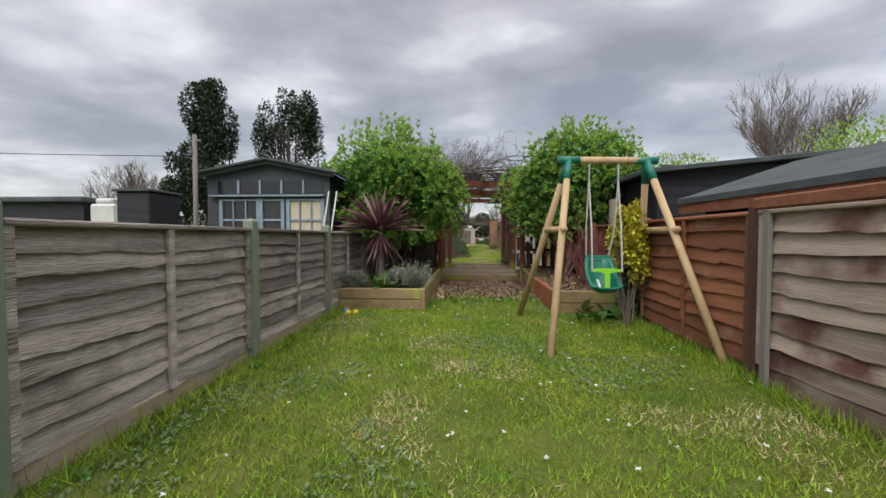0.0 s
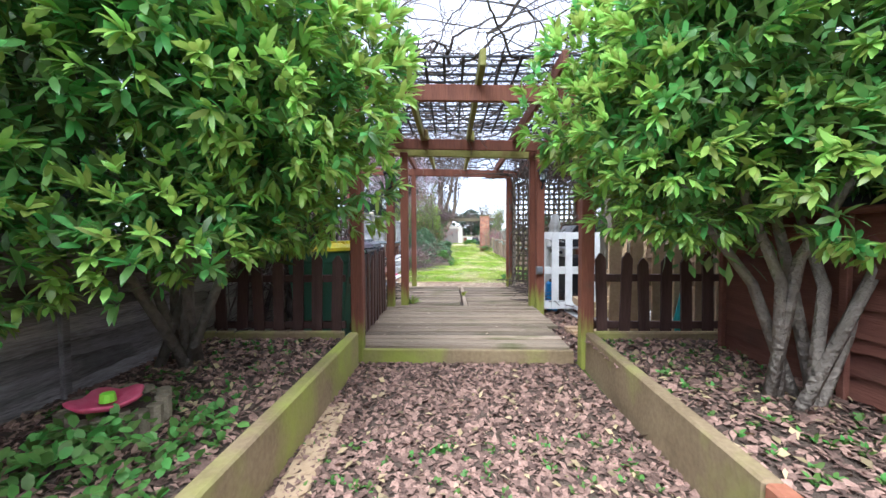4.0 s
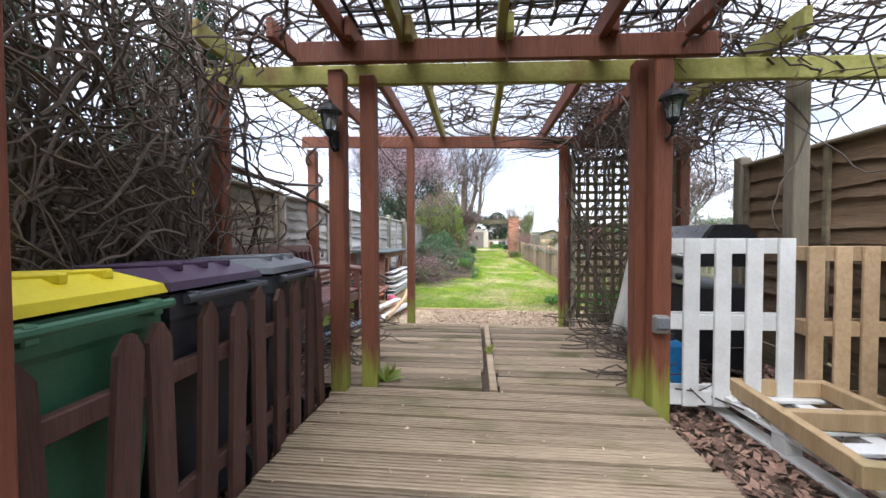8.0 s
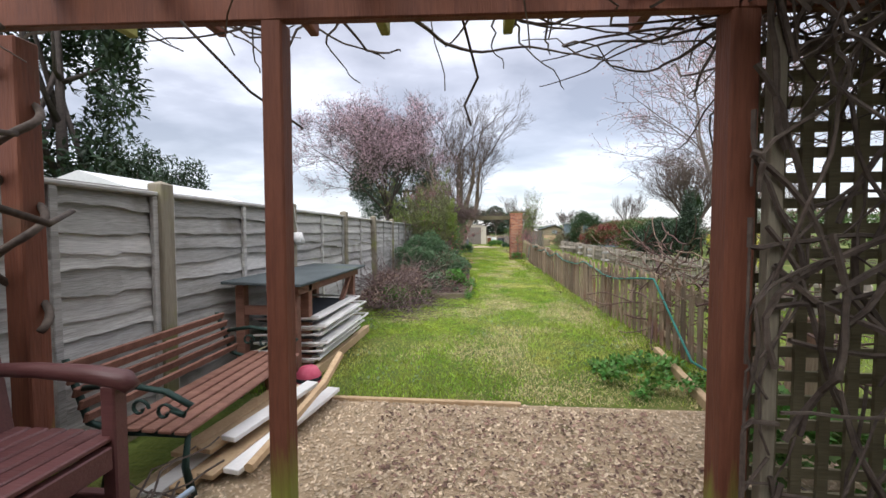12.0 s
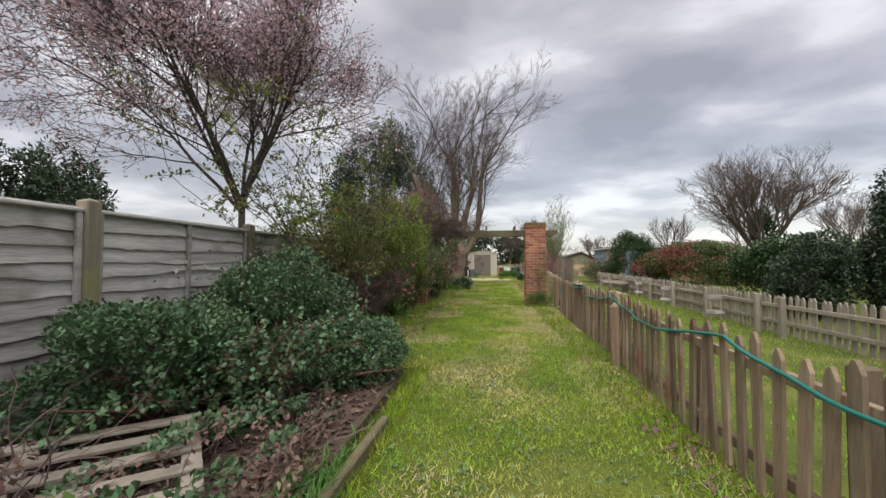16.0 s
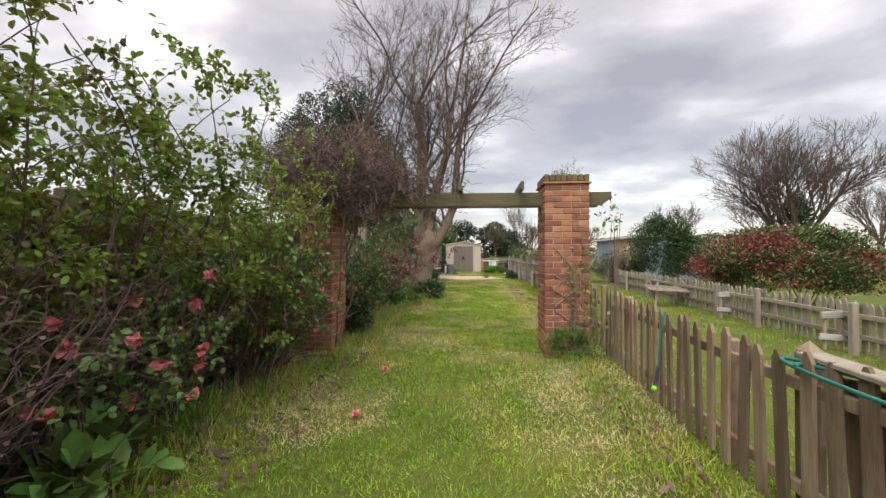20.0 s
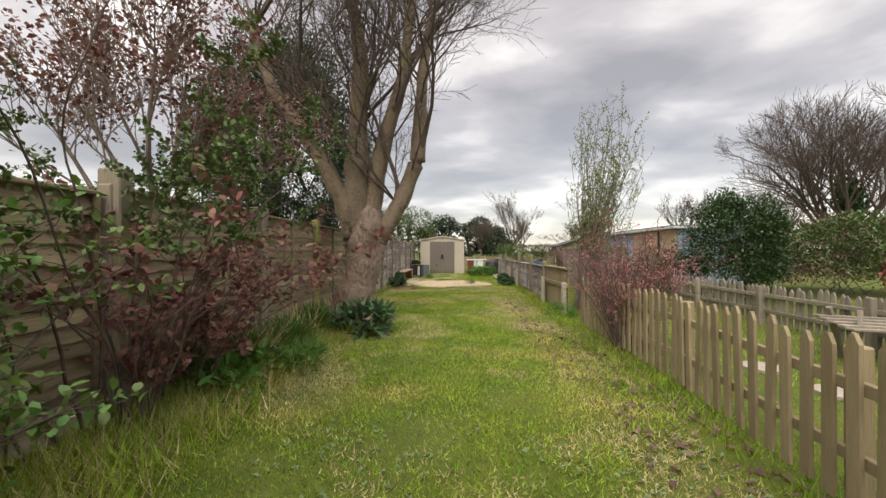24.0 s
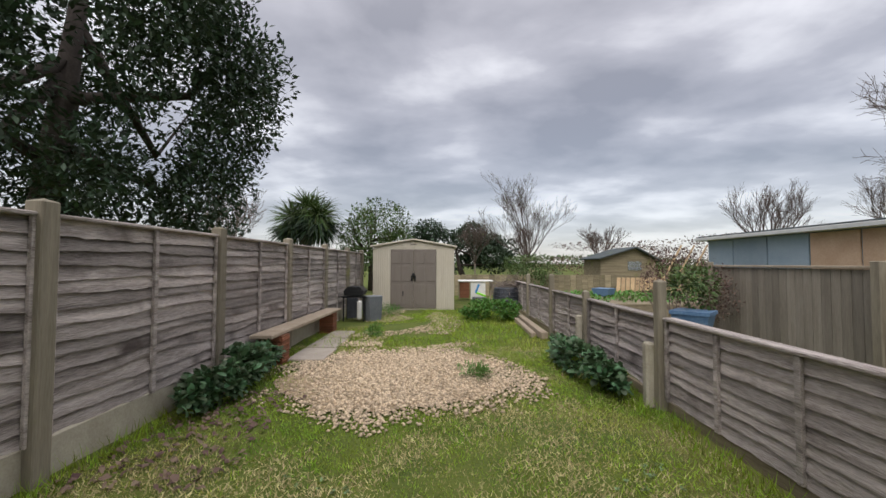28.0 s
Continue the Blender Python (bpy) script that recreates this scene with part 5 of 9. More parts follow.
thicket("shrub", (-1.3, 35.6), (0.9, 1.1), 3.9, 34, "hedge", "loose tall shrub with reddish twigs and olive leaves over the fence", 41, 12000, (0.042, 0.026), "twig_plum", arch=0.07, low=1.3, side=10, reach=-0.3)
thicket("purple_shrub", (-1.2, 36.1), (0.55, 0.7), 1.9, 24, "copperleaf", "sparse shrub with coppery young leaves", 44, 3200, (0.06, 0.042), "twig_plum", arch=0.1)
# bare tangle over the gateway's left pillar
rng = np.random.default_rng(42)
t = thing("climber_tangle", (-1.0, 32.7, 1.2), "mass of bare brown climber stems over the pillar and beam", "climber")
g = Geo()
for i in range(1500):
    p, d = blob(rng, 1, (-1.0, 32.65, 2.32), (0.85, 0.6, 0.6), 0.1)
    pts = wander(rng, p[0], rng.normal(size=3), 0.7, 0.07, 0.35, (0.0, 0, -0.03))
    g.tube(pts, 0.004, 3, False)
for i in range(420):
    pts = wander(rng, (rng.triangular(-.6, -.3, .85), 32.66 + rng.uniform(-.2, .3), rng.uniform(2.0, 2.35)), rng.normal(size=3) * (1, .5, .3), 0.6, 0.07, 0.35)
    g.tube(pts, 0.0035, 3, False)
for i in range(16):
    pts = wander(rng, (-1.1 + rng.uniform(-.2, .25), 32.5 + rng.uniform(0, .5), 0), (0, 0, 1), 2.0, 0.12, 0.16, (0, 0, 0.1))
    g.tube(pts, 0.012, 4, False)
part("stem_mass", g, "twig_plum", t)
P, D = lumpy(rng, 420, (-1.2, 32.7, 2.52), (0.7, 0.5, 0.45), 9, 0.45, 0.7)
part("new_leaves", leaves("new_leaves", P, D, 0.05, 0.03, "springleaf", simple=True), None, t, "few yellow-green leaves")

# big pollarded tree
rng = np.random.default_rng(50)
t = thing("old_tree", (-0.72, 40.05, 0), "old thick-trunked tree with knobbly tan bark and bare limbs", "tree")


def knobbly(g, pts, rad, n=18, amp=0.16, seed=0.0):
    """A thick limb with burrs and flutes."""
    pts = [Vector(p) for p in pts]
    fine, fr = [], []
    for i in range(len(pts) - 1):
        for k in range(8):
            f = k / 8
            fine.append(pts[i].lerp(pts[i + 1], f)); fr.append(rad[i] * (1 - f) + rad[i + 1] * f)
    fine.append(pts[-1]); fr.append(rad[-1])
    o = len(g.v)
    g.tube(fine, fr, n)
    for j in range(len(fine)):
        for k in range(n):
            i = o + j * n + k
            v = Vector(g.v[i])
            d = v - fine[j]
            a = noise.noise(v * 2.2 + Vector((seed, 0, 0))) * amp + max(0, noise.noise(v * 6.5 + Vector((0, seed, 5)))) * amp * 0.9 + noise.noise(v * 15) * amp * 0.18
            g.v[i] = tuple(fine[j] + d * (1 + a))


g = Geo()
knobbly(g, [(-0.86, 40.02, -0.1), (-0.80, 40.03, 0.25), (-0.62, 40.05, 0.8), (-0.54, 40.08, 1.2), (-0.56, 40.1, 1.65), (-0.58, 40.12, 1.9), (-0.6, 40.14, 2.1)], [0.52, 0.38, 0.29, 0.30, 0.37, 0.30, 0.12], 30, 0.19)
part("trunk", g, "bark_big", t, smooth=True)
BURR = Geo().lathe([(0.055, -0.02), (0.05, 0.012), (0.034, 0.026), (0.022, 0.018), (0.008, 0.012)], 9).mesh("burr", "bark_big", True)
for i in range(70):
    a, z = rng.uniform(0, 6.28), rng.uniform(0.3, 1.9)
    f = min(1.0, z / 1.75)
    cx, rr = -0.82 + 0.26 * math.sin(f * 2.0), 0.30 + 0.07 * abs(f - 0.5) * 2
    k = rng.uniform(0.25, 0.75)
    piece("burr", BURR, t, Matrix.Translation((cx + math.cos(a) * rr, 40.06 + math.sin(a) * rr, z)) @ Vector((math.cos(a), math.sin(a), 0.15)).to_track_quat("Z", "Y").to_matrix().to_4x4() @ Matrix.Scale(k, 4))
crown, tips = Geo(), []
BOUGHS = (([(-0.75, 40.08, 1.5), (-1.0, 40.08, 2.2), (-1.5, 40.1, 3.1), (-2.3, 40.1, 4.2), (-2.7, 40.1, 5.4)], [0.22, 0.17, 0.14, 0.11, 0.08]),
         ([(-0.68, 40.1, 1.6), (-0.76, 40.1, 2.4), (-0.74, 40.15, 3.4), (-0.7, 40.25, 4.8), (-0.9, 40.3, 6.2)], [0.27, 0.21, 0.17, 0.14, 0.09]),
         ([(-0.5, 40.15, 1.7), (-0.42, 40.25, 2.6), (-0.25, 40.35, 3.4), (0.08, 40.45, 4.6), (0.2, 40.5, 6.0)], [0.22, 0.17, 0.14, 0.12, 0.08]),
         ([(-0.48, 40.08, 1.25), (-0.2, 40.12, 1.7), (0.08, 40.2, 2.2), (0.36, 40.3, 2.95), (0.45, 40.4, 4.6), (0.6, 40.5, 5.8)], [0.20, 0.155, 0.145, 0.15, 0.10, 0.07]),
         ([(-0.6, 40.3, 1.7), (-0.75, 40.7, 2.6), (-0.9, 41.0, 3.8), (-0.9, 41.2, 5.6)], [0.2, 0.16, 0.13, 0.08]))
for pts, rad in BOUGHS:
    g = Geo()
    knobbly(g, pts, rad, 14, 0.2, pts[0][0] * 7)
    part("limb", g, "bark_limb", t, "mossy forked limb", smooth=True)
    for i in range(11):
        k = rng.integers(2, len(pts))
        p = Vector(pts[k - 1]).lerp(Vector(pts[k]), rng.uniform(.2, 1))
        d = Vector((rng.normal() * .8, rng.normal() * .8, 0.9))
        grow(crown, p, d, rng.uniform(1.4, 3.4), 0.022, 2, rng, tips, (9, 7), 0.5, 0.8, 0.1, 0.10, 0.0035, 6, 5)
    for i in range(4):
        k = rng.integers(2, len(pts))
        grow(crown, Vector(pts[k]), Vector((rng.normal() * .5, rng.normal() * .4, 1.0)), rng.uniform(2.8, 4.2), 0.042, 3, rng, tips, (8, 7, 6), 0.5, 0.75, 0.12, 0.10, 0.0035, 7, 6)
part("crown", crown, "twig_dark", t, "bare upright branches")
g = Geo()
for i in range(120):
    a, z = rng.uniform(0, 6.28), rng.uniform(0.2, 2.6)
    p = Vector((-0.6 + math.cos(a) * 0.32, 40.08 + math.sin(a) * 0.32, z))
    g.tube(wander(rng, p, (math.cos(a), math.sin(a), .6), rng.uniform(.15, .6), 0.06, 0.2, (0, 0, .1)), 0.0035, 4, False)
part("side_growth", g, "twig", t, "short twiggy shoots from the trunk")

dense_tree("holm_oak", (-8.4, 52.0, 0), (-7.3, 52.0, 6.4), (4.7, 4.0, 6.0), 60000, 0.18, 0.08, "conifer", "large dark evergreen oak over the fence", 51, 0.4, 70, 0.24, low=-1.0)
bare_tree("maple_tree", (-2.1, 37.0, 0), 4.2, 0.06, 52, "small tree with red-brown leaves over the fence", (7, 6, 5), trunk=0.3, limbs=6, fan=0.8, leaf=("copperleaf", 5200, 0.06, 0.045, "sparse coppery leaves"), minr=0.004)
thicket("willow_shrub", (3.72, 41.35), (0.4, 0.3), 4.3, 70, "springleaf", "upright multi-stemmed willow with thin fresh leaves", 53, 15000, (0.036, 0.016), "twig", "tree", low=1.1, arch=0.0, side=14, lean=0.17, stray=0.045, rise=1.3)
thicket("berberis", (3.3, 37.95), (0.45, 0.5), 1.55, 80, "pinkbud", "twiggy shrub with dusky pink buds beside the picket fence", 54, 5200, (0.023, 0.015), "twig_plum", low=0.45, arch=0.03, side=9)

# neighbouring gardens on the right
leafy_shrub("red_hedge", (8.7, 37.6, 0.98), (2.0, 1.4, 1.0), 16000, 0.08, 0.045, "hedge", "clipped green hedge with red young leaves", "hedge", 61, 40, 0.28, 14, extra=("redhedge", 9000, 0.075, 0.04, "red young leaf tips"))
leafy_shrub("hedge", (9.3, 33.8, 1.0), (1.4, 1.5, 1.15), 16000, 0.085, 0.055, "ivy", "dark ivy-covered hedge in the next garden", "hedge", 62, 36, 0.32, 14)
leafy_shrub("hedge", (8.3, 43.4, 1.35), (1.2, 1.2, 1.5), 20000, 0.08, 0.045, "ivy", "rounded dark green garden shrub", "shrub", 63, 34, 0.34, 14, inner=0.2)
leafy_shrub("hedge", (12.5, 45.0, 1.1), (3.2, 2.2, 1.3), 18000, 0.10, 0.055, "hedge", "mixed brown and green hedge behind the picket fence", "hedge", 64, 36, 0.3, 14, extra=("bramble_dead", 7000, 0.09, 0.05, "dull brown leaves"))
dense_tree("cypress", (8.7, 30.2, 0), (8.7, 30.2, 1.35), (0.5, 0.5, 1.5), 9000, 0.08, 0.045, "conifer", "dark upright cypress in the next garden", 65, 0.1, 26, 0.34, low=-1.0)
dense_tree("cypress", (7.8, 31.0, 0), (7.8, 31.0, 0.95), (0.95, 0.8, 1.1), 10000, 0.08, 0.045, "conifer", "broad dark conifer in the next garden", 66, 0.1, 26, 0.34, low=-1.0)
leafy_shrub("hedge", (15.5, 30, 1.1), (2.6, 14, 1.5), 30000, 0.14, 0.08, "hedge", "long mixed hedge beyond the neighbouring gardens", "hedge", 95, 60, 0.16, 20, extra=("bramble_dead", 9000, 0.13, 0.07, "brown winter leaves"))
leafy_shrub("golden_shrub", (7.6, 25.2, 0.85), (0.8, 0.8, 0.85), 3600, 0.06, 0.045, "yellowleaf", "yellow-flowered shrub in the next garden", "shrub", 67, 16, 0.4, 9)
leafy_shrub("hedge", (9.2, 27.4, 1.15), (0.95, 0.9, 1.15), 14000, 0.05, 0.03, "lav", "grey-green olive-like shrub in the next garden", "shrub", 68, 16, 0.38, 9)
bare_tree("bare_tree", (22.0, 55.0, 0), 10.5, 0.22, 69, "broad bare tree with ivy on its trunk", (9, 8, 7), trunk=0.14, limbs=12, fan=0.85, minr=0.008, up=0.16, spread=0.75, ratio=0.58, twig="twig_dark")
leafy_shrub("ivy", (22.0, 54.8, 2.9), (0.9, 0.9, 2.4), 2600, 0.18, 0.12, "ivy", "ivy growing up a bare trunk", "ivy", 70, 14, 0.4, 0)
bare_tree("bare_tree", (3.6, 75.0, 0), 5.0, 0.06, 71, "small bare tree beyond the shed", (7, 6, 5), limbs=7, fan=0.9, minr=0.005, twig="twig_dark")
bare_tree("bare_tree", (5.2, 62.0, 0), 5.6, 0.06, 72, "small bare budding tree beyond the compost bin", (7, 6, 5), limbs=8, fan=1.0, minr=0.0035, twig="twig_dark", leaf=("springleaf", 700, 0.05, 0.03, "few new leaves"))
leafy_shrub("hedge", (4.8, 60.5, 0.8), (1.6, 1.2, 1.0), 4200, 0.10, 0.05, "hedge", "yellowish green scrub behind the compost bin", "shrub", 73, 18, 0.36, 6)
dense_tree("evergreen_tree", (3.0, 88.0, 0), (2.2, 88.0, 2.2), (7.5, 3.5, 4.1), 14000, 0.4, 0.2, "conifer", "broad dark domed evergreen beyond the shed", 74, 0.3, 40, 0.24)
dense_tree("evergreen_tree", (-2.6, 63.0, 0), (-2.6, 63.0, 2.4), (2.1, 1.8, 2.4), 8000, 0.16, 0.08, "hedge", "rounded green tree behind the shed", 75, 0.15, 26, 0.32)
leafy_shrub("winter_shrub", (7.3, 45.6, 0.6), (1.2, 1.0, 0.85), 6000, 0.06, 0.035, "bramble_dead", "dull brown scrub beside the allotment fence", "shrub", 96, 22, 0.34, 30, "twig", extra=("hedge", 2500, 0.06, 0.035, "few green shoots"))
# cabbage palm
rng = np.random.default_rng(76)
t = thing("cabbage_palm", (-5.5, 62, 0), "cabbage palm with a shaggy head of narrow leaves", "tree")
part("trunk", Geo().tube([(-5.5, 62, 0), (-5.5, 62, 3.6)], [0.22, 0.18], 8), "bark", t)
for hx, hy, hz in ((-5.5, 62.0, 4.0), (-6.3, 62.2, 3.5), (-4.9, 61.8, 3.6)):
    n = 420
    D = unit(rng.normal(size=(n, 3)) + np.array([0, 0, 0.2]))
    part("crown", leaves("crown", np.array([hx, hy, hz]) + D * 0.12, D, 0.95, 0.05, "hedge", rng=rng, droop=0.5), None, t)
    n = 320
    D = unit(rng.normal(size=(n, 3)) * (1, 1, .3) + np.array([0, 0, -0.9]))
    part("dead_skirt", leaves("dead_skirt", np.array([hx, hy, hz - 0.2]) + D * 0.1, D, 1.25, 0.07, "conifer", rng=rng), None, t)
    if hx != -5.5:
        part("branch", Geo().tube([(-5.5, 62, 2.2), ((hx - 5.5) / 2, 62, 2.7), (hx, hy, hz)], [0.14, 0.12, 0.09], 8), "bark", t)
bare_tree("bare_tree", (-9.5, 62, 0), 5.2, 0.1, 77, "bare tree behind the long fence", (7, 5, 4), limbs=7, fan=0.9, minr=0.008)
for i, (x, y, h) in enumerate(((20, 66, 6), (26, 64, 7), (32, 60, 7.5), (15, 78, 5), (9, 82, 5.5), (38, 66, 8))):
    bare_tree("bare_tree", (x, y, 0), h, 0.12, 80 + i, "bare hedgerow tree on the skyline", (7, 6, 5), limbs=7, fan=0.7, minr=0.006, twig="twig_dark", group="skyline trees")
leafy_shrub("scrub", (24, 70, 1.4), (20, 3, 2.0), 16000, 0.16, 0.08, "bramble_dead", "brown winter scrub along the skyline", "scrub", 90, 40, 0.2, 0)
leafy_shrub("scrub", (-22, 66, 1.2), (16, 3, 2.0), 6000, 0.3, 0.15, "hedge", "grey-green scrub along the skyline", "scrub", 91, 40, 0.2, 0)
leafy_shrub("scrub", (6, 118, 1.0), (60, 4, 2.2), 9000, 0.6, 0.3, "hedge", "far hedge line at the horizon", "hedge", 92, 60, 0.16, 0)
# dark evergreens behind the pergola's fence
dense_tree("evergreen_tree", (-29, 45.5, 0), (-29, 45.5, 5.0), (3.5, 3, 4.2), 6000, 0.4, 0.16, "conifer", "dark pointed evergreen far behind the grey fence", 94, 0.2, 20, 0.34)

# ---- lawn garden ----
# raised beds
t = thing("raised_bed", (-1.4, 7.85, 0), "raised bed of mossy timber sleepers filled with soil", "planter", "raised beds")
part("front_timber", Geo().beam((-2.0, 7.93, 0.215), (-0.78, 7.88, 0.215), 0.07, 0.15, 0.01), "sleeper", t)
part("front_timber", Geo().beam((-2.0, 7.932, 0.042), (-0.78, 7.882, 0.042), 0.07, 0.185, 0.01), "sleeper", t)
part("side_timber", Geo().beam((-0.80, 7.84, 0.13), (-0.77, 11.32, 0.13), 0.08, 0.32, 0.01), "sleeper", t)
part("back_timber", Geo().box(-1.98, -0.84, 11.28, 11.34, 0.0, 0.30, bev=0.01), "sleeper", t)
part("soil_fill", Geo().box(-2.0, -0.84, 7.96, 11.28, 0.0, 0.235), "soil", t)
t = thing("raised_bed", (1.5, 7.7, 0), "raised bed of red-stained timber with moss on its far half", "planter", "raised beds")
part("front_timber", Geo().box(0.98, 1.95, 7.66, 7.74, 0.142, 0.30, bev=0.01), "sleeper", t)
part("front_timber", Geo().box(0.98, 1.95, 7.663, 7.743, -0.05, 0.136, bev=0.01), "sleeper", t)
part("side_timber", Geo().beam((0.98, 7.66, 0.135), (1.03, 9.4, 0.135), 0.07, 0.33, 0.01), "sleeper_red", t, "red-stained side timber")
part("side_timber", Geo().beam((1.03, 9.4, 0.135), (1.12, 11.32, 0.135), 0.07, 0.33, 0.01), "sleeper", t)
part("back_timber", Geo().box(1.16, 2.4, 11.27, 11.33, 0.0, 0.30, bev=0.01), "sleeper", t)
part("soil_fill", Geo().add([(1.0, 7.74, 0.24), (2.35, 7.74, 0.24), (2.35, 11.27, 0.24), (1.13, 11.27, 0.24), (1.05, 9.4, 0.24)], [(0, 1, 2, 3, 4)]), "soil", t)
solo("edging_board", Geo().beam((-0.60, 8.8, 0.012), (-0.68, 10.6, 0.012), 0.14, 0.03, 0.004), "pallet", "loose flat timber board lying beside the raised bed", "board")

# swing
t = thing("garden_swing", (1.2, 6.5, 0), "round-pole timber swing frame with green corner brackets", "swing")
TL, TR = Vector((0.865, 6.65, 1.82)), Vector((1.67, 6.67, 1.81))
feet = {"a": (0.50, 5.80, 0), "b": (0.48, 7.55, 0), "c": (1.84, 5.62, 0), "d": (1.95, 7.45, 0)}
for k, f in feet.items():
    top = TL if k in "ab" else TR
    part("leg", Geo().tube([Vector(f) - Vector((0, 0, 0.04)), Vector(f).lerp(top, 0.985)], 0.035, 12), "pale_wood", t, smooth=True)
part("crossbar", Geo().tube([TL - Vector((0.10, 0, 0)), TR + Vector((0.10, 0, 0))], 0.037, 12), "pale_wood", t, smooth=True)
for top, ks in ((TL, "ab"), (TR, "cd")):
    b = part("corner_bracket", Geo().tube([top - Vector((0.11, 0, 0)), top + Vector((0.11, 0, 0))], 0.041, 12), "green_plastic", t, "dark green plastic bracket", smooth=True)
    for k in ks:
        part("socket", Geo().tube([top, top.lerp(Vector(feet[k]), 0.12)], 0.040, 12), "green_plastic", b, smooth=True)
for a, b in (("a", "b"), ("c", "d")):
    top = TL if a == "a" else TR
    p, q = Vector(feet[a]).lerp(top, 0.60), Vector(feet[b]).lerp(top, 0.60)
    part("rung", Geo().tube([p + (p - q) * 0.12, q + (q - p) * 0.12], 0.03, 10), "pale_wood", t, smooth=True)
for x in (1.08, 1.38):
    part("hanger", Geo().tube([(x, 6.66, 1.78), (x, 6.66, 1.60)], 0.01, 6), "chrome", t)
    part("rope", Geo().tube([(x, 6.66, 1.60), (x, 6.56, 1.1), (x, 6.52, 0.66)], 0.009, 6), "rope", t)
    part("rope", Geo().tube([(x, 6.66, 1.60), (x, 6.74, 1.1), (x * 0.8 + 0.246, 6.82, 0.80)], 0.009, 6), "rope", t)


def bucket_seat(at):
    """A moulded toddler seat: one dished shell with a rolled rim, a bar and a strap."""
    t = thing("toddler_swing_seat", at, "green plastic toddler swing seat with a lime safety bar", "swing seat")
    m = Matrix.Translation(at) @ Matrix.Diagonal((0.75, 0.85, 1.0, 1.0))
    prof = [(0.19, 0.38, 0.135, 0.02), (0.165, 0.30, 0.165, 0.05), (0.135, 0.20, 0.18, 0.09), (0.10, 0.10, 0.185, 0.14), (0.03, 0.035, 0.185, 0.16), (-0.07, 0.015, 0.185, 0.13), (-0.16, 0.03, 0.18, 0.08), (-0.215, 0.07, 0.165, 0.03)]
    us = [-1.14, -1.08, -1.0, -0.93, -0.78, -0.4, 0, 0.4, 0.78, 0.93, 1.0, 1.08, 1.14]
    vs, fs = [], []
    for i, (y, z, w, hgt) in enumerate(prof):
        a, b = prof[max(0, i - 1)], prof[min(len(prof) - 1, i + 1)]
        n = Vector((0, -(b[1] - a[1]), b[0] - a[0])).normalized() * -1
        for u in us:
            k = min(1.0, max(0.0, (abs(u) - 0.6) / 0.4)) ** 2
            lift = hgt * k if abs(u) <= 1.0 else hgt - (abs(u) - 1.0) * 0.12
            vs.append(m @ Vector((u * w, y + n.y * lift, z + n.z * lift)))
    k = len(us)
    for i in range(len(prof) - 1):
        for q in range(k - 1):
            fs.append((i * k + q, i * k + q + 1, (i + 1) * k + q + 1, (i + 1) * k + q))
    shell = part("shell", Geo().add(vs, fs), "green_plastic", t, smooth=True)
    sd = shell.modifiers.new("wall", "SOLIDIFY"); sd.thickness = 0.012; sd.offset = 0
    part("rim", Geo().tube([vs[i * k] for i in range(len(prof))] + [vs[(len(prof) - 1) * k + q] for q in range(k)] + [vs[i * k + k - 1] for i in reversed(range(len(prof)))] + [vs[k - 1 - q] for q in range(k)], 0.012, 8), "green_plastic", t, smooth=True)
    part("grip_slot", Geo().box(-0.06, 0.06, 0.165, 0.18, 0.325, 0.345, m, 0.005), "bin_black", t, "slot in the backrest's top")
    part("safety_bar", Geo().prism([(-0.21, 0.235), (-0.10, 0.235), (-0.03, 0.215), (0.03, 0.215), (0.10, 0.235), (0.21, 0.235), (0.21, 0.262), (0.10, 0.27), (-0.10, 0.27), (-0.21, 0.262)], -0.165, -0.125, m), "lime_plastic", t, "lime green safety bar")
    part("crotch_strap", Geo().prism([(-0.03, 0.05), (0.03, 0.05), (0.038, 0.214), (-0.038, 0.214)], -0.178, -0.166, m), "lime_plastic", t, "lime green strap")
    part("sticker", Geo().beam(m @ Vector((-0.11, -0.11, 0.155)), m @ Vector((-0.085, -0.17, 0.06)), 0.026, 0.003, 0), "white_paint", t, "white paper label")


bucket_seat((1.23, 6.66, 0.42))
t = thing("bergenia", (1.35, 7.0, 0), "low plant with large round green leaves below the swing", "plant")
rng = np.random.default_rng(118)
D = unit(np.stack([rng.normal(size=22), rng.normal(size=22), np.abs(rng.normal(size=22)) * .4 + .35], 1))
part("foliage", leaves("foliage", np.array([1.5, 7.35, 0.02]) + rng.normal(size=(22, 3)) * (.14, .10, 0), D, 0.19, 0.12, "weed", rng=rng, droop=0.15), None, t)

# blue-grey outbuilding over the fence
t = thing("outbuilding", (-5.35, 12.5, 0), "dark blue-grey timber outbuilding with a row of high windows", "outbuilding")
X0, X1, Y0, Y1 = -7.12, -3.72, 11.2, 14.0
part("wall", Geo().prism([(X0, -0.48), (X1, -0.48), (X1, 2.62), (-5.35, 2.97), (X0, 2.62)], Y0, Y1), "shed_blue", t)
for s, x in ((-1, X0 - 0.18), (1, X1 + 0.18)):
    part("roof", Geo().beam((-5.35, (Y0 + Y1) / 2 - 0.1, 3.0), (x, (Y0 + Y1) / 2 - 0.1, 2.66), Y1 - Y0 + 0.4, 0.06, 0.01), "felt", t)
    part("bargeboard", Geo().beam((-5.35, Y0 - 0.17, 2.94), (x, Y0 - 0.17, 2.60), 0.03, 0.12, 0.006), "shed_blue", t)
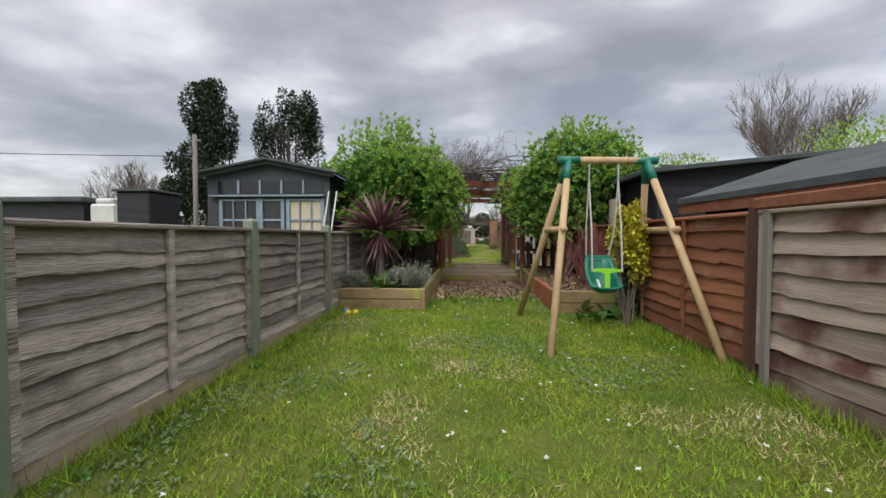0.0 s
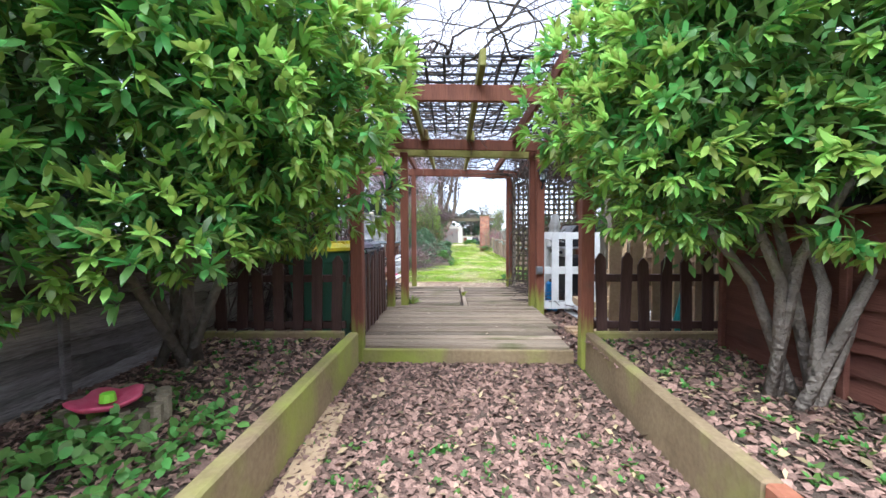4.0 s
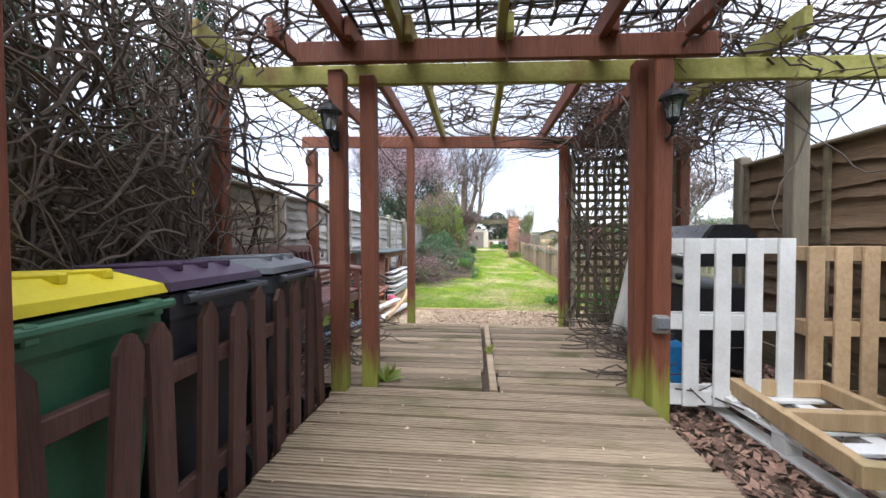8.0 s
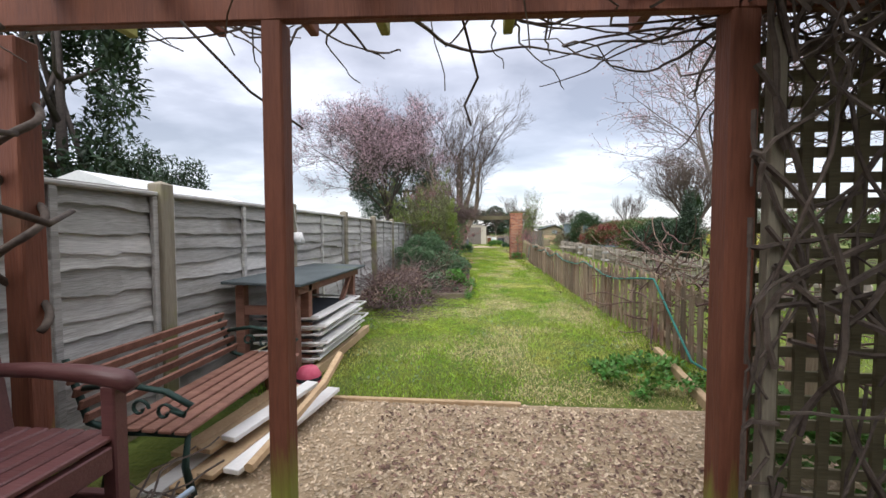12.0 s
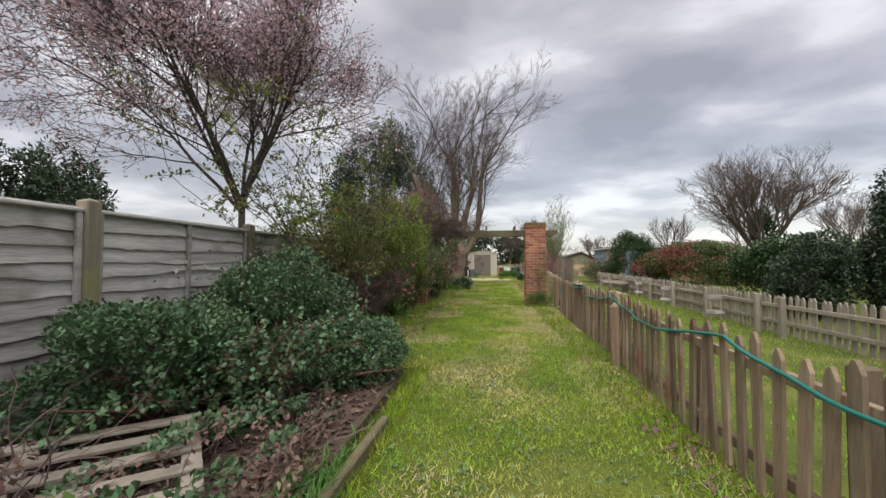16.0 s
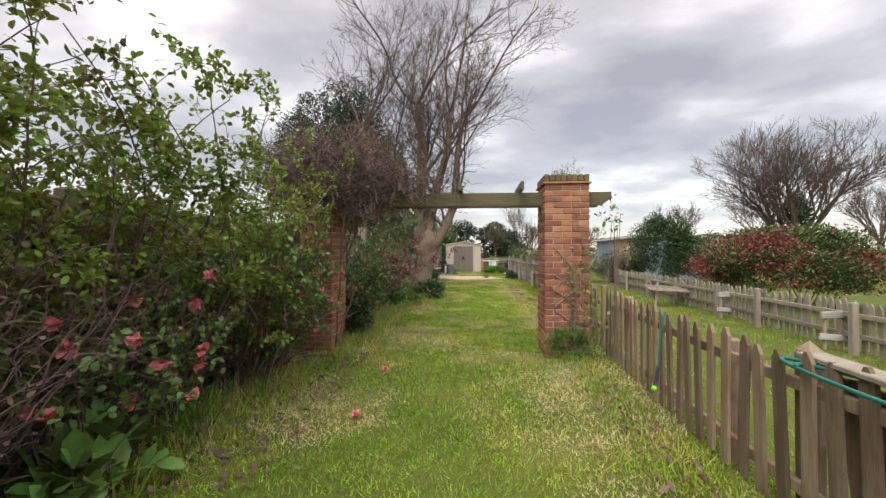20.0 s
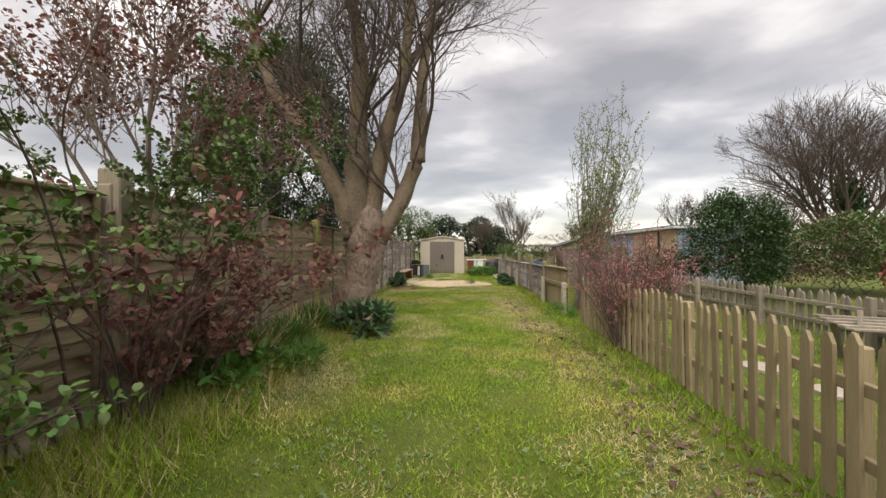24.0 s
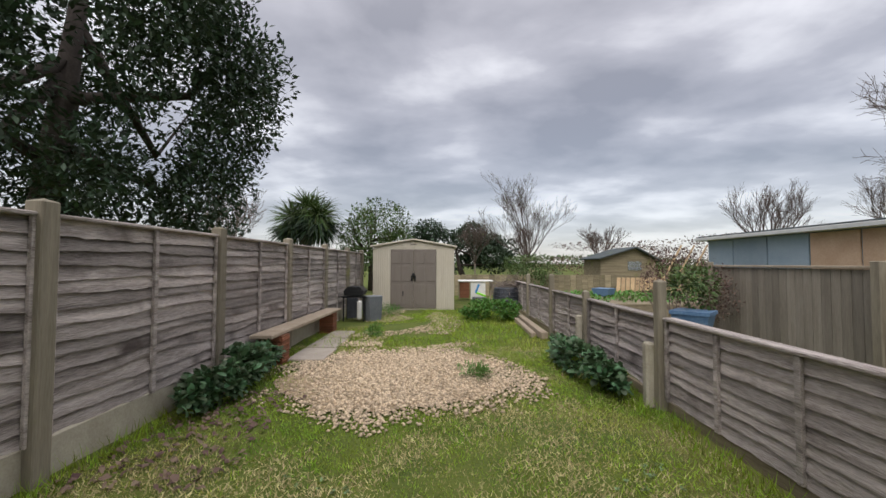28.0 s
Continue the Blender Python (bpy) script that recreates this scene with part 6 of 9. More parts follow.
for i in range(5):
    x = -6.83 + i * 0.6
    w = part("window", Geo().box(x + 0.03, x + 0.54, Y0 - 0.012, Y0 - 0.004, 2.18, 2.48), "dark_glass", t)
    part("frame", Geo().box(x - 0.03, x + 0.03, Y0 - 0.05, Y0 - 0.002, 2.15, 2.5, bev=0.006), "frame_blue" if i else "shed_blue", w)
part("shelf_board", Geo().box(-7.0, -3.84, Y0 - 0.16, Y0 - 0.003, 2.08, 2.12, bev=0.006), "frame_blue", t)
for (a, b, n, fill) in ((-6.72, -5.68, 3, "dark_glass"), (-5.6, -5.0, 1, "dark_glass"), (-4.85, -3.9, 3, "blind")):
    w = part("window", Geo().box(a + 0.05, b - 0.05, Y0 - 0.014, Y0 - 0.006, 1.2, 1.98), fill, t)
    for k in range(n + 1):
        x = a + (b - a) * k / n
        part("glazing_bar", Geo().box(x - (0.05 if k in (0, n) else 0.018), x + (0.05 if k in (0, n) else 0.018), Y0 - 0.06, Y0 - 0.002, 1.0, 2.03, bev=0.006), "frame_blue", w)
    for z in (1.50, 2.0):
        part("glazing_bar", Geo().box(a + 0.05, b - 0.05, Y0 - 0.055, Y0 - 0.016, z - 0.025, z + 0.025, bev=0.006), "frame_blue", w)
part("tarpaulin", Geo().beam((-3.78, 11.3, 2.74), (-3.22, 11.3, 2.46), 0.6, 0.015, 0), "tarp", t, "folded blue tarpaulin at the eave")
t.matrix_basis = Matrix(((0.644, 0, 0, -0.16), (0, 0.697, 0, 1.394), (0, 0, 0.697, 0.26), (0, 0, 0, 1))) @ Matrix.Translation((-5.35, 12.5, 0))
for i, x in enumerate((-2.64, -2.5)):
    solo("leaning_board", Geo().beam((x, 9.0, 0.9), (x + 0.1, 9.12, 1.80), 0.035, 0.015, 0.003), "white_paint", "white painted board leaning on the outbuilding", "board", "leaning boards")
# low sheds further along the fence
t = thing("low_shed", (-7.6, 9.5, 0), "low black shed with a flat felt roof", "shed")
part("body", Geo().box(-8.9, -6.95, 9.1, 10.6, 0, 1.62), "blackboard", t)
part("roof", Geo().box(-9.05, -6.88, 9.0, 10.7, 1.623, 1.72, bev=0.02), "felt", t)
t = thing("white_tank", (-6.6, 9.3, 0), "dirty white plastic water tank beside the sheds", "tank")
part("body", Geo().box(-6.86, -6.36, 9.1, 9.7, 0, 1.60, bev=0.04), "render_white", t)
part("lid", Geo().box(-6.80, -6.45, 9.15, 9.6, 1.603, 1.70, bev=0.03), "render_white", t)
t = thing("dark_box_shed", (-6.0, 9.4, 0), "black timber store over the fence", "shed")
part("body", Geo().box(-6.3, -5.7, 9.05, 9.8, 0, 1.80, bev=0.02), "blackboard", t)
part("roof", Geo().box(-6.34, -5.66, 9.0, 9.85, 1.803, 1.85, bev=0.01), "felt", t)
# sheds over the right fence
t = thing("felt_roof_shed", (3.0, 4.5, 0), "low shed with a sagging grey-green felt roof over the fence", "shed")
part("wall", Geo().box(2.45, 4.6, -1.5, 6.95, 0, 1.36), "blackboard", t)
part("roof", Geo().add([(2.22, -1.8, 1.40), (2.22, 7.1, 1.44), (3.5, 7.1, 1.87), (3.5, -1.8, 1.83), (2.22, -1.8, 1.34), (2.22, 7.1, 1.38), (3.5, 7.1, 1.81), (3.5, -1.8, 1.77)], [(0, 3, 2, 1), (4, 5, 6, 7), (0, 1, 5, 4), (1, 2, 6, 5), (2, 3, 7, 6), (3, 0, 4, 7)]), "felt", t)
part("roof", Geo().add([(3.5, -1.8, 1.83), (3.5, 7.1, 1.87), (4.9, 7.1, 1.40), (4.9, -1.8, 1.36), (3.5, -1.8, 1.77), (3.5, 7.1, 1.81), (4.9, 7.1, 1.34), (4.9, -1.8, 1.30)], [(0, 3, 2, 1), (4, 5, 6, 7), (0, 1, 5, 4), (1, 2, 6, 5), (2, 3, 7, 6), (3, 0, 4, 7)]), "felt", t)
part("fascia", Geo().beam((2.25, -1.8, 1.30), (2.25, 7.1, 1.33), 0.025, 0.12, 0.004), "fence_red", t, "dark red fascia board")
part("gable", Geo().prism([(2.4, 1.3), (4.7, 1.3), (3.5, 1.79)], 6.9, 6.96), "blackboard", t)
t = thing("black_shed", (3.6, 9.5, 0), "black weatherboarded shed with a mono-pitch roof", "shed")
for i in range(14):
    z = i * 0.145
    part("weatherboard", Geo().box(2.62, 5.2, 8.26 - 0.0, 8.3, z, z + 0.16, Matrix.Translation((0, 0, 0)), 0.004), "blackboard", t)
for i in range(13):
    z = i * 0.145
    part("weatherboard", Geo().box(2.56, 2.6, 8.3, 11.0, z, z + 0.16, None, 0.004), "blackboard", t)
part("body", Geo().box(2.62, 5.2, 8.31, 11.0, 0, 1.9), "blackboard", t)
part("roof", Geo().beam((2.3, 9.6, 1.93), (5.4, 9.6, 2.22), 3.1, 0.07, 0.01), "felt", t)
part("corner_board", Geo().box(2.54, 2.64, 8.22, 8.3, 0, 1.9, bev=0.006), "blackboard", t)

# cordyline
rng = np.random.default_rng(101)
t = thing("cordyline", (-1.55, 8.6, 0.24), "purple cordyline with strap leaves and a drooping skirt", "plant")
part("stem", Geo().tube([(-1.55, 8.6, 0.2), (-1.53, 8.6, 0.7), (-1.54, 8.6, 1.10)], [0.05, 0.045, 0.04], 8), "bark", t)
n = 190
D = unit(np.stack([rng.normal(size=n), rng.normal(size=n), np.abs(rng.normal(size=n)) * 0.75 + 0.05], 1))
part("leaf_fan", leaves("leaf_fan", np.array([-1.54, 8.6, 1.11]) + D * 0.03, D, 0.60, 0.044, "cord", fold=0.5, rng=rng, droop=0.05), None, t)
n = 60
D = unit(np.stack([rng.normal(size=n), rng.normal(size=n), -np.abs(rng.normal(size=n)) * 0.9 - 0.9], 1))
part("hanging_leaves", leaves("hanging_leaves", np.array([-1.54, 8.6, 1.09]) + D * 0.03, D, 0.52, 0.034, "cord", fold=0.3, rng=rng, droop=-0.08), None, t, "drooping paler leaves")


def spiky(name, c, h, n, material, label, seed, width=0.012, spread=0.7, category="plant", group="", flower=None):
    rng = np.random.default_rng(seed)
    t = thing(name, (c[0], c[1], c[2]), label, category, group)
    k = max(6, n // 9)
    base = np.array(c) + rng.normal(size=(n, 3)) * np.array([0.06, 0.06, 0]) * (h / 0.4)
    D = unit(np.stack([rng.normal(size=n) * spread, rng.normal(size=n) * spread, np.ones(n)], 1))
    part("leaves", leaves("leaves", base, D, h, width, material, rng=rng, droop=0.1), None, t)
    if flower:
        P = base[:k] + D[:k] * h * 1.0
        part("flowers", rosettes("flowers", P, D[:k], 6, 0.03, 0.02, flower, rng, 1.1), None, t)
    return t


def silvery(c, r, seed):
    rng = np.random.default_rng(seed)
    t = thing("lavender", (c[0], c[1], 0.24), "silver-grey lavender bush at the bed's corner", "plant", "lavender bushes")
    n = 120
    D = unit(np.stack([rng.normal(size=n) * .7, rng.normal(size=n) * .7, np.ones(n)], 1))
    P = np.array(c)[None, :] + D * rng.uniform(0.05, r, (n, 1))
    part("foliage", rosettes("foliage", np.repeat(P, 8, 0) + rng.normal(size=(n * 8, 3)) * 0.03, np.repeat(D, 8, 0), 7, 0.035, 0.006, "lav", rng, 0.7), None, t)
    g = Geo()
    for d in D[::4]:
        g.tube([Vector(c), Vector(np.array(c) + d * r * 1.2)], 0.003, 3, False)
    part("stalk_growth", g, "twig", t)


silvery((-0.95, 8.12, 0.27), 0.36, 111)
silvery((-1.85, 8.15, 0.25), 0.24, 112)
silvery((-1.25, 8.35, 0.25), 0.26, 113)
t = thing("broad_leaf_plant", (-1.42, 8.08, 0.24), "low plant with broad bright green leaves", "plant")
rng = np.random.default_rng(114)
D = unit(np.stack([rng.normal(size=26), rng.normal(size=26), np.abs(rng.normal(size=26)) * .5 + .3], 1))
part("leaves", leaves("leaves", np.tile(np.array([[-1.42, 8.08, 0.25]]), (26, 1)), D, 0.27, 0.09, "weed", rng=rng, droop=0.12), None, t)
spiky("daffodil", (-1.32, 8.95, 0.25), 0.30, 60, "weed", "clump of daffodil leaves with yellow flowers", 115, 0.014, 0.25, "flower", "daffodils", "yellow_petal")
spiky("grassy_clump", (-1.6, 9.2, 0.25), 0.22, 60, "weed", "clump of green leaves in the bed", 116, 0.02, 0.8)
# tall leafy stem, stump with a flower dish, garden ornament
t = thing("leafy_stem", (-1.47, 9.35, 0.24), "tall single stem with small grey-green leaves", "plant")
part("stem", Geo().tube(wander(np.random.default_rng(3), (-1.47, 9.35, 0.22), (0, 0, 1), 0.72, 0.08, 0.06), 0.008, 5), "weed", t)
rng = np.random.default_rng(117)
P, D = lumpy(rng, 190, (-1.47, 9.35, 0.86), (0.10, 0.10, 0.17), 6, 0.5, 0.3)
part("leaves", leaves("leaves", P, D, 0.045, 0.02, "weed", rng=rng), None, t)
t = thing("log_stump", (-1.45, 9.85, 0.24), "small log-edged stump with cut top", "stump")
for i in range(16):
    a = 6.28 * i / 16
    part("log", Geo().tube([(-1.45 + math.cos(a) * 0.17, 9.85 + math.sin(a) * 0.17, 0.22), (-1.45 + math.cos(a) * 0.17, 9.85 + math.sin(a) * 0.17, 0.34 + 0.012 * (i % 3))], 0.032, 8), "fence_brown", t)
part("fill", Geo().lathe([(0.16, 0.22), (0.16, 0.33)], 16, (-1.45, 9.85, 0)), "soil", t)


def dish(c, r, label):
    t = thing("flower_dish", c, label, "ornament", "flower dishes")
    g = Geo()
    n, pr = 30, [(0.15, 0.0), (0.5, 0.006), (0.85, 0.02), (1.0, 0.04), (0.95, 0.045), (0.6, 0.022), (0.1, 0.014)]
    vs, fs = [], []
    for q, z in pr:
        for k in range(n):
            a = 6.28318 * k / n
            rr = r * q * (1 + 0.10 * math.cos(5 * a) * q)
            vs.append((c[0] + rr * math.cos(a), c[1] + rr * math.sin(a), c[2] + z + 0.008 * math.cos(5 * a) * q * q))
    for i in range(len(pr) - 1):
        for k in range(n):
            fs.append((i * n + k, i * n + (k + 1) % n, (i + 1) * n + (k + 1) % n, (i + 1) * n + k))
    fs += [tuple(reversed(range(n))), tuple((len(pr) - 1) * n + k for k in range(n))]
    part("petal_bowl", g.add(vs, fs), "pink", t, "bright coral-pink petal-shaped bowl", True)
    part("centre", Geo().lathe([(0.03, 0.025), (0.025, 0.06), (0.005, 0.065)], 10, c), "lime_plastic", t)
    part("stake", Geo().tube([(c[0], c[1], 0.2), (c[0], c[1], c[2] + 0.01)], 0.008, 6), "iron", t)


dish((-1.40, 9.75, 0.37), 0.125, "pink flower-shaped bird dish on a stake")
t = thing("garden_ornament", (-1.13, 8.96, 0.24), "small painted ornament in red, teal and grey", "ornament")
part("body", Geo().lathe([(0.06, 0.0), (0.075, 0.03), (0.07, 0.08), (0.03, 0.105)], 14, (-1.13, 8.96, 0.24)), "teal_box", t, smooth=True)
part("shell", Geo().lathe([(0.078, 0.075), (0.075, 0.11), (0.052, 0.14), (0.008, 0.155)], 14, (-1.12, 8.97, 0.24)), "pink", t, "red domed top", True)
part("foot", Geo().lathe([(0.045, 0.0), (0.045, 0.03), (0.015, 0.045)], 12, (-1.03, 8.90, 0.24)), "cloth_white", t)

# twiggy red shrub, golden shrub and ivy in the right bed
t = thing("red_twig_shrub", (1.62, 8.5, 0.24), "leafless shrub of many thin red-brown twigs", "shrub")
rng = np.random.default_rng(121)
g, tips = Geo(), []
for i in range(44):
    d = Vector((rng.normal() * .42 - 0.05, rng.normal() * .42, 1))
    grow(g, (1.7 + rng.normal() * .12, 8.5 + rng.normal() * .2, 0.22), d, rng.uniform(.6, 1.0), 0.007, 1, rng, tips, (4,), 0.5, 0.45, 0.1, 0.07, 0.0025, 5, 4)
part("twig_growth", g, "red_twig", t)
leafy_shrub("golden_shrub", (1.66, 7.12, 0.92), (0.2, 0.3, 0.52), 3200, 0.055, 0.032, "yellowleaf", "golden-yellow variegated shrub against the ivy fence", "shrub", 122, 18, 0.4, 10, "twig", False, z0=0.0)
t = thing("ivy", (1.9, 7.4, 0), "dark ivy climbing the fence", "ivy")
rng = np.random.default_rng(123)
n = 1500
P = np.stack([1.86 + rng.normal(size=n) * 0.05, 7.45 + rng.normal(size=n) * 0.16, rng.uniform(0, 1.2, n)], 1)
part("leaves", leaves("leaves", P, unit(np.stack([-np.ones(n), rng.normal(size=n) * .6, rng.normal(size=n) * .6 - .3], 1)), 0.055, 0.05, "ivy", rng=rng), None, t)
t = thing("old_fence_post", (1.93, 8.05, 0), "leaning grey post rising over the red fence", "post")
part("post", Geo().beam((1.95, 8.25, 0), (1.92, 8.2, 1.55), 0.1, 0.1, 0.01), "post", t)
for i, (x, y, mt) in enumerate(((-1.78, 7.55, "water_blue"), (-1.72, 7.42, "yellow_petal"), (-1.80, 7.62, "pink"), (-1.63, 7.46, "yellow_petal"))):
    g = Geo().lathe([(0.005, 0.0), (0.03, 0.012), (0.038, 0.035), (0.03, 0.058), (0.005, 0.07)], 12, (x, y, 0.0))
    solo("toy_ball", g, mt, "small coloured plastic toy ball on the grass", "toy", "toy balls", smooth=True)

# ---- under the pergola ----
# dark picket fences at the end of the beds and before the bins
picket_fence([(-1.97, 11.40), (-0.86, 11.40)], 0.78, 0.085, 0.158, "dark_picket", "dark brown picket fence with rounded points behind the bed", rails=(0.25, 0.75), posts=0, seed=6, z=0.05, base=0.08, railside=1, lean=3)
picket_fence([(1.18, 11.40), (2.55, 11.40)], 0.78, 0.085, 0.158, "dark_picket", "dark brown picket fence behind the raised bed", rails=(0.25, 0.75), posts=0, seed=7, z=0.05, base=0.08, railside=1, lean=2)
picket_fence([(-0.80, 11.5), (-0.82, 13.2)], 0.80, 0.082, 0.155, "dark_picket", "dark brown picket fence screening the wheelie bins", rails=(0.25, 0.75), posts=0, seed=8, z=0.06, base=0.03, railside=1, lean=5)


def wheelie_bin(x, y, yaw, body, lid, label):
    """A two-wheeled bin, its lid's hinge at the back (+y before turning)."""
    t = thing("wheelie_bin", (0, 0, 0), label, "bin", "wheelie bins")
    b = [(-0.24, -0.22), (0.24, -0.22), (0.24, 0.24), (-0.24, 0.24)]
    tp = [(-0.285, -0.32), (0.285, -0.32), (0.285, 0.34), (-0.285, 0.34)]
    g = Geo()
    vs = [(a, c, 0.06) for a, c in b] + [(a * 0.97, c * 0.97, 0.88) for a, c in tp] + [(a, c, 0.90) for a, c in tp] + [(a, c, 0.985) for a, c in tp] + [(a * 0.92, c * 0.92, 0.985) for a, c in tp] + [(a * 0.92, c * 0.92, 0.5) for a, c in b]
    fs = [(3, 2, 1, 0), (20, 21, 22, 23)]
    for k in range(5):
        fs += [(k * 4 + i, k * 4 + (i + 1) % 4, k * 4 + 4 + (i + 1) % 4, k * 4 + 4 + i) for i in range(4)]
    part("body", g.add(vs, fs), body, t)
    lidp = part("lid", Geo().add(
        [(-0.30, -0.35, 0.99), (0.30, -0.35, 0.99), (0.30, 0.36, 1.0), (-0.30, 0.36, 1.0), (-0.29, -0.34, 1.02), (0.29, -0.34, 1.02), (0.29, 0.35, 1.03), (-0.29, 0.35, 1.03),
         (-0.22, -0.25, 1.055), (0.22, -0.25, 1.055), (0.22, 0.22, 1.075), (-0.22, 0.22, 1.075)],
        [(0, 3, 2, 1), (0, 1, 5, 4), (1, 2, 6, 5), (2, 3, 7, 6), (3, 0, 4, 7), (4, 5, 9, 8), (5, 6, 10, 9), (6, 7, 11, 10), (7, 4, 8, 11), (8, 9, 10, 11)]), lid, t)
    for xx in (-0.15, 0.0, 0.15):
        part("lid_rib", Geo().box(xx - 0.018, xx + 0.018, -0.22, 0.30, 1.05, 1.082, Matrix.Rotation(radians(1.5), 4, "X"), 0.006), lid, lidp)
    part("lid_grip", Geo().tube([(-0.2, -0.365, 1.0), (0.2, -0.365, 1.0)], 0.014, 8), lid, lidp)
    part("handle", Geo().tube([(-0.27, 0.40, 0.97), (0.27, 0.40, 0.97)], 0.016, 8), body, t)
    for xx in (-0.2, 0.2):
        part("handle_bracket", Geo().box(xx - 0.02, xx + 0.02, 0.33, 0.41, 0.94, 0.99, bev=0.006), body, t)
    for xx in (-0.27, 0.27):
        w = part("wheel", Geo().lathe([(0.1, -0.025), (0.1, 0.025)], 18, (0, 0, 0), Matrix.Translation((xx, 0.22, 0.1)) @ Matrix.Rotation(radians(90), 4, "Y")), "bin_black", t)
        part("hub", Geo().lathe([(0.05, -0.03), (0.05, 0.03)], 12, (0, 0, 0), Matrix.Translation((xx, 0.22, 0.1)) @ Matrix.Rotation(radians(90), 4, "Y")), "bin_grey", w)
    t.matrix_basis = pose(x, y, 0.012, 0, 0, yaw) @ Matrix.Diagonal((0.85, 0.80, 0.93, 1.0))
    return t


wheelie_bin(-1.13, 11.74, -88, "bin_green", "bin_yellow", "green wheelie bin with a bright yellow lid")
wheelie_bin(-1.13, 12.27, -91, "bin_black", "bin_purple", "dark wheelie bin with a dark purple lid")
wheelie_bin(-1.14, 12.86, -87, "bin_black", "bin_grey", "black wheelie bin with a grey lid")


def lantern(x, y, label):
    """A wall lantern on a bracket at the post's near face."""
    t = thing("wall_lantern", (x, y, 1.8), label, "lamp", "pergola lanterns")
    part("wall_plate", Geo().box(x - 0.03, x + 0.03, y + 0.052, y + 0.075, 1.66, 1.82, bev=0.008), "black_metal", t)
    part("bracket", Geo().tube([(x, y + 0.05, 1.70), (x, y + 0.02, 1.66), (x, y - 0.04, 1.68), (x, y - 0.06, 1.74)], 0.012, 8), "black_metal", t)
    c = (x, y - 0.06, 0)
    part("base_cup", Geo().lathe([(0.015, 1.74), (0.045, 1.77), (0.05, 1.79)], 6, c), "black_metal", t)
    part("glass_body", Geo().lathe([(0.045, 1.79), (0.07, 1.92)], 6, c), "glass", t, "clear bevelled glass")
    for k in range(6):
        a = 6.28318 * k / 6
        part("glazing_rib", Geo().tube([(c[0] + math.cos(a) * .046, c[1] + math.sin(a) * .046, 1.79), (c[0] + math.cos(a) * .072, c[1] + math.sin(a) * .072, 1.92)], 0.005, 4), "black_metal", t)
    part("roof", Geo().lathe([(0.095, 1.92), (0.09, 1.935), (0.05, 1.975), (0.02, 1.985), (0.015, 2.01), (0.003, 2.03)], 12, c), "black_metal", t)
    part("bulb", Geo().lathe([(0.012, 1.79), (0.022, 1.83), (0.015, 1.87), (0.003, 1.88)], 10, c), "cloth_white", t)
    t.matrix_basis = Matrix.Translation((x, y + 0.03, 1.76)) @ Matrix.Scale(0.8, 4)


lantern(-0.76, 13.17, "black coach lantern on the pergola post")
lantern(1.17, 13.11, "black coach lantern on the pergola post")
t = thing("junction_box", (1.14, 13.10, 0.62), "small grey outdoor socket box on the post", "socket")
part("box", Geo().box(1.10, 1.18, 13.115, 13.168, 0.57, 0.67, bev=0.008), "pole", t)
part("cover", Geo().box(1.105, 1.175, 13.10, 13.113, 0.60, 0.665, bev=0.005), "bin_grey", t)


def pallet(m, material, label, L=1.0, W=0.8, boards=5, block="pallet", slats=None):
    """A pallet lying in x and y: top boards along x, bearers and blocks below."""
    t = thing("pallet", (0, 0, 0), label, "pallet", "pallets")
    rng = random.Random(int(L * 100) + boards)
    for i in range(boards):
        y = (W - 0.09) * i / (boards - 1)
        part("slat", Geo().box(0, L, y, y + 0.09, 0.118, 0.138, bev=0.003), material, t)
    for x in (0, L / 2 - 0.045, L - 0.09):
        part("bearer", Geo().box(x, x + 0.09, 0, W, 0.098, 0.117, bev=0.003), material, t)
        for y in (0.0, W / 2 - 0.045, W - 0.09):
            part("block", Geo().box(x + 0.002, x + 0.088, y + 0.002, y + 0.088, 0.02, 0.097, bev=0.003), material, t)
        part("skid", Geo().box(x, x + 0.09, 0, W, 0.0, 0.019, bev=0.003), material, t)
    t.matrix_basis = m
    return t


# upright white pallet, upright raw pallet behind, and the pile before them
pallet(Matrix.Translation((1.95, 13.42, 0.10)) @ Matrix.Rotation(radians(-90), 4, "Y") @ Matrix.Rotation(radians(90), 4, "X") @ Matrix.Rotation(radians(0), 4, "Z"), "white_paint", "white painted pallet standing on end", L=1.0, W=0.79, boards=5)
pallet(Matrix.Translation((2.95, 13.52, 0.05)) @ Matrix.Rotation(radians(-90), 4, "Y") @ Matrix.Rotation(radians(90), 4, "X"), "pallet", "bare timber pallet standing on end by the fence", L=1.0, W=0.85, boards=6)
pallet(pose(1.62, 12.3, 0.03, 0, 0, 3), "white_paint", "white painted pallet lying on bark chips", L=0.8, W=1.2, boards=7)
t = thing("lumber_rack", (1.7, 12.3, 0.17), "bare pale timber frame lying on the white pallet", "timber")
for a, b in (((1.55, 12.42, 0.225), (1.65, 13.33, 0.215)), ((2.05, 12.35, 0.235), (2.12, 13.30, 0.22)), ((1.52, 12.42, 0.225), (2.08, 12.36, 0.235)), ((1.62, 13.32, 0.215), (2.15, 13.30, 0.22)), ((1.58, 12.9, 0.215), (2.10, 12.88, 0.22))):
    part("rail", Geo().beam(a, b, 0.05, 0.09, 0.004), "pale_wood", t)
pallet(pose(1.32, 11.55, -0.06, 0, 0, 4), "pallet", "pallet half sunk in bark chips", L=0.8, W=0.9, boards=6)
t = thing("upright_boards", (2.0, 11.75, 0), "bare timber boards standing behind the picket fence", "boards")
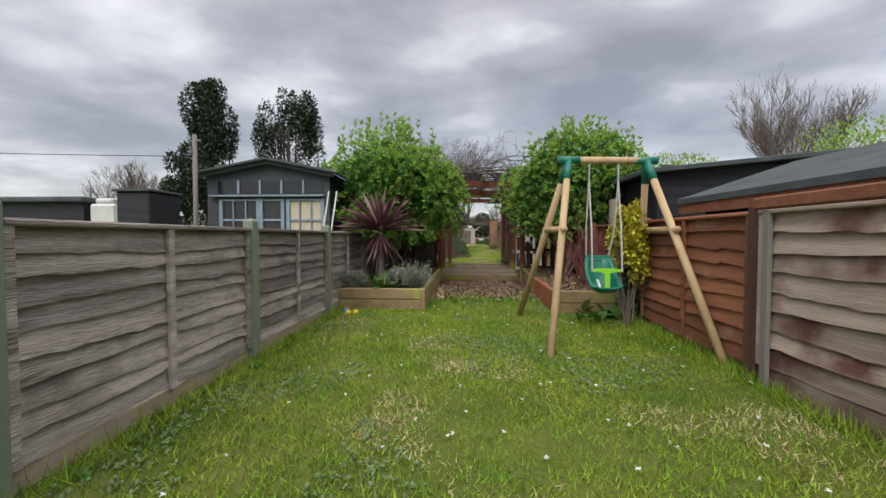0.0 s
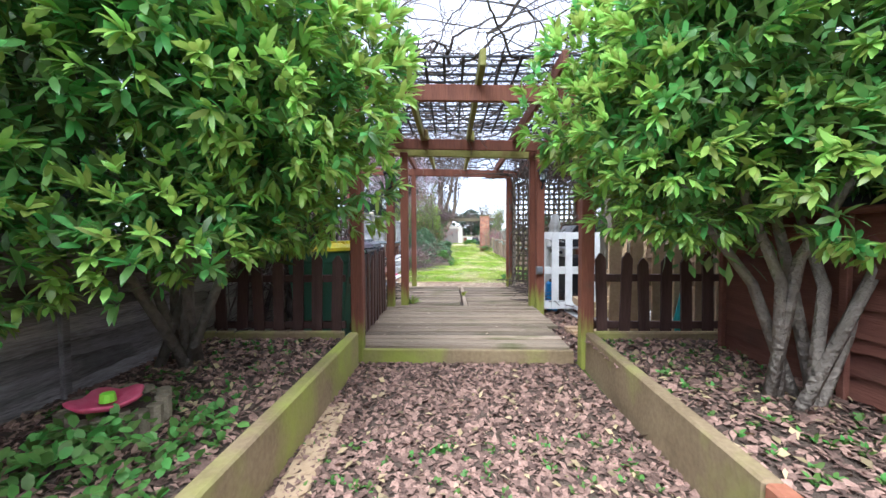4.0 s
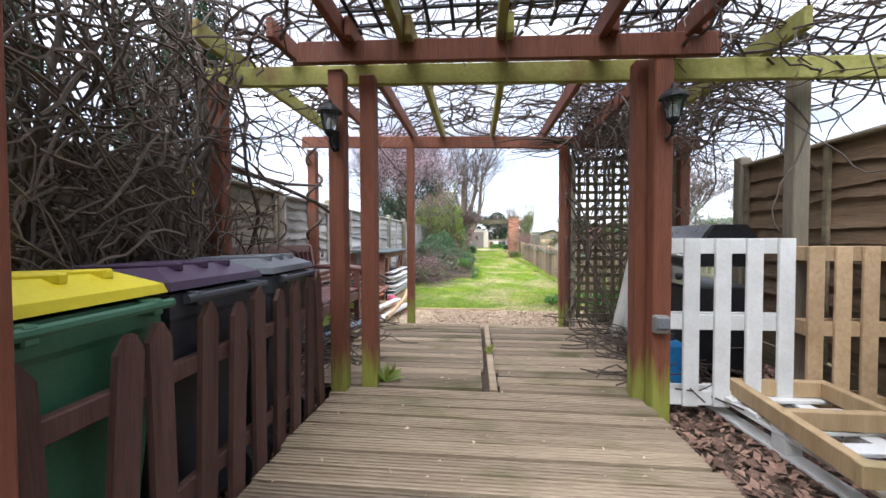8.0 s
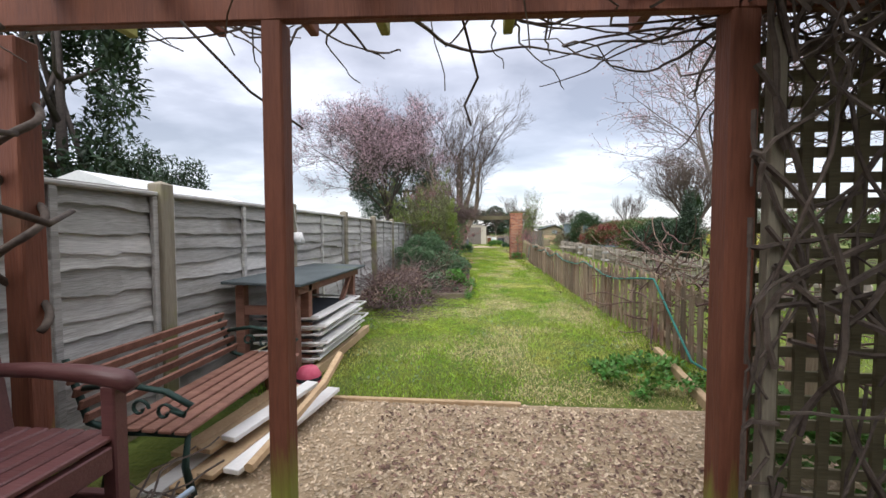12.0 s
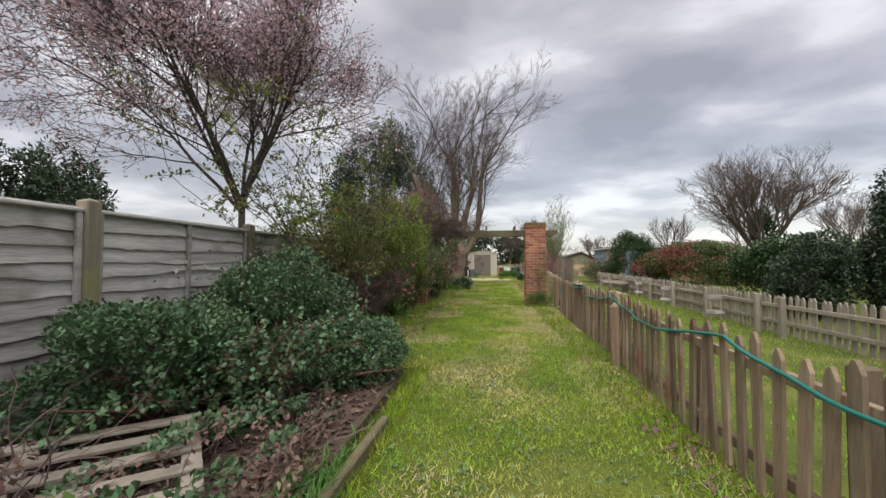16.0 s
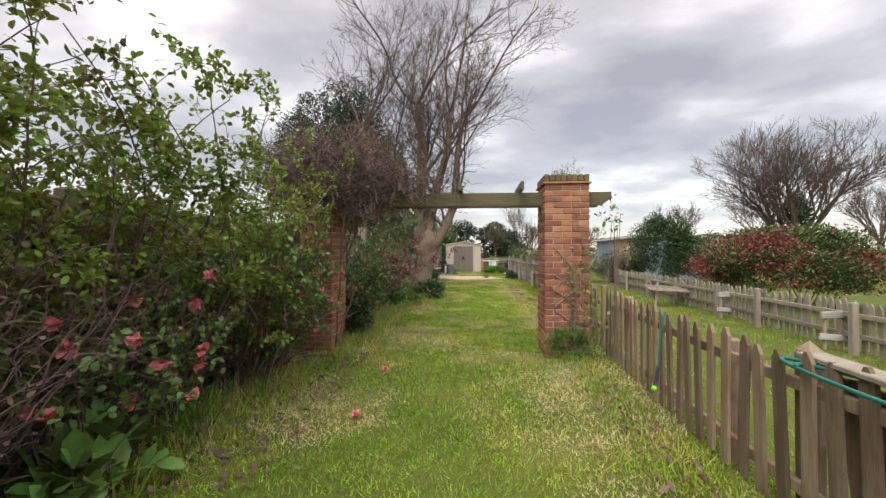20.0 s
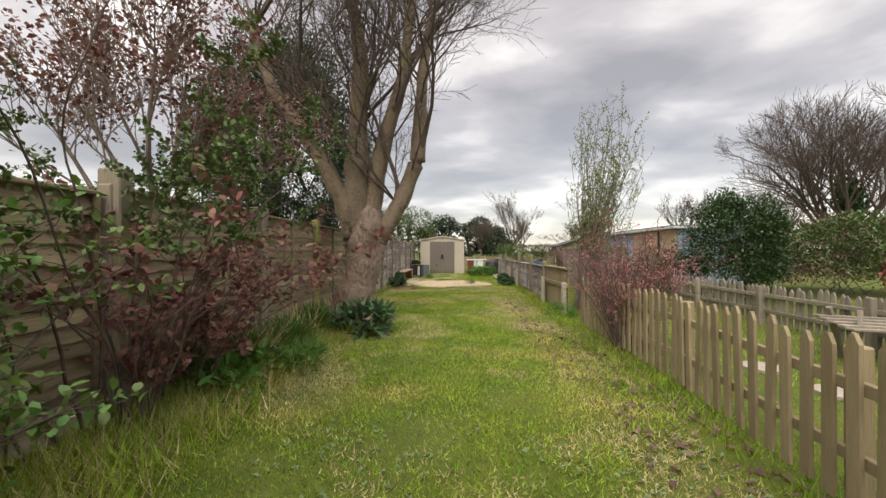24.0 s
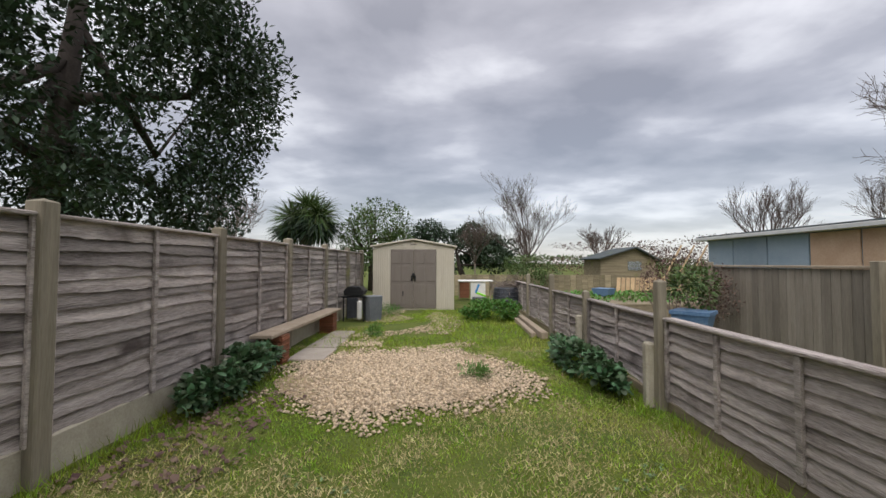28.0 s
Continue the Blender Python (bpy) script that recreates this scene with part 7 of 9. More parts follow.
for i in range(6):
    part("board", Geo().box(1.45 + i * 0.19, 1.56 + i * 0.19, 11.72, 11.745, 0.02, 1.08 + 0.05 * (i % 3), bev=0.004), "pallet", t)
part("rail", Geo().box(1.42, 2.55, 11.746, 11.79, 0.6, 0.7, bev=0.004), "pallet", t)
t = thing("folded_parasol", (2.2, 12.0, 0.3), "folded blue and white parasol leaning by the boards", "parasol")
part("canopy", Geo().lathe([(0.02, 0), (0.05, 0.1), (0.04, 0.35), (0.015, 0.5)], 10, (0, 0, 0), Matrix.Translation((2.0, 11.62, 0.2)) @ Matrix.Rotation(radians(10), 4, "Y")), "teal_box", t)
t = thing("blue_jug", (1.42, 13.2, 0.02), "blue plastic container behind the white pallet", "container")
part("body", Geo().box(1.34, 1.48, 13.52, 13.68, 0.0, 0.42, bev=0.03), "water_blue", t)
part("cap", Geo().lathe([(0.03, 0.42), (0.03, 0.46)], 10, (1.41, 13.6, 0)), "bin_black", t)

# gas barbecue
t = thing("gas_barbecue", (1.98, 14.35, 0.1), "black and steel gas barbecue on a cabinet with the hood shut", "barbecue")
x0, x1, y0, y1 = 1.68, 2.2, 13.85, 14.95
part("cabinet", Geo().box(x0 + 0.03, x1, y0 + 0.05, y1 - 0.3, 0.12, 0.74, bev=0.01), "black_metal", t)
for y in (y0 + 0.08, y0 + 0.46):
    d = part("door", Geo().box(x0 + 0.008, x0 + 0.028, y, y + 0.35, 0.15, 0.72, bev=0.006), "black_metal", t)
    part("handle", Geo().box(x0 - 0.03, x0 + 0.0, y + (0.29 if y < y0 + 0.2 else 0.03), y + (0.32 if y < y0 + 0.2 else 0.06), 0.30, 0.64, bev=0.005), "chrome", d, "flat steel bar handle")
part("control_panel", Geo().box(x0 - 0.02, x0 + 0.04, y0 + 0.03, y1 - 0.28, 0.745, 0.88, bev=0.01), "chrome", t, "brushed steel control panel")
for i in range(4):
    k = part("knob", Geo().lathe([(0.026, 0), (0.024, 0.03), (0.018, 0.034)], 14, (0, 0, 0), Matrix.Translation((x0 - 0.02, y0 + 0.13 + i * 0.17, 0.81)) @ Matrix.Rotation(radians(-90), 4, "Y")), "black_metal", t)
part("hood", Geo().prism([(x0 + 0.05, 0.89), (x1 - 0.02, 0.89), (x1 - 0.02, 1.08), (x1 - 0.12, 1.2), (x0 + 0.18, 1.2), (x0 + 0.05, 1.02)], y0 + 0.05, y1 - 0.30), "black_metal", t)
part("hood_trim", Geo().prism([(x0 + 0.045, 1.005), (x0 + 0.175, 1.205), (x0 + 0.30, 1.21), (x0 + 0.3, 1.2), (x0 + 0.18, 1.195), (x0 + 0.05, 0.995)], y0 + 0.1, y1 - 0.35), "chrome", t, "polished steel hood face")
part("hood_handle", Geo().tube([(x0, y0 + 0.1, 0.96), (x0 - 0.03, y0 + 0.14, 0.97), (x0 - 0.03, y1 - 0.38, 0.97), (x0, y1 - 0.34, 0.96)], 0.013, 8), "chrome", t)
part("side_shelf", Geo().box(x0 - 0.01, x1 - 0.05, y1 - 0.285, y1, 0.83, 0.87, bev=0.01), "chrome", t)
part("side_burner", Geo().lathe([(0.12, 0.872), (0.125, 0.89), (0.11, 0.905)], 20, (1.9, y1 - 0.14, 0)), "black_metal", t, "round black side burner lid")
for yy in (y0 + 0.1, y1 - 0.36):
    for xx in (x0 + 0.08, x1 - 0.06):
        part("castor", Geo().lathe([(0.035, -0.015), (0.035, 0.015)], 10, (0, 0, 0), Matrix.Translation((xx, yy, 0.075)) @ Matrix.Rotation(radians(90), 4, "Y")), "bin_black", t)

# furled canvas parasol
t = thing("canvas_parasol", (1.76, 15.0, 0.05), "furled off-white canvas parasol standing beside the trellis", "parasol")
g = Geo()
n = 40
prof = [(0.02, 1.42), (0.055, 1.40), (0.075, 1.28), (0.105, 1.21), (0.08, 1.18), (0.095, 1.1), (0.13, 0.8), (0.17, 0.4), (0.21, 0.10), (0.19, 0.09)]
vs, fs = [], []
for q, z in prof:
    for k in range(n):
        a = 6.28318 * k / n
        fl = 1 + 0.30 * math.cos(8 * a + z * 2) * min(1, (1.45 - z))
        vs.append((1.74 + q * fl * math.cos(a) - (1.42 - z) * 0.06, 14.98 + q * fl * math.sin(a), z))
for i in range(len(prof) - 1):
    for k in range(n):
        fs.append((i * n + k, (i + 1) * n + k, (i + 1) * n + (k + 1) % n, i * n + (k + 1) % n))
fs.append(tuple(range(n)))
part("canopy", g.add(vs, fs), "canvas", t, smooth=True)
part("pole", Geo().tube([(1.76, 14.98, 0.02), (1.74, 14.98, 1.47)], 0.02, 8), "pallet", t)
part("tie", Geo().lathe([(0.088, 1.25), (0.09, 1.27)], 20, (1.735, 14.98, 0)), "canvas", t)
t.matrix_basis = Matrix.Translation((1.85, 15.02, 0.05))
t = thing("gas_bottle", (1.66, 14.72, 0.05), "green gas bottle beside the barbecue", "gas bottle")
part("cylinder", Geo().lathe([(0.10, 0.05), (0.13, 0.09), (0.13, 0.36), (0.10, 0.43), (0.04, 0.46)], 18, (1.93, 14.82, 0)), "green_plastic", t, smooth=True)
part("valve", Geo().lathe([(0.02, 0.46), (0.025, 0.52)], 8, (1.93, 14.82, 0)), "chrome", t)


def garden_bench(x, y0, y1, label):
    """A slatted bench along y with its back at -x."""
    t = thing("garden_bench", (x, (y0 + y1) / 2, 0.1), label, "bench")
    zb = 0.14
    for y in (y0, y1):
        part("front_leg", Geo().box(x + 0.44, x + 0.50, y - 0.03, y + 0.03, zb, 0.74, bev=0.006), "bench", t)
        part("back_leg", Geo().beam((x + 0.04, y, zb), (x - 0.10, y, 1.02), 0.06, 0.06, 0.006, (0, 1, 0)), "bench", t)
        arm = Geo().tube([(x - 0.06, y, 0.78), (x + 0.15, y, 0.785), (x + 0.38, y, 0.775), (x + 0.52, y, 0.755), (x + 0.55, y, 0.725)], [0.026, 0.03, 0.036, 0.04, 0.03], 10)
        part("arm", arm, "bench", t, smooth=True)
        part("side_rail", Geo().box(x + 0.03, x + 0.44, y - 0.02, y + 0.02, 0.26, 0.31, bev=0.004), "bench", t)
        part("seat_rail", Geo().box(x, x + 0.46, y - 0.02, y + 0.02, 0.44, 0.51, bev=0.004), "bench", t)
    for i in range(6):
        xx = x + 0.06 + i * 0.078
        part("seat_slat", Geo().box(xx - 0.033, xx + 0.033, y0 - 0.02, y1 + 0.02, 0.525, 0.547, bev=0.006), "bench", t)
    part("front_apron", Geo().box(x + 0.45, x + 0.49, y0 + 0.03, y1 - 0.03, 0.42, 0.51, bev=0.005), "bench", t)
    part("top_rail", Geo().beam((x - 0.10, y0 - 0.03, 1.0), (x - 0.10, y1 + 0.03, 1.0), 0.045, 0.09, 0.008), "bench", t)
    part("low_rail", Geo().beam((x - 0.03, y0, 0.62), (x - 0.03, y1, 0.62), 0.04, 0.06, 0.006), "bench", t)
    n = int((y1 - y0) / 0.105)
    for i in range(1, n):
        yy = y0 + (y1 - y0) * i / n
        part("back_slat", Geo().beam((x - 0.035, yy, 0.64), (x - 0.092, yy, 0.97), 0.045, 0.018, 0.003, (0, 1, 0)), "bench", t)


garden_bench(-1.72, 13.68, 15.24, "plum-brown painted slatted garden bench on the deck")
# older bench with cast-iron ends
t = thing("iron_bench", (-1.5, 16.3, 0), "old bench with peeling brown slats and green cast-iron ends", "bench")
for y in (15.72, 16.92):
    g = Geo()
    g.tube([(-1.12, y, 0.0), (-1.16, y, 0.2), (-1.14, y, 0.40), (-1.5, y, 0.40), (-1.66, y, 0.45), (-1.78, y, 0.84)], [0.022, 0.018, 0.02, 0.02, 0.02, 0.016], 8)
    g.tube([(-1.60, y, 0.0), (-1.56, y, 0.2), (-1.58, y, 0.40)], 0.02, 8)
    part("end_frame", g, "iron", t, smooth=True)
    a = Geo().tube([(-1.70, y, 0.66), (-1.5, y, 0.70), (-1.25, y, 0.66), (-1.12, y, 0.58), (-1.16, y, 0.52), (-1.22, y, 0.55)], 0.018, 8)
    sc = part("arm_scroll", a, "iron", t, smooth=True)
    for k in range(3):
        c = Vector((-1.26 - k * 0.13, y, 0.53 + 0.02 * k))
        part("scroll", Geo().tube([c + Vector((math.cos(u) * 0.05 * (1 - u / 9), 0, math.sin(u) * 0.06 * (1 - u / 9))) for u in np.linspace(0, 6.2, 14)], 0.009, 6), "iron", sc)
for i in range(5):
    x = -1.15 - i * 0.085
    part("seat_slat", Geo().box(x - 0.035, x + 0.035, 15.68, 16.96, 0.415 + 0.004 * i, 0.44 + 0.004 * i, bev=0.006), "bench_old", t)
for i in range(5):
    f = i / 4
    part("back_slat", Geo().beam((-1.645 - f * 0.11, 15.68, 0.50 + f * 0.3), (-1.645 - f * 0.11, 16.96, 0.50 + f * 0.3), 0.022, 0.062, 0.005, (0.25, 0, 1)), "bench_old", t)
t.matrix_basis = Matrix.Translation((-1.62, 16.2, 0)) @ Matrix.Diagonal((1.0, 0.97, 0.82, 1.0))
t = thing("log_pile", (-1.2, 16.2, 0), "loose split boards and crate stored under the bench", "timber")
for i in range(7):
    z = 0.03 + 0.045 * (i // 2)
    part("board", Geo().beam((-1.45 + 0.11 * (i % 4), 15.6 + 0.05 * i, z), (-1.30 + 0.12 * (i % 4), 16.9 - 0.04 * i, z + 0.03), 0.10, 0.03, 0.004), "pallet" if i % 3 else "cloth_white", t)
part("curved_board", Geo().tube([(-1.02, 15.75, 0.1), (-0.98, 16.2, 0.16), (-0.95, 16.6, 0.22), (-0.93, 16.9, 0.34)], 0.03, 6), "pallet", t)
t = thing("folding_chair", (-1.35, 14.6, 0.15), "folded metal chair frame lying under the bench", "chair")
for a, b in (((-1.5, 14.2, 0.18), (-1.02, 15.3, 0.18)), ((-1.42, 14.15, 0.2), (-0.96, 15.2, 0.22)), ((-1.5, 14.2, 0.18), (-1.42, 14.15, 0.2)), ((-1.2, 14.8, 0.2), (-1.02, 15.35, 0.26))):
    part("tube", Geo().tube([a, b], 0.012, 8), "frame_blue", t)
part("fabric", Geo().box(-1.5, -1.15, 14.3, 15.1, 0.145, 0.17, bev=0.008), "dark_fabric", t)
t = thing("wooden_plank", (-1.05, 15.1, 0.14), "grey plank edge lying along the deck", "board")
part("plank", Geo().beam((-1.12, 14.7, 0.15), (-0.98, 15.35, 0.16), 0.06, 0.03, 0.004), "deck", t)

# potting table with stacked chairs
t = thing("potting_table", (-1.55, 17.9, 0), "red-brown timber lean-to table with a felt top", "table")
for x, y in ((-1.9, 17.15), (-1.42, 17.15), (-1.9, 18.75), (-1.42, 18.75), (-1.40, 17.35)):
    part("leg", Geo().box(x - 0.04, x + 0.04, y - 0.04, y + 0.04, 0, 0.86, bev=0.006), "bench_old", t)
part("top", Geo().beam((-1.98, 17.95, 0.90), (-1.28, 17.95, 0.88), 1.95, 0.025, 0.004), "felt", t, "curling grey felt top")
part("apron", Geo().box(-1.40, -1.36, 17.1, 18.85, 0.78, 0.86, bev=0.004), "bench_old", t)
part("rail", Geo().box(-1.92, -1.4, 17.12, 17.16, 0.6, 0.68, bev=0.004), "bench_old", t)
part("diagonal_brace", Geo().beam((-1.42, 18.35, 0.5), (-1.42, 18.75, 0.84), 0.05, 0.05), "bench_old", t)
part("base_board", Geo().beam((-1.3, 17.1, 0.05), (-1.26, 18.9, 0.05), 0.06, 0.09, 0.005), "pallet", t)
for i in range(6):
    z = 0.12 + i * 0.075
    c = thing("lounger_cushion" if i < 0 else "folded_chair", (-1.55, 17.9, z), "folded white-framed garden chair in a stack", "chair", "stacked chairs")
    o = 0.02 * ((i * 7) % 5)
    part("panel", Geo().box(-1.85, -1.32 + o, 17.3, 18.5 + o, z, z + 0.03, Matrix.Translation((0, 0, 0)) , 0.01), "cloth_white" if i % 2 == 0 else "dark_fabric", c)
    part("frame", Geo().tube([(-1.86, 17.25, z + 0.04), (-1.27 + o, 17.3, z + 0.04), (-1.24 + o, 18.5 + o, z + 0.05), (-1.86, 18.55, z + 0.05)], 0.012, 8), "cloth_white", c)
    part("slat", Geo().box(-1.36 + o, -1.28 + o, 17.35, 18.45, z + 0.031, z + 0.055, bev=0.006), "cloth_white", c)
t = thing("flower_pot", (-1.60, 16.98, 0), "terracotta pot beside the potting table", "pot")
part("pot", Geo().lathe([(0.09, 0.0), (0.125, 0.18), (0.145, 0.18), (0.145, 0.22), (0.125, 0.22), (0.11, 0.19)], 20, (-1.52, 17.02, 0)), "terracotta", t, smooth=True)
g = Geo().lathe([(0.01, 0.0), (0.07, 0.02), (0.105, 0.08), (0.105, 0.13), (0.07, 0.19), (0.01, 0.21)], 18, (-1.24, 17.0, 0.0))
t = thing("football", (-1.24, 17.0, 0), "pink and dark patterned ball on the gravel", "ball")
part("ball", g, "pink", t, smooth=True)
part("band", Geo().lathe([(0.1065, 0.09), (0.1075, 0.105), (0.1065, 0.12)], 18, (-1.24, 17.0, 0.0)), "dark_fabric", t)
t = thing("hanging_shoes", (-1.92, 18.35, 1.25), "pair of old pale trainers hung on the fence post", "shoes")
for i in (0, 1):
    part("shoe", Geo().tube([(-1.945, 18.30 + i * 0.1, 1.32), (-1.93, 18.31 + i * 0.1, 1.25), (-1.91, 18.33 + i * 0.1, 1.18)], [0.035, 0.045, 0.03], 8), "cloth_white", t, smooth=True)
part("laces", Geo().tube([(-1.965, 18.34, 1.62), (-1.96, 18.36, 1.45), (-1.94, 18.38, 1.32)], 0.004, 4), "cloth_white", t)
t = thing("litter_picker", (-1.9, 12.95, 0.2), "blue-grey pole with a yellow handle leaning on the fence", "tool")
part("pole", Geo().tube([(-1.52, 13.05, 0.05), (-1.60, 13.1, 1.35)], 0.014, 8), "frame_blue", t)
part("handle", Geo().tube([(-1.60, 13.1, 1.35), (-1.61, 13.1, 1.55)], 0.022, 8), "bin_yellow", t, "yellow grip")
solo("timber_edging", Geo().beam((-1.15, 16.80, 0.015), (0.5, 16.78, 0.015), 0.04, 0.05, 0.004), "pallet", "thin timber edging between gravel and lawn", "edging")
solo("timber_edging", Geo().beam((1.75, 16.1, 0.03), (2.12, 18.2, 0.03), 0.06, 0.10, 0.006), "pallet", "timber edging board by the picket fence", "edging")

# wisteria over the roof
rng = np.random.default_rng(201)
t = thing("wisteria", (-1.7, 13.4, 0), "bare wisteria twisting over the pergola roof", "climber")
for i in range(30):
    x, y = rng.uniform(-2.0, -1.5), rng.uniform(12.3, 13.9)
    pts = wander(rng, (x, y, rng.uniform(0, .9)), (rng.normal() * .3, rng.normal() * .3, 1), rng.uniform(1.5, 2.4), 0.1, 0.16, (0.0, 0, 0.09))
    for q in pts:
        q.x = min(q.x, -1.45)
    part("trunk_stem", Geo().tube(pts, np.linspace(rng.uniform(.012, .03), 0.008, len(pts)).tolist(), 6, False), "vine", t, smooth=True)
g = Geo()
for i in range(420):
    x, y = rng.uniform(-1.9, 2.4), rng.uniform(11.0, 15.7)
    a = rng.uniform(0, 6.28)
    pts = wander(rng, (x, y, 2.42 + rng.uniform(0, .15)), (math.cos(a), math.sin(a), 0), rng.uniform(0.9, 2.2), 0.09, 0.24, (0, 0, 0))
    for q in pts:
        q.z = min(max(q.z, 2.39 if -0.8 < q.x < 1.4 else 2.27), 2.62)
    g.tube(pts, np.linspace(rng.uniform(.006, .014), 0.004, len(pts)).tolist(), 4, False)
for i in range(300):
    x, y = rng.uniform(1.25, 2.5), rng.triangular(12.6, 15.4, 15.8)
    a = rng.uniform(0, 6.28)
    pts = wander(rng, (x, y, 2.2 + rng.uniform(-.1, .3)), (math.cos(a), math.sin(a), rng.uniform(-.3, .2)), rng.uniform(0.8, 1.8), 0.09, 0.28, (0, 0, -0.01))
    for q in pts:
        q.x = max(q.x, 1.24)
    g.tube(pts, np.linspace(rng.uniform(.005, .012), 0.003, len(pts)).tolist(), 4, False)
for i in range(170):
    a = rng.uniform(0, 6.28)
    pts = wander(rng, (rng.uniform(0.95, 2.45), rng.uniform(14.9, 15.7), rng.uniform(1.95, 2.5)), (math.cos(a), math.sin(a) * 0.5, rng.uniform(-.5, .3)), rng.uniform(0.5, 1.3), 0.08, 0.32, (0, 0, -0.01))
    for q in pts:
        q.z = max(q.z, 1.72 if q.x > 1.15 else 2.12)
    g.tube(pts, np.linspace(rng.uniform(.005, .013), 0.003, len(pts)).tolist(), 4, False)
part("roof_growth", g, "vine", t)
g = Geo()
for i in range(420):
    x, y = rng.uniform(-2.0, 2.5), rng.uniform(11.0, 15.8)
    pts = wander(rng, (x, y, 2.5 + rng.uniform(-.1, .25)), rng.normal(size=3) * (1, 1, .5), rng.uniform(0.4, 1.0), 0.09, 0.3, (0, 0, 0.0))
    g.tube(pts, 0.0035, 3, False)
for i in range(150):
    x, y = rng.uniform(-1.2, 1.6), rng.uniform(10.9, 13.5)
    pts = wander(rng, (x, y, 2.45), (rng.normal() * .8, rng.normal() * .5, 1), rng.uniform(0.4, 1.15), 0.09, 0.25, (0, 0, -0.04))
    g.tube(pts, 0.0035, 3, False)
part("twig_growth", g, "twig", t)
g = Geo()
for i in range(640):
    y = rng.triangular(11.6, 12.2, 13.9)
    pts = wander(rng, (rng.uniform(-2.05, -1.3), y, rng.uniform(0.5, 2.5)), rng.normal(size=3) * (.5, 1, .9), rng.uniform(.6, 1.5), 0.09, 0.25, (-0.01, 0, 0.0))
    for q in pts:
        q.x = min(max(q.x, -2.02), -1.3)
        q.z = max(q.z, 0.3)
    g.tube(pts, rng.uniform(.003, .008), 4, False)
part("side_tangle", g, "vine", t)
for i in range(60):
    pts = wander(rng, (1.15 + rng.uniform(0, 1.2) ** 2 * 0.6, 15.3 + rng.uniform(-.1, .06), rng.uniform(0.1, 2.2)), rng.normal(size=3) * (.6, .1, 1), rng.uniform(.6, 1.5), 0.09, 0.2, (0, 0, 0.02))
    for q in pts:
        q.y = min(max(q.y, 15.16), 15.26)
        q.x = min(max(q.x, 1.08), 2.35)
        q.z = max(q.z, 0.1)
    part("trellis_stem", Geo().tube(pts, rng.uniform(.004, .011), 5, False), "vine", t)
for x, y, s in ((-1.80, 15.38, 1.0), (-1.72, 13.35, 1.0)):
    pts = [Vector((x + math.cos(a) * 0.085, y + math.sin(a) * 0.085, 0.9 + a * 0.07)) for a in np.linspace(0, 18, 70)]
    part("twining_stem", Geo().tube(pts, 0.017, 6), "vine", t, smooth=True)
for pts in ([(-1.95, 13.6, 1.75), (-1.75, 14.3, 1.62), (-1.6, 14.9, 1.5), (-1.5, 15.25, 1.36), (-1.62, 15.45, 1.42)], [(-2.0, 14.1, 1.7), (-1.8, 14.7, 1.66), (-1.68, 15.3, 1.72)], [(-1.0, 15.33, 2.15), (-0.85, 15.55, 1.95), (-0.72, 15.8, 1.85)], [(0.1, 15.4, 2.14), (0.16, 15.6, 2.0), (0.1, 15.66, 1.9), (0.13, 15.7, 1.82)]):
    part("loose_stem", Geo().tube(pts, np.linspace(0.024, 0.012, len(pts)).tolist() if pts[0][0] < -1.9 else 0.006, 6), "vine", t, smooth=True)

# ---- strip lawn ----
# brush heap, timber bed with a pallet, bramble
t = thing("timber_bed", (-0.9, 22.6, 0), "low bed edged with old timbers, heaped with prunings", "planter")
part("front_timber", Geo().box(-1.2, 0.06, 21.58, 21.64, -0.02, 0.10, bev=0.01), "oldbeam", t)
part("side_timber", Geo().beam((0.06, 21.6, 0.03), (0.16, 24.4, 0.03), 0.06, 0.12, 0.01), "oldbeam", t)
part("soil_fill", Geo().box(-2.0, 0.03, 21.64, 25.6, -0.02, 0.085), "soil", t)
pallet(pose(-1.45, 22.2, 0.09, 2, 0, 40), "picket_grey", "weathered broken pallet lying on the bed", L=1.5, W=0.95, boards=5)
t = thing("brush_heap", (-1.2, 21.5, 0), "heap of cut brown prunings and dead bramble stems", "brush heap", kind="stuff")
rng = np.random.default_rng(301)
g = Geo()
for i in range(1700):
    p, d = blob(rng, 1, (-1.25, 21.4, 0.12), (0.75, 1.9, 0.5), 0.0)
    if p[0][2] < 0.0:
        continue
    pts = wander(rng, p[0], rng.normal(size=3) * (1, 1, .35), rng.uniform(.4, 1.1), 0.11, 0.25, (0, 0, -0.02))
    for q in pts:
        q.z = max(q.z, 0.02); q.x = max(q.x, -1.97)
    g.tube(pts, rng.uniform(.0018, .0045), 3, False)
part("stem_mass", g, "twig_plum", t)
P, D = lumpy(rng, 5200, (-1.3, 21.4, 0.2), (0.65, 1.8, 0.4), 30, 0.4, 0.3)
P = P[P[:, 2] > 0.03]; P[:, 0] = np.maximum(P[:, 0], -1.95)
part("dead_leaves", leaves("dead_leaves", P, rng.normal(size=P.shape), 0.05, 0.03, "bramble_dead", rng=rng, simple=True), None, t)
leafy_shrub("bramble", (-1.3, 25.4, 0.6), (0.68, 1.4, 0.72), 26000, 0.034, 0.024, "bramble", "spreading dark green bramble mound over the bed", "bramble", 302, 26, 0.36, 20, "red_twig", z0=0.02, simple=False, extra=("lav", 350, 0.036, 0.026, "pale undersides of leaves"))
leafy_shrub("bramble", (-1.5, 26.6, 0.35), (0.55, 0.9, 0.5), 13000, 0.036, 0.025, "bramble", "dark green bramble climbing the fence", "bramble", 303, 26, 0.34, 10, "red_twig", z0=0.02)
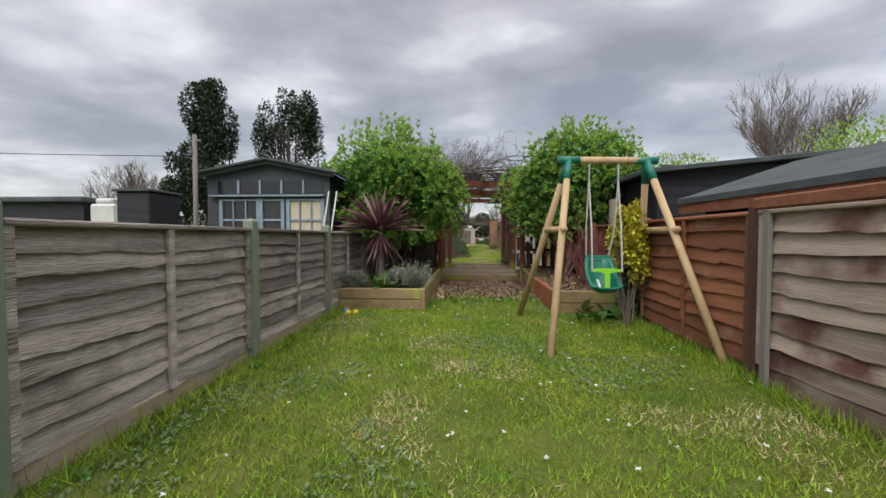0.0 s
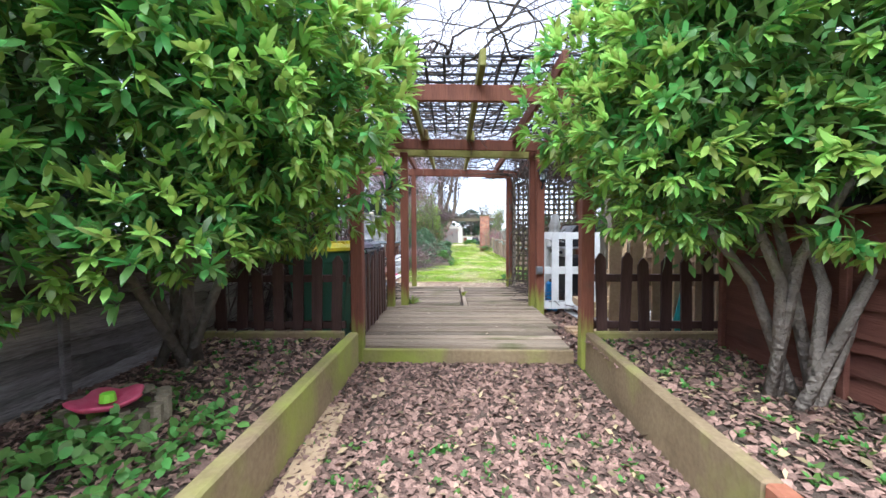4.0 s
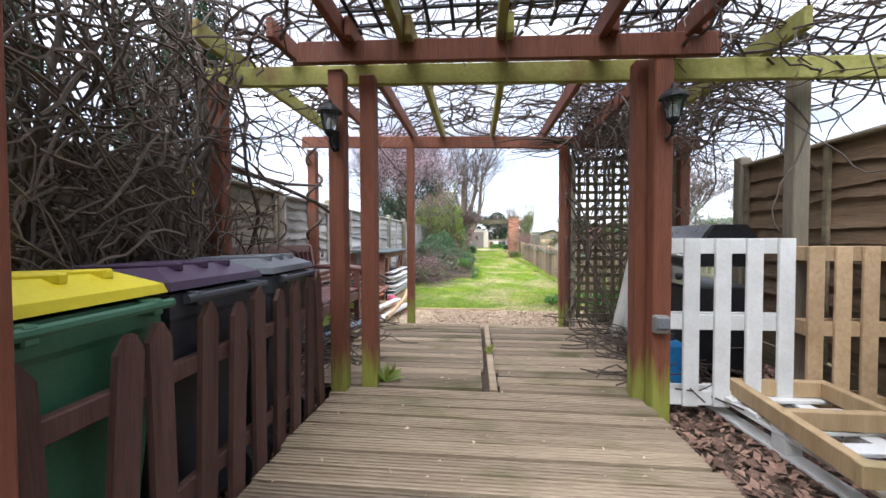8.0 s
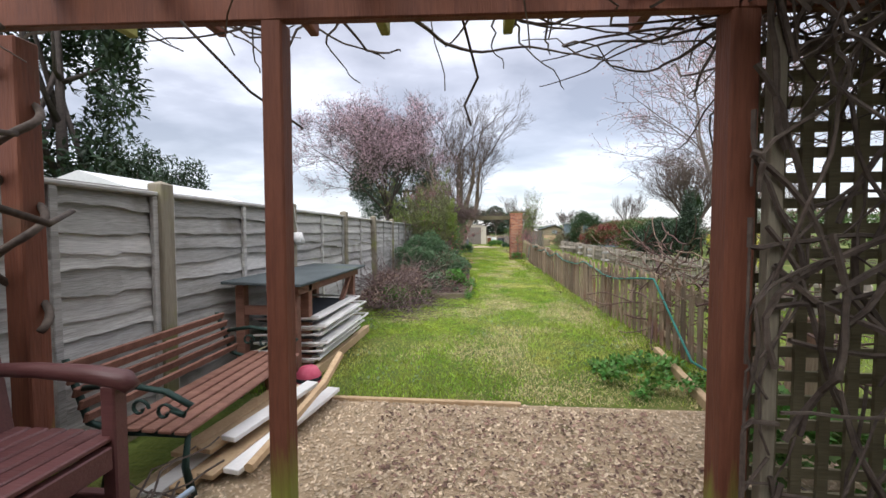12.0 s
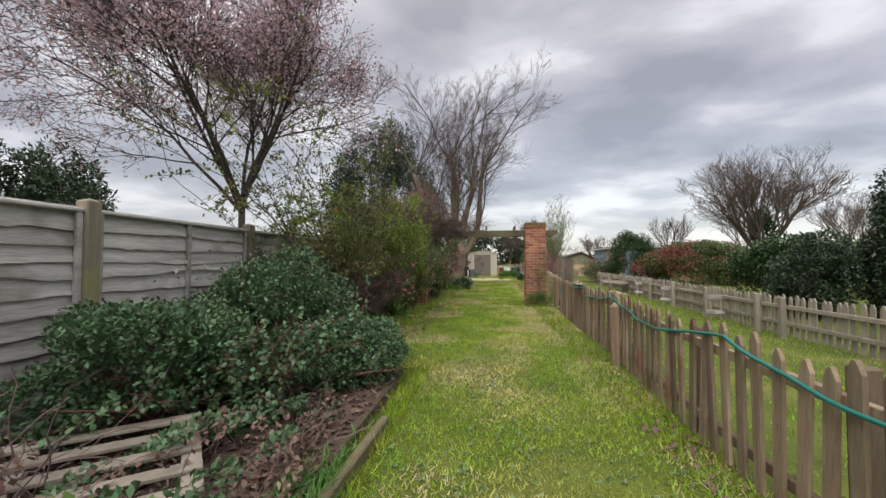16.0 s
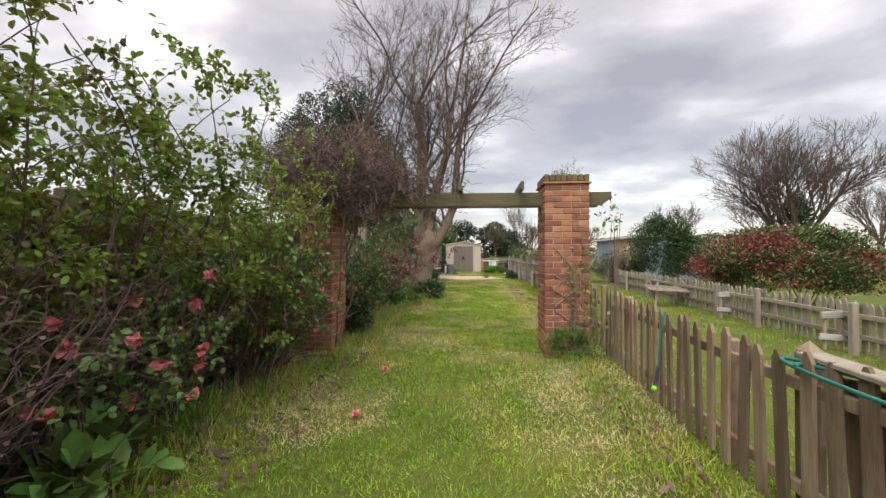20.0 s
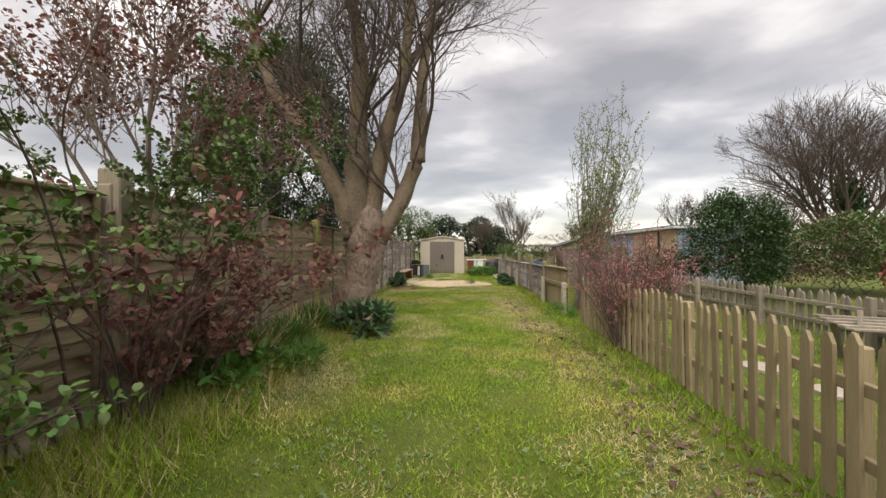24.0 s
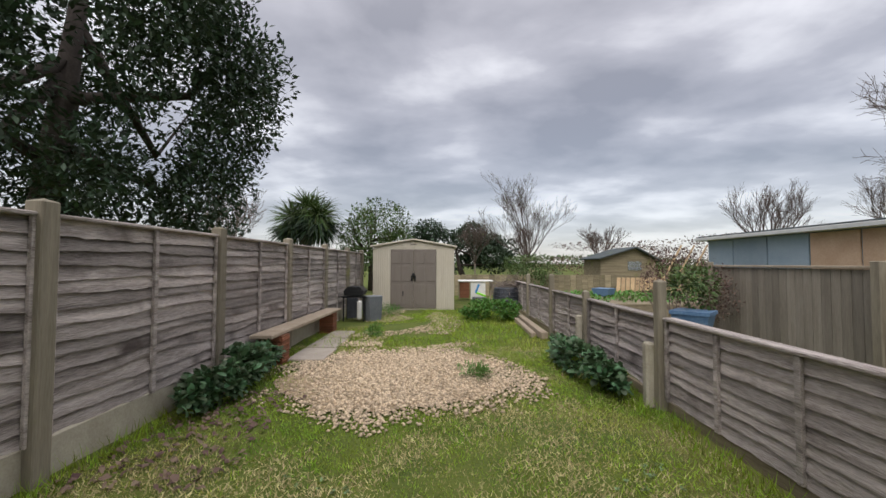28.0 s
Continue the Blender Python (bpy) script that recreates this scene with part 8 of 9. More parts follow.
leafy_shrub("bramble", (-1.4, 24.0, 0.55), (0.55, 0.7, 0.5), 12000, 0.036, 0.025, "bramble", "dark bramble heaped at the fence post", "bramble", 304, 22, 0.36, 10, "red_twig", z0=0.02)
thicket("bramble", (-1.15, 25.0), (1.1, 1.6), 1.0, 80, "bramble", "arching bramble canes over the mound", 319, 7000, (0.045, 0.03), "red_twig", "bramble", low=0.2, arch=0.17)
leafy_shrub("bramble", (-0.5, 25.6, 0.26), (0.55, 1.15, 0.38), 15000, 0.034, 0.024, "bramble", "low bramble spilling on to the lawn", "bramble", 320, 34, 0.3, 14, "red_twig", simple=False, z0=0.02)
leafy_shrub("nettle_clump", (-0.25, 22.6, 0.22), (0.22, 0.3, 0.24), 900, 0.06, 0.04, "weed", "fresh green nettle clump in the bed", "weed", 305, 12, 0.4, 0, z0=0.05)
leafy_shrub("nettle_clump", (-0.75, 21.8, 0.2), (0.25, 0.25, 0.24), 800, 0.07, 0.05, "bramble", "dark leafy clump at the bed's edge", "weed", 306, 12, 0.4, 0, z0=0.05)
spiky("iris_clump", (-1.25, 20.55, 0), 0.42, 160, "weed", "clump of long green strap leaves", 307, 0.02, 0.55)
spiky("iris_clump", (-0.85, 21.05, 0), 0.34, 120, "weed", "clump of long grassy green leaves", 308, 0.018, 0.6)
leafy_shrub("nettle_clump", (1.7, 17.4, 0.04), (0.5, 0.6, 0.12), 1300, 0.055, 0.035, "weed", "patch of green nettles by the picket fence", "weed", 309, 26, 0.22, 0, extra=("yellow_petal", 6, 0.04, 0.03, "yellow flowers"))
leafy_shrub("undergrowth", (-0.5, 23.2, 0.1), (0.6, 1.6, 0.24), 7500, 0.045, 0.028, "bramble", "low green weeds creeping over the timber bed", "undergrowth", 317, 44, 0.18, 16, "twig_plum", extra=("bramble_dead", 2600, 0.04, 0.025, "dead brown leaves"))
leafy_shrub("undergrowth", (0.05, 22.6, 0.03), (0.16, 1.6, 0.16), 1500, 0.10, 0.008, "weed", "long grass along the bed's timber edge", "undergrowth", 318, 30, 0.2, 0)
leafy_shrub("nettle_clump", (1.9, 16.0, 0.15), (0.35, 0.5, 0.3), 1400, 0.06, 0.045, "weed", "green weeds beside the trellis", "weed", 310, 16, 0.34, 0)
spiky("daffodil", (-1.25, 29.7, 0), 0.3, 70, "weed", "daffodil clump with yellow flowers", 311, 0.014, 0.35, "flower", "daffodils", "yellow_petal")
leafy_shrub("arum_clump", (-1.0, 27.8, 0.10), (0.28, 0.4, 0.14), 130, 0.19, 0.08, "weed", "dark broad-leaved plants at the fence's foot", "plant", 321, 12, 0.4, 0, simple=False)
spiky("daffodil", (-0.98, 30.05, 0.0), 0.36, 46, "weed", "clump of daffodils in flower under the shrubs", 322, 0.014, 0.4, "flower", "daffodils", flower="yellow_petal")
spiky("daffodil", (-1.02, 28.3, 0.0), 0.32, 26, "weed", "daffodil leaves without open flowers", 323, 0.014, 0.45, "flower", "daffodils")
leafy_shrub("arum_clump", (-1.0, 29.35, 0.12), (0.3, 0.35, 0.16), 120, 0.2, 0.09, "camellia", "broad-leaved green plants at the bed's foot", "plant", 312, 12, 0.4, 0, simple=False)
leafy_shrub("ivy_mound", (-0.75, 33.3, 0.3), (0.18, 0.35, 0.4), 1500, 0.05, 0.04, "ivy", "ivy clothing the foot of the pillar", "ivy", 313, 14, 0.4, 0)
leafy_shrub("weeds", (2.15, 32.35, 0.14), (0.36, 0.2, 0.2), 900, 0.09, 0.012, "weed", "grass and weeds round the pillar's foot", "weed", 314, 12, 0.4, 0)
# dead hedge on the picket fence near the trellis
t = thing("dead_hedge", (2.45, 18.0, 0.3), "woven brown twigs along the top of the picket fence", "hedge", kind="stuff")
g = Geo()
for i in range(260):
    pts = wander(rng, (2.45 + rng.normal() * .1, rng.uniform(16.6, 20.2), rng.uniform(.25, 1.2)), (rng.normal() * .2, rng.choice([-1, 1]), rng.normal() * .3), rng.uniform(.4, 1.0), 0.1, 0.16)
    for q in pts:
        q.z = max(q.z, 0.05)
    g.tube(pts, rng.uniform(.004, .009), 4, False)
part("twigs", g, "bramble_dead", t)
# trellis expanding on the brick pillar
t = thing("pillar_trellis", (2.1, 32.48, 1.0), "broken expanding willow trellis fixed to the brick pillar", "trellis")
for a, b in (((1.96, 1.32), (2.22, 1.02)), ((1.93, 0.98), (2.24, 0.80)), ((2.22, 1.02), (1.95, 0.78)), ((2.24, 0.80), (1.96, 0.55)), ((1.95, 0.78), (2.2, 0.62)), ((1.97, 0.52), (2.2, 0.36)), ((2.22, 0.36), (2.0, 0.08)), ((1.98, 0.30), (2.24, 0.15))):
    part("lath", Geo().beam((a[0] + 0.03, 32.448, a[1] + 0.05), (b[0] + 0.03, 32.448, b[1] + 0.05), 0.008, 0.018, 0, (0, 1, 0)), "capping", t)
t = thing("climbing_rose", (2.3, 32.4, 0), "thin rose stems and leaves on the pillar", "climber")
g = Geo()
P = []
for i in range(14):
    pts = wander(rng, (2.3 + rng.normal() * .1, 32.44 + rng.normal() * .03, 0), (rng.normal() * .1, 0, 1), rng.uniform(.8, 2.0), 0.1, 0.09, (0, 0, .05))
    for q in pts:
        q.y = min(q.y, 32.43)
    g.tube(pts, 0.005, 4, False)
    P += [tuple(q) for q in pts[4:]]
part("stem_mass", g, "twig", t)
P = np.array(P)
part("leaves", leaves("leaves", P + rng.normal(size=P.shape) * 0.03, rng.normal(size=P.shape), 0.055, 0.035, "springleaf", rng=rng), None, t)
leafy_shrub("climbing_rose", (2.75, 32.7, 1.75), (0.18, 0.2, 0.3), 60, 0.07, 0.045, "camellia", "leafy rose shoot beside the beam's end", "climber", 315, 6, 0.5, 5, "twig", z0=0.0)
leafy_shrub("climbing_rose", (2.15, 32.75, 2.34), (0.12, 0.12, 0.1), 30, 0.03, 0.015, "lav", "dry tuft growing on the pillar's coping", "plant", 316, 5, 0.5, 8, "twig", z0=2.28)
# hose along the fence
t = thing("garden_hose", (2.3, 26.0, 0.7), "teal garden hose looped over the picket fence", "hose")
pts = []
for i in range(92):
    y = 18.6 + i * 0.105
    pts.append(Vector((fence_x(y) - 0.03 + 0.012 * math.sin(i * 1.1), y, 0.77 - 0.12 * abs(math.sin((y - 18.6) * 1.15)) + 0.015 * math.sin(i * 0.37))))
part("hose", Geo().tube(pts, 0.011, 6), "hose", t, smooth=True)
part("loop", Geo().tube([(2.25, 18.6, 0.77), (2.21, 18.0, 0.35), (2.16, 17.6, 0.12), (2.2, 17.2, 0.1), (2.26, 16.8, 0.3)], 0.011, 6), "hose", t, smooth=True)
part("coil", Geo().tube([Vector((2.47 + 0.07 * math.cos(a) + 0.02 * math.sin(a * 0.7), 28.85 + (0.55 + 0.08 * math.sin(a * 1.3)) * math.sin(a), 0.80 + 0.006 * a / 3 - 0.05 * abs(math.sin(a * 0.55)))) for a in np.linspace(0, 8, 60)], 0.010, 6), "hose", t, smooth=True)
part("nozzle_end", Geo().tube([(2.56, 30.80, 0.80), (2.51, 30.78, 0.55), (2.49, 30.77, 0.3)], 0.008, 6), "hose", t)
part("nozzle", Geo().tube([(2.49, 30.77, 0.36), (2.48, 30.77, 0.26), (2.46, 30.76, 0.2)], [0.012, 0.018, 0.014], 8), "bin_black", t, "black spray nozzle")
solo("tennis_ball", Geo().lathe([(0.004, 0.0), (0.017, 0.006), (0.022, 0.022), (0.017, 0.038), (0.004, 0.044)], 14, (2.45, 30.75, 0.16)), "lime_plastic", "lime green ball hung at the fence", "ball", smooth=True)
for x, y, s in ((2.37, 26.4, 0.74), (2.60, 29.45, 0.86)):
    t = thing("stout_post", (x, y, 0), "stout weathered post with a pointed top in the picket fence", "post", "stout posts")
    part("post", Geo().box(x - 0.045, x + 0.045, y - 0.045, y + 0.045, -0.05, s - 0.05, bev=0.012), "picket", t)
    part("cap", Geo().add([(x - .04, y - .04, s - .05), (x + .04, y - .04, s - .05), (x + .04, y + .04, s - .05), (x - .04, y + .04, s - .05), (x, y, s)], [(0, 1, 4), (1, 2, 4), (2, 3, 4), (3, 0, 4), (3, 2, 1, 0)]), "picket", t)
solo("fallen_flower", rosettes("fallen_flower", np.array([[0.08, 30.4, 0.03]]), np.array([[0, 0, 1.0]]), 14, 0.05, 0.04, "rose_bloom"), None, "fallen pink camellia bloom on the lawn", "flower")
solo("fallen_flower", rosettes("fallen_flower", np.array([[0.03, 31.6, 0.03]]), np.array([[0, 0, 1.0]]), 14, 0.05, 0.04, "rose_bloom"), None, "fallen pink bloom on the grass", "flower")
# neighbour's lawn things: pale trestles and a broken bench by the far picket fence
for x, y in ((5.52, 30.25), (5.74, 33.0), (5.98, 35.6)):
    t = thing("low_trestle", (x, y, 0), "pale weathered two-board trestle before the fence", "trestle", "pale trestles")
    part("top_board", Geo().beam((x - 0.17, y, 0.47), (x + 0.17, y + 0.02, 0.48), 0.03, 0.09, 0.005), "fence_grey", t)
    part("lower_board", Geo().beam((x - 0.19, y, 0.19), (x + 0.15, y, 0.17), 0.03, 0.08, 0.005), "fence_grey", t)
    for k in (-0.1, 0.1):
        part("upright", Geo().box(x + k - 0.018, x + k + 0.018, y + 0.018, y + 0.05, 0.0, 0.5, bev=0.004), "capping", t)
# remains of an old gate behind the strip's pickets
t = thing("old_gate_panel", (2.6, 29.1, 0), "brown boards of an old gate propped behind the pickets", "gate")
for i in range(3):
    part("board", Geo().beam((2.60 + 0.012 * i, 28.82 + i * 0.17, 0.0), (2.575 + 0.012 * i, 28.9 + i * 0.17, 0.74), 0.022, 0.15, 0.004), "fence_red_dark" if i == 1 else "picket", t)
part("top_plank", Geo().beam((2.47, 28.62, 0.815), (2.58, 29.42, 0.80), 0.12, 0.025, 0.005), "picket_grey", t)
part("brace", Geo().beam((2.63, 28.7, 0.3), (2.65, 29.4, 0.36), 0.03, 0.06, 0.004), "picket", t)
t = thing("old_gate_panel", (2.6, 27.1, 0), "dark post and slanting grey board behind the pickets", "gate")
part("post", Geo().box(2.57, 2.66, 27.12, 27.2, -0.05, 0.78, bev=0.008), "fence_brown", t)
part("slanting_board", Geo().beam((2.68, 26.6, 0.02), (2.62, 27.1, 0.62), 0.022, 0.13, 0.004), "picket_grey", t)
part("top_plank", Geo().beam((2.58, 26.75, 0.80), (2.6, 27.3, 0.79), 0.10, 0.025, 0.005), "picket_grey", t)
t = thing("broken_bench", (5.6, 37.5, 0), "grey weathered garden bench leaning on its side", "bench")
for i in range(5):
    part("slat", Geo().beam((5.2, 37.2 + i * 0.1, 0.42 + 0.02 * i), (6.3, 37.3 + i * 0.1, 0.36 + 0.02 * i), 0.08, 0.025, 0.004), "picket_grey", t)
for x in (5.35, 6.15):
    part("leg", Geo().beam((x, 37.25, 0), (x + 0.1, 37.35, 0.6), 0.05, 0.05), "picket_grey", t)
    part("leg", Geo().beam((x + 0.25, 37.7, 0), (x, 37.6, 0.6), 0.05, 0.05), "picket_grey", t)
for i in range(3):
    solo("stepping_stone", Geo().lathe([(0.2, 0.0), (0.2, 0.03), (0.19, 0.035)], 9, (4.3 + 0.1 * (i % 2), 35.7 + i * 0.75, 0.0)), "slate", "pale stepping stone set in the grass", "stepping stone", "stepping stones")
t = thing("glasshouse_roof", (-3.6, 18.5, 0), "pale ridged roof of a neighbour's outhouse over the fence", "shed")
part("body", Geo().box(-4.6, -3.0, 17.6, 19.4, 0, 1.62), "render_white", t)
part("roof", Geo().prism([(-4.8, 1.62), (-2.8, 1.62), (-3.8, 1.95)], 17.5, 19.5), "roof_white", t)

# ---- end garden ----
t = thing("plank_bench", (-1.15, 49.6, 0), "long weathered plank bench on stacks of red tiles", "bench")
part("plank", Geo().beam((-1.17, 48.1, 0.42), (-1.12, 51.25, 0.42), 0.30, 0.05, 0.008), "capping", t)
for y in (48.35, 50.75):
    s = part("tile_stack", Geo().box(-1.26, -1.0, y, y + 0.24, 0.0, 0.02), "terracotta", t)
    for i in range(16):
        o = 0.006 * ((i * 5) % 3)
        part("tile", Geo().box(-1.27 + o, -0.99 + o, y - o, y + 0.25 - o, 0.021 + i * 0.0232, 0.041 + i * 0.0232, bev=0.004), "fence_red", s)
for i in range(3):
    solo("paving_slab", Geo().box(-1.02, -0.5 - 0.04 * i, 48.55 + i * 0.8, 49.3 + i * 0.8, -0.01, 0.035, bev=0.01), "slate", "worn stone paving slab beside the bench", "paving slab", "paving slabs")
t = thing("kettle_barbecue", (-0.9, 52.5, 0), "black charcoal barbecue under the fence", "barbecue")
part("bowl", Geo().prism([(-1.18, 0.62), (-0.75, 0.62), (-0.72, 0.72), (-0.82, 0.82), (-1.1, 0.82), (-1.2, 0.72)], 52.3, 52.75), "black_metal", t)
part("shelf", Geo().box(-1.25, -0.65, 52.3, 52.75, 0.56, 0.59, bev=0.006), "black_metal", t)
for x in (-1.2, -0.72):
    for y in (52.34, 52.7):
        part("leg", Geo().box(x - 0.015, x + 0.015, y - 0.015, y + 0.015, 0, 0.56), "black_metal", t)
part("cover_panel", Geo().box(-1.1, -0.85, 52.28, 52.3, 0.08, 0.56, bev=0.006), "dark_fabric", t)
part("white_bag", Geo().box(-0.86, -0.75, 52.22, 52.32, 0.06, 0.5, bev=0.03), "cloth_white", t)
solo("grey_bin", Geo().lathe([(0.22, 0.0), (0.25, 0.56), (0.26, 0.58), (0.24, 0.6)], 4, (-0.55, 52.5, 0)), "bin_grey", "square grey plastic tub beside the barbecue", "tub")
t = thing("compost_bin", (3.05, 55.2, 0), "black plastic compost bin with ribs", "compost bin")
part("body", Geo().lathe([(0.44, 0.0), (0.43, 0.04), (0.36, 0.62), (0.36, 0.66), (0.33, 0.68)], 20, (3.0, 54.6, 0)), "bin_black", t)
for i in range(5):
    part("rib", Geo().lathe([(0.445 - 0.012 * i - 0.03 * 0, 0.10 + i * 0.11), (0.437 - 0.012 * i, 0.13 + i * 0.11)], 20, (3.0, 54.6, 0)), "bin_black", t)
t = thing("compost_heap", (3.3, 54.9, 0.6), "dry prunings heaped on the compost bin", "prunings", kind="stuff")
g = Geo()
rng = np.random.default_rng(401)
for i in range(160):
    g.tube(wander(rng, (3.1 + rng.normal() * .25, 54.7 + rng.normal() * .2, 0.7 + abs(rng.normal()) * .08), rng.normal(size=3) * (1, 1, .4), 0.4, 0.1, 0.2), 0.006, 3, False)
part("twigs", g, "twig", t)
t = thing("childs_chair", (2.3, 55.3, 0), "blue and green child's plastic chair upturned on a black crate", "chair")
part("crate", Geo().box(2.05, 2.5, 54.9, 55.4, 0.0, 0.34, bev=0.03), "bin_black", t)
part("seat", Geo().box(2.12, 2.42, 54.92, 55.2, 0.36, 0.42, Matrix.Translation((2.3, 55, 0.4)) @ Matrix.Rotation(radians(20), 4, "Y") @ Matrix.Translation((-2.3, -55, -0.35)), 0.012), "lime_plastic", t)
part("back", Geo().box(2.10, 2.14, 54.92, 55.2, 0.38, 0.66, Matrix.Translation((2.3, 55, 0.4)) @ Matrix.Rotation(radians(20), 4, "Y") @ Matrix.Translation((-2.3, -55, -0.35)), 0.01), "water_blue", t)
t = thing("old_table", (2.1, 58, 0), "weathered table with a pale top beyond the shed", "table")
part("top", Geo().box(1.7, 3.0, 57.6, 58.4, 0.70, 0.75, bev=0.01), "cloth_white", t)
part("red_panel", Geo().box(1.75, 2.1, 57.65, 57.7, 0.1, 0.69, bev=0.006), "fence_red", t)
part("white_panel", Geo().box(2.15, 2.7, 57.65, 57.7, 0.05, 0.69, bev=0.006), "cloth_white", t)
for x in (1.75, 2.95):
    part("leg", Geo().box(x - 0.03, x + 0.03, 58.2, 58.26, 0, 0.7), "capping", t)
t = thing("rotten_sleepers", (3.0, 51.5, 0), "old timber baulks along the foot of the fence", "timber")
part("sleeper", Geo().beam((3.02, 50.2, 0.07), (3.05, 53.2, 0.07), 0.13, 0.14, 0.012), "capping", t)
part("sleeper", Geo().beam((2.86, 50.4, 0.05), (2.9, 52.4, 0.05), 0.10, 0.10, 0.012), "capping", t)
t = thing("end_fence", (6, 61, 0), "low mossy boarded fence closing the garden", "fence")
for i in range(40):
    part("board", Geo().box(-1.4 + i * 0.25, -1.16 + i * 0.25, 60.0, 60.03, 0, 0.9, bev=0.004), "fence_brown", t)
# allotment next door
t = thing("closeboard_fence", (5.2, 45, 0), "grey vertical close-boarded fence with algae at its foot", "fence")
for i in range(62):
    y = 42.6 + i * 0.105
    part("board", Geo().box(5.2, 5.222, y, y + 0.1, 0.06, 1.34, bev=0.003), "picket_grey", t)
for y in (42.7, 44.6, 46.6, 48.9):
    part("post", Geo().box(5.1, 5.19, y - 0.045, y + 0.045, 0, 1.42, bev=0.008), "post", t)
part("capping", Geo().box(5.17, 5.25, 42.6, 49.1, 1.345, 1.375, bev=0.005), "capping", t)
t = thing("long_outhouse", (9.8, 50, 0), "long flat-roofed outhouse with blue-grey and plywood panels", "outhouse")
part("body", Geo().box(9.55, 12.5, 48.3, 55.5, 0, 2.12), "caravan_blue", t)
for i, (a, b, m) in enumerate(((54.4, 55.45, "caravan_blue"), (53.2, 54.38, "caravan_blue"), (52.02, 53.18, "caravan_blue"), (50.9, 52.0, "plywood"), (49.75, 50.88, "plywood"), (48.35, 49.6, "plywood"))):
    part("panel", Geo().box(9.515, 9.548, a + 0.01, b - 0.01, 0.1, 2.10, bev=0.004), m, t)
part("dark_mullion", Geo().box(9.49, 9.54, 49.62, 49.73, 0.1, 2.1, bev=0.004), "blackboard", t)
part("roof", Geo().box(9.3, 12.8, 48.1, 55.8, 2.123, 2.22, bev=0.01), "roof_white", t)
part("roof_felt", Geo().box(9.32, 12.78, 48.2, 55.7, 2.223, 2.26, bev=0.01), "felt", t)
t = thing("small_hut", (9.3, 61, 0), "small brown boarded hut with a grey felt roof", "hut")
part("body", Geo().prism([(8.1, 0), (10.5, 0), (10.5, 1.55), (9.6, 2.1), (8.1, 1.6)], 60.5, 62.6), "fence_brown", t)
part("roof", Geo().beam((9.6, 61.5, 2.12), (7.9, 61.5, 1.6), 2.5, 0.06, 0.01), "felt", t)
part("roof", Geo().beam((9.6, 61.5, 2.12), (10.75, 61.5, 1.5), 2.5, 0.06, 0.01), "felt", t)
part("window", Geo().box(9.3, 9.9, 60.47, 60.495, 1.1, 1.5), "glass", t)
t = thing("fence_offcuts", (8.0, 55.5, 0), "pale slatted panel leaning in the allotment", "panel")
for i in range(14):
    part("slat", Geo().beam((6.6 + i * 0.15, 55.4, 0), (6.75 + i * 0.15, 55.6, 0.95), 0.11, 0.02, 0), "pallet", t)
for i in range(9):
    a = 10.5 + i * 0.55
    solo("timber_strut", Geo().beam((a - 0.3, 60, 0.0), (a + 0.9, 60, 2.2), 0.05, 0.05, 0), "pallet", "pale diagonal timber strut of a pergola frame", "strut", "timber struts")
t = thing("allotment_bed", (5.0, 52.0, 0), "raised vegetable bed with green leaves", "planter")
part("side", Geo().box(4.2, 7.2, 50.6, 53.6, 0, 0.62, bev=0.01), "fence_brown", t)
rng = np.random.default_rng(402)
P = np.stack([rng.uniform(4.3, 7.1, 900), rng.uniform(50.7, 53.5, 900), np.full(900, 0.63)], 1)
part("seedlings", leaves("seedlings", P, rng.normal(size=P.shape) * (1, 1, .3) + (0, 0, .8), 0.10, 0.05, "weed", rng=rng), None, t)
t = thing("blue_planter", (4.1, 47.75, 0.0), "glazed blue planter with a green shrub over the fence", "pot")
part("pot", Geo().lathe([(0.20, 0.55), (0.27, 0.80), (0.29, 0.80), (0.29, 0.84), (0.26, 0.84)], 4, (4.15, 47.7, 0)), "tarp", t)
part("stand", Geo().box(3.9, 4.4, 47.45, 47.95, 0, 0.549, bev=0.01), "fence_brown", t)
P, D = lumpy(rng, 900, (4.15, 47.7, 1.1), (0.32, 0.3, 0.32), 12, 0.4, 0.4)
part("shrub", leaves("shrub", P, D, 0.05, 0.03, "hedge", rng=rng), None, t)
solo("blue_trough", Geo().lathe([(0.22, 0.62), (0.28, 0.78), (0.29, 0.80)], 4, (4.9, 52.2, 0.02)), "tarp", "dark blue trough on the raised bed", "pot")
leafy_shrub("winter_shrub", (4.7, 48.8, 0.9), (0.6, 0.8, 0.75), 2200, 0.04, 0.025, "bramble_dead", "dry brown twiggy shrub over the low fence", "shrub", 403, 18, 0.36, 40, "twig")
# plants along the end garden's fences
leafy_shrub("nettle_clump", (-1.06, 47.3, 0.2), (0.24, 0.95, 0.26), 2400, 0.09, 0.06, "bramble", "dense dark green nettles at the fence's foot", "weed", 404, 30, 0.26, 0, simple=False, group="nettles")
leafy_shrub("nettle_clump", (2.95, 48.0, 0.18), (0.3, 1.0, 0.22), 2200, 0.09, 0.06, "bramble", "dense green nettles at the low fence's foot", "weed", 405, 30, 0.26, 0, simple=False, group="nettles")
leafy_shrub("nettle_clump", (2.35, 52.8, 0.2), (0.75, 0.7, 0.3), 2600, 0.07, 0.05, "weed", "bright green weeds before the compost bin", "weed", 406, 22, 0.34, 0, group="nettles")
leafy_shrub("weeds", (-0.15, 50.5, 0.08), (0.25, 0.25, 0.14), 500, 0.08, 0.012, "weed", "grassy weeds growing through the gravel", "weed", 407, 8, 0.45, 0, group="weeds")
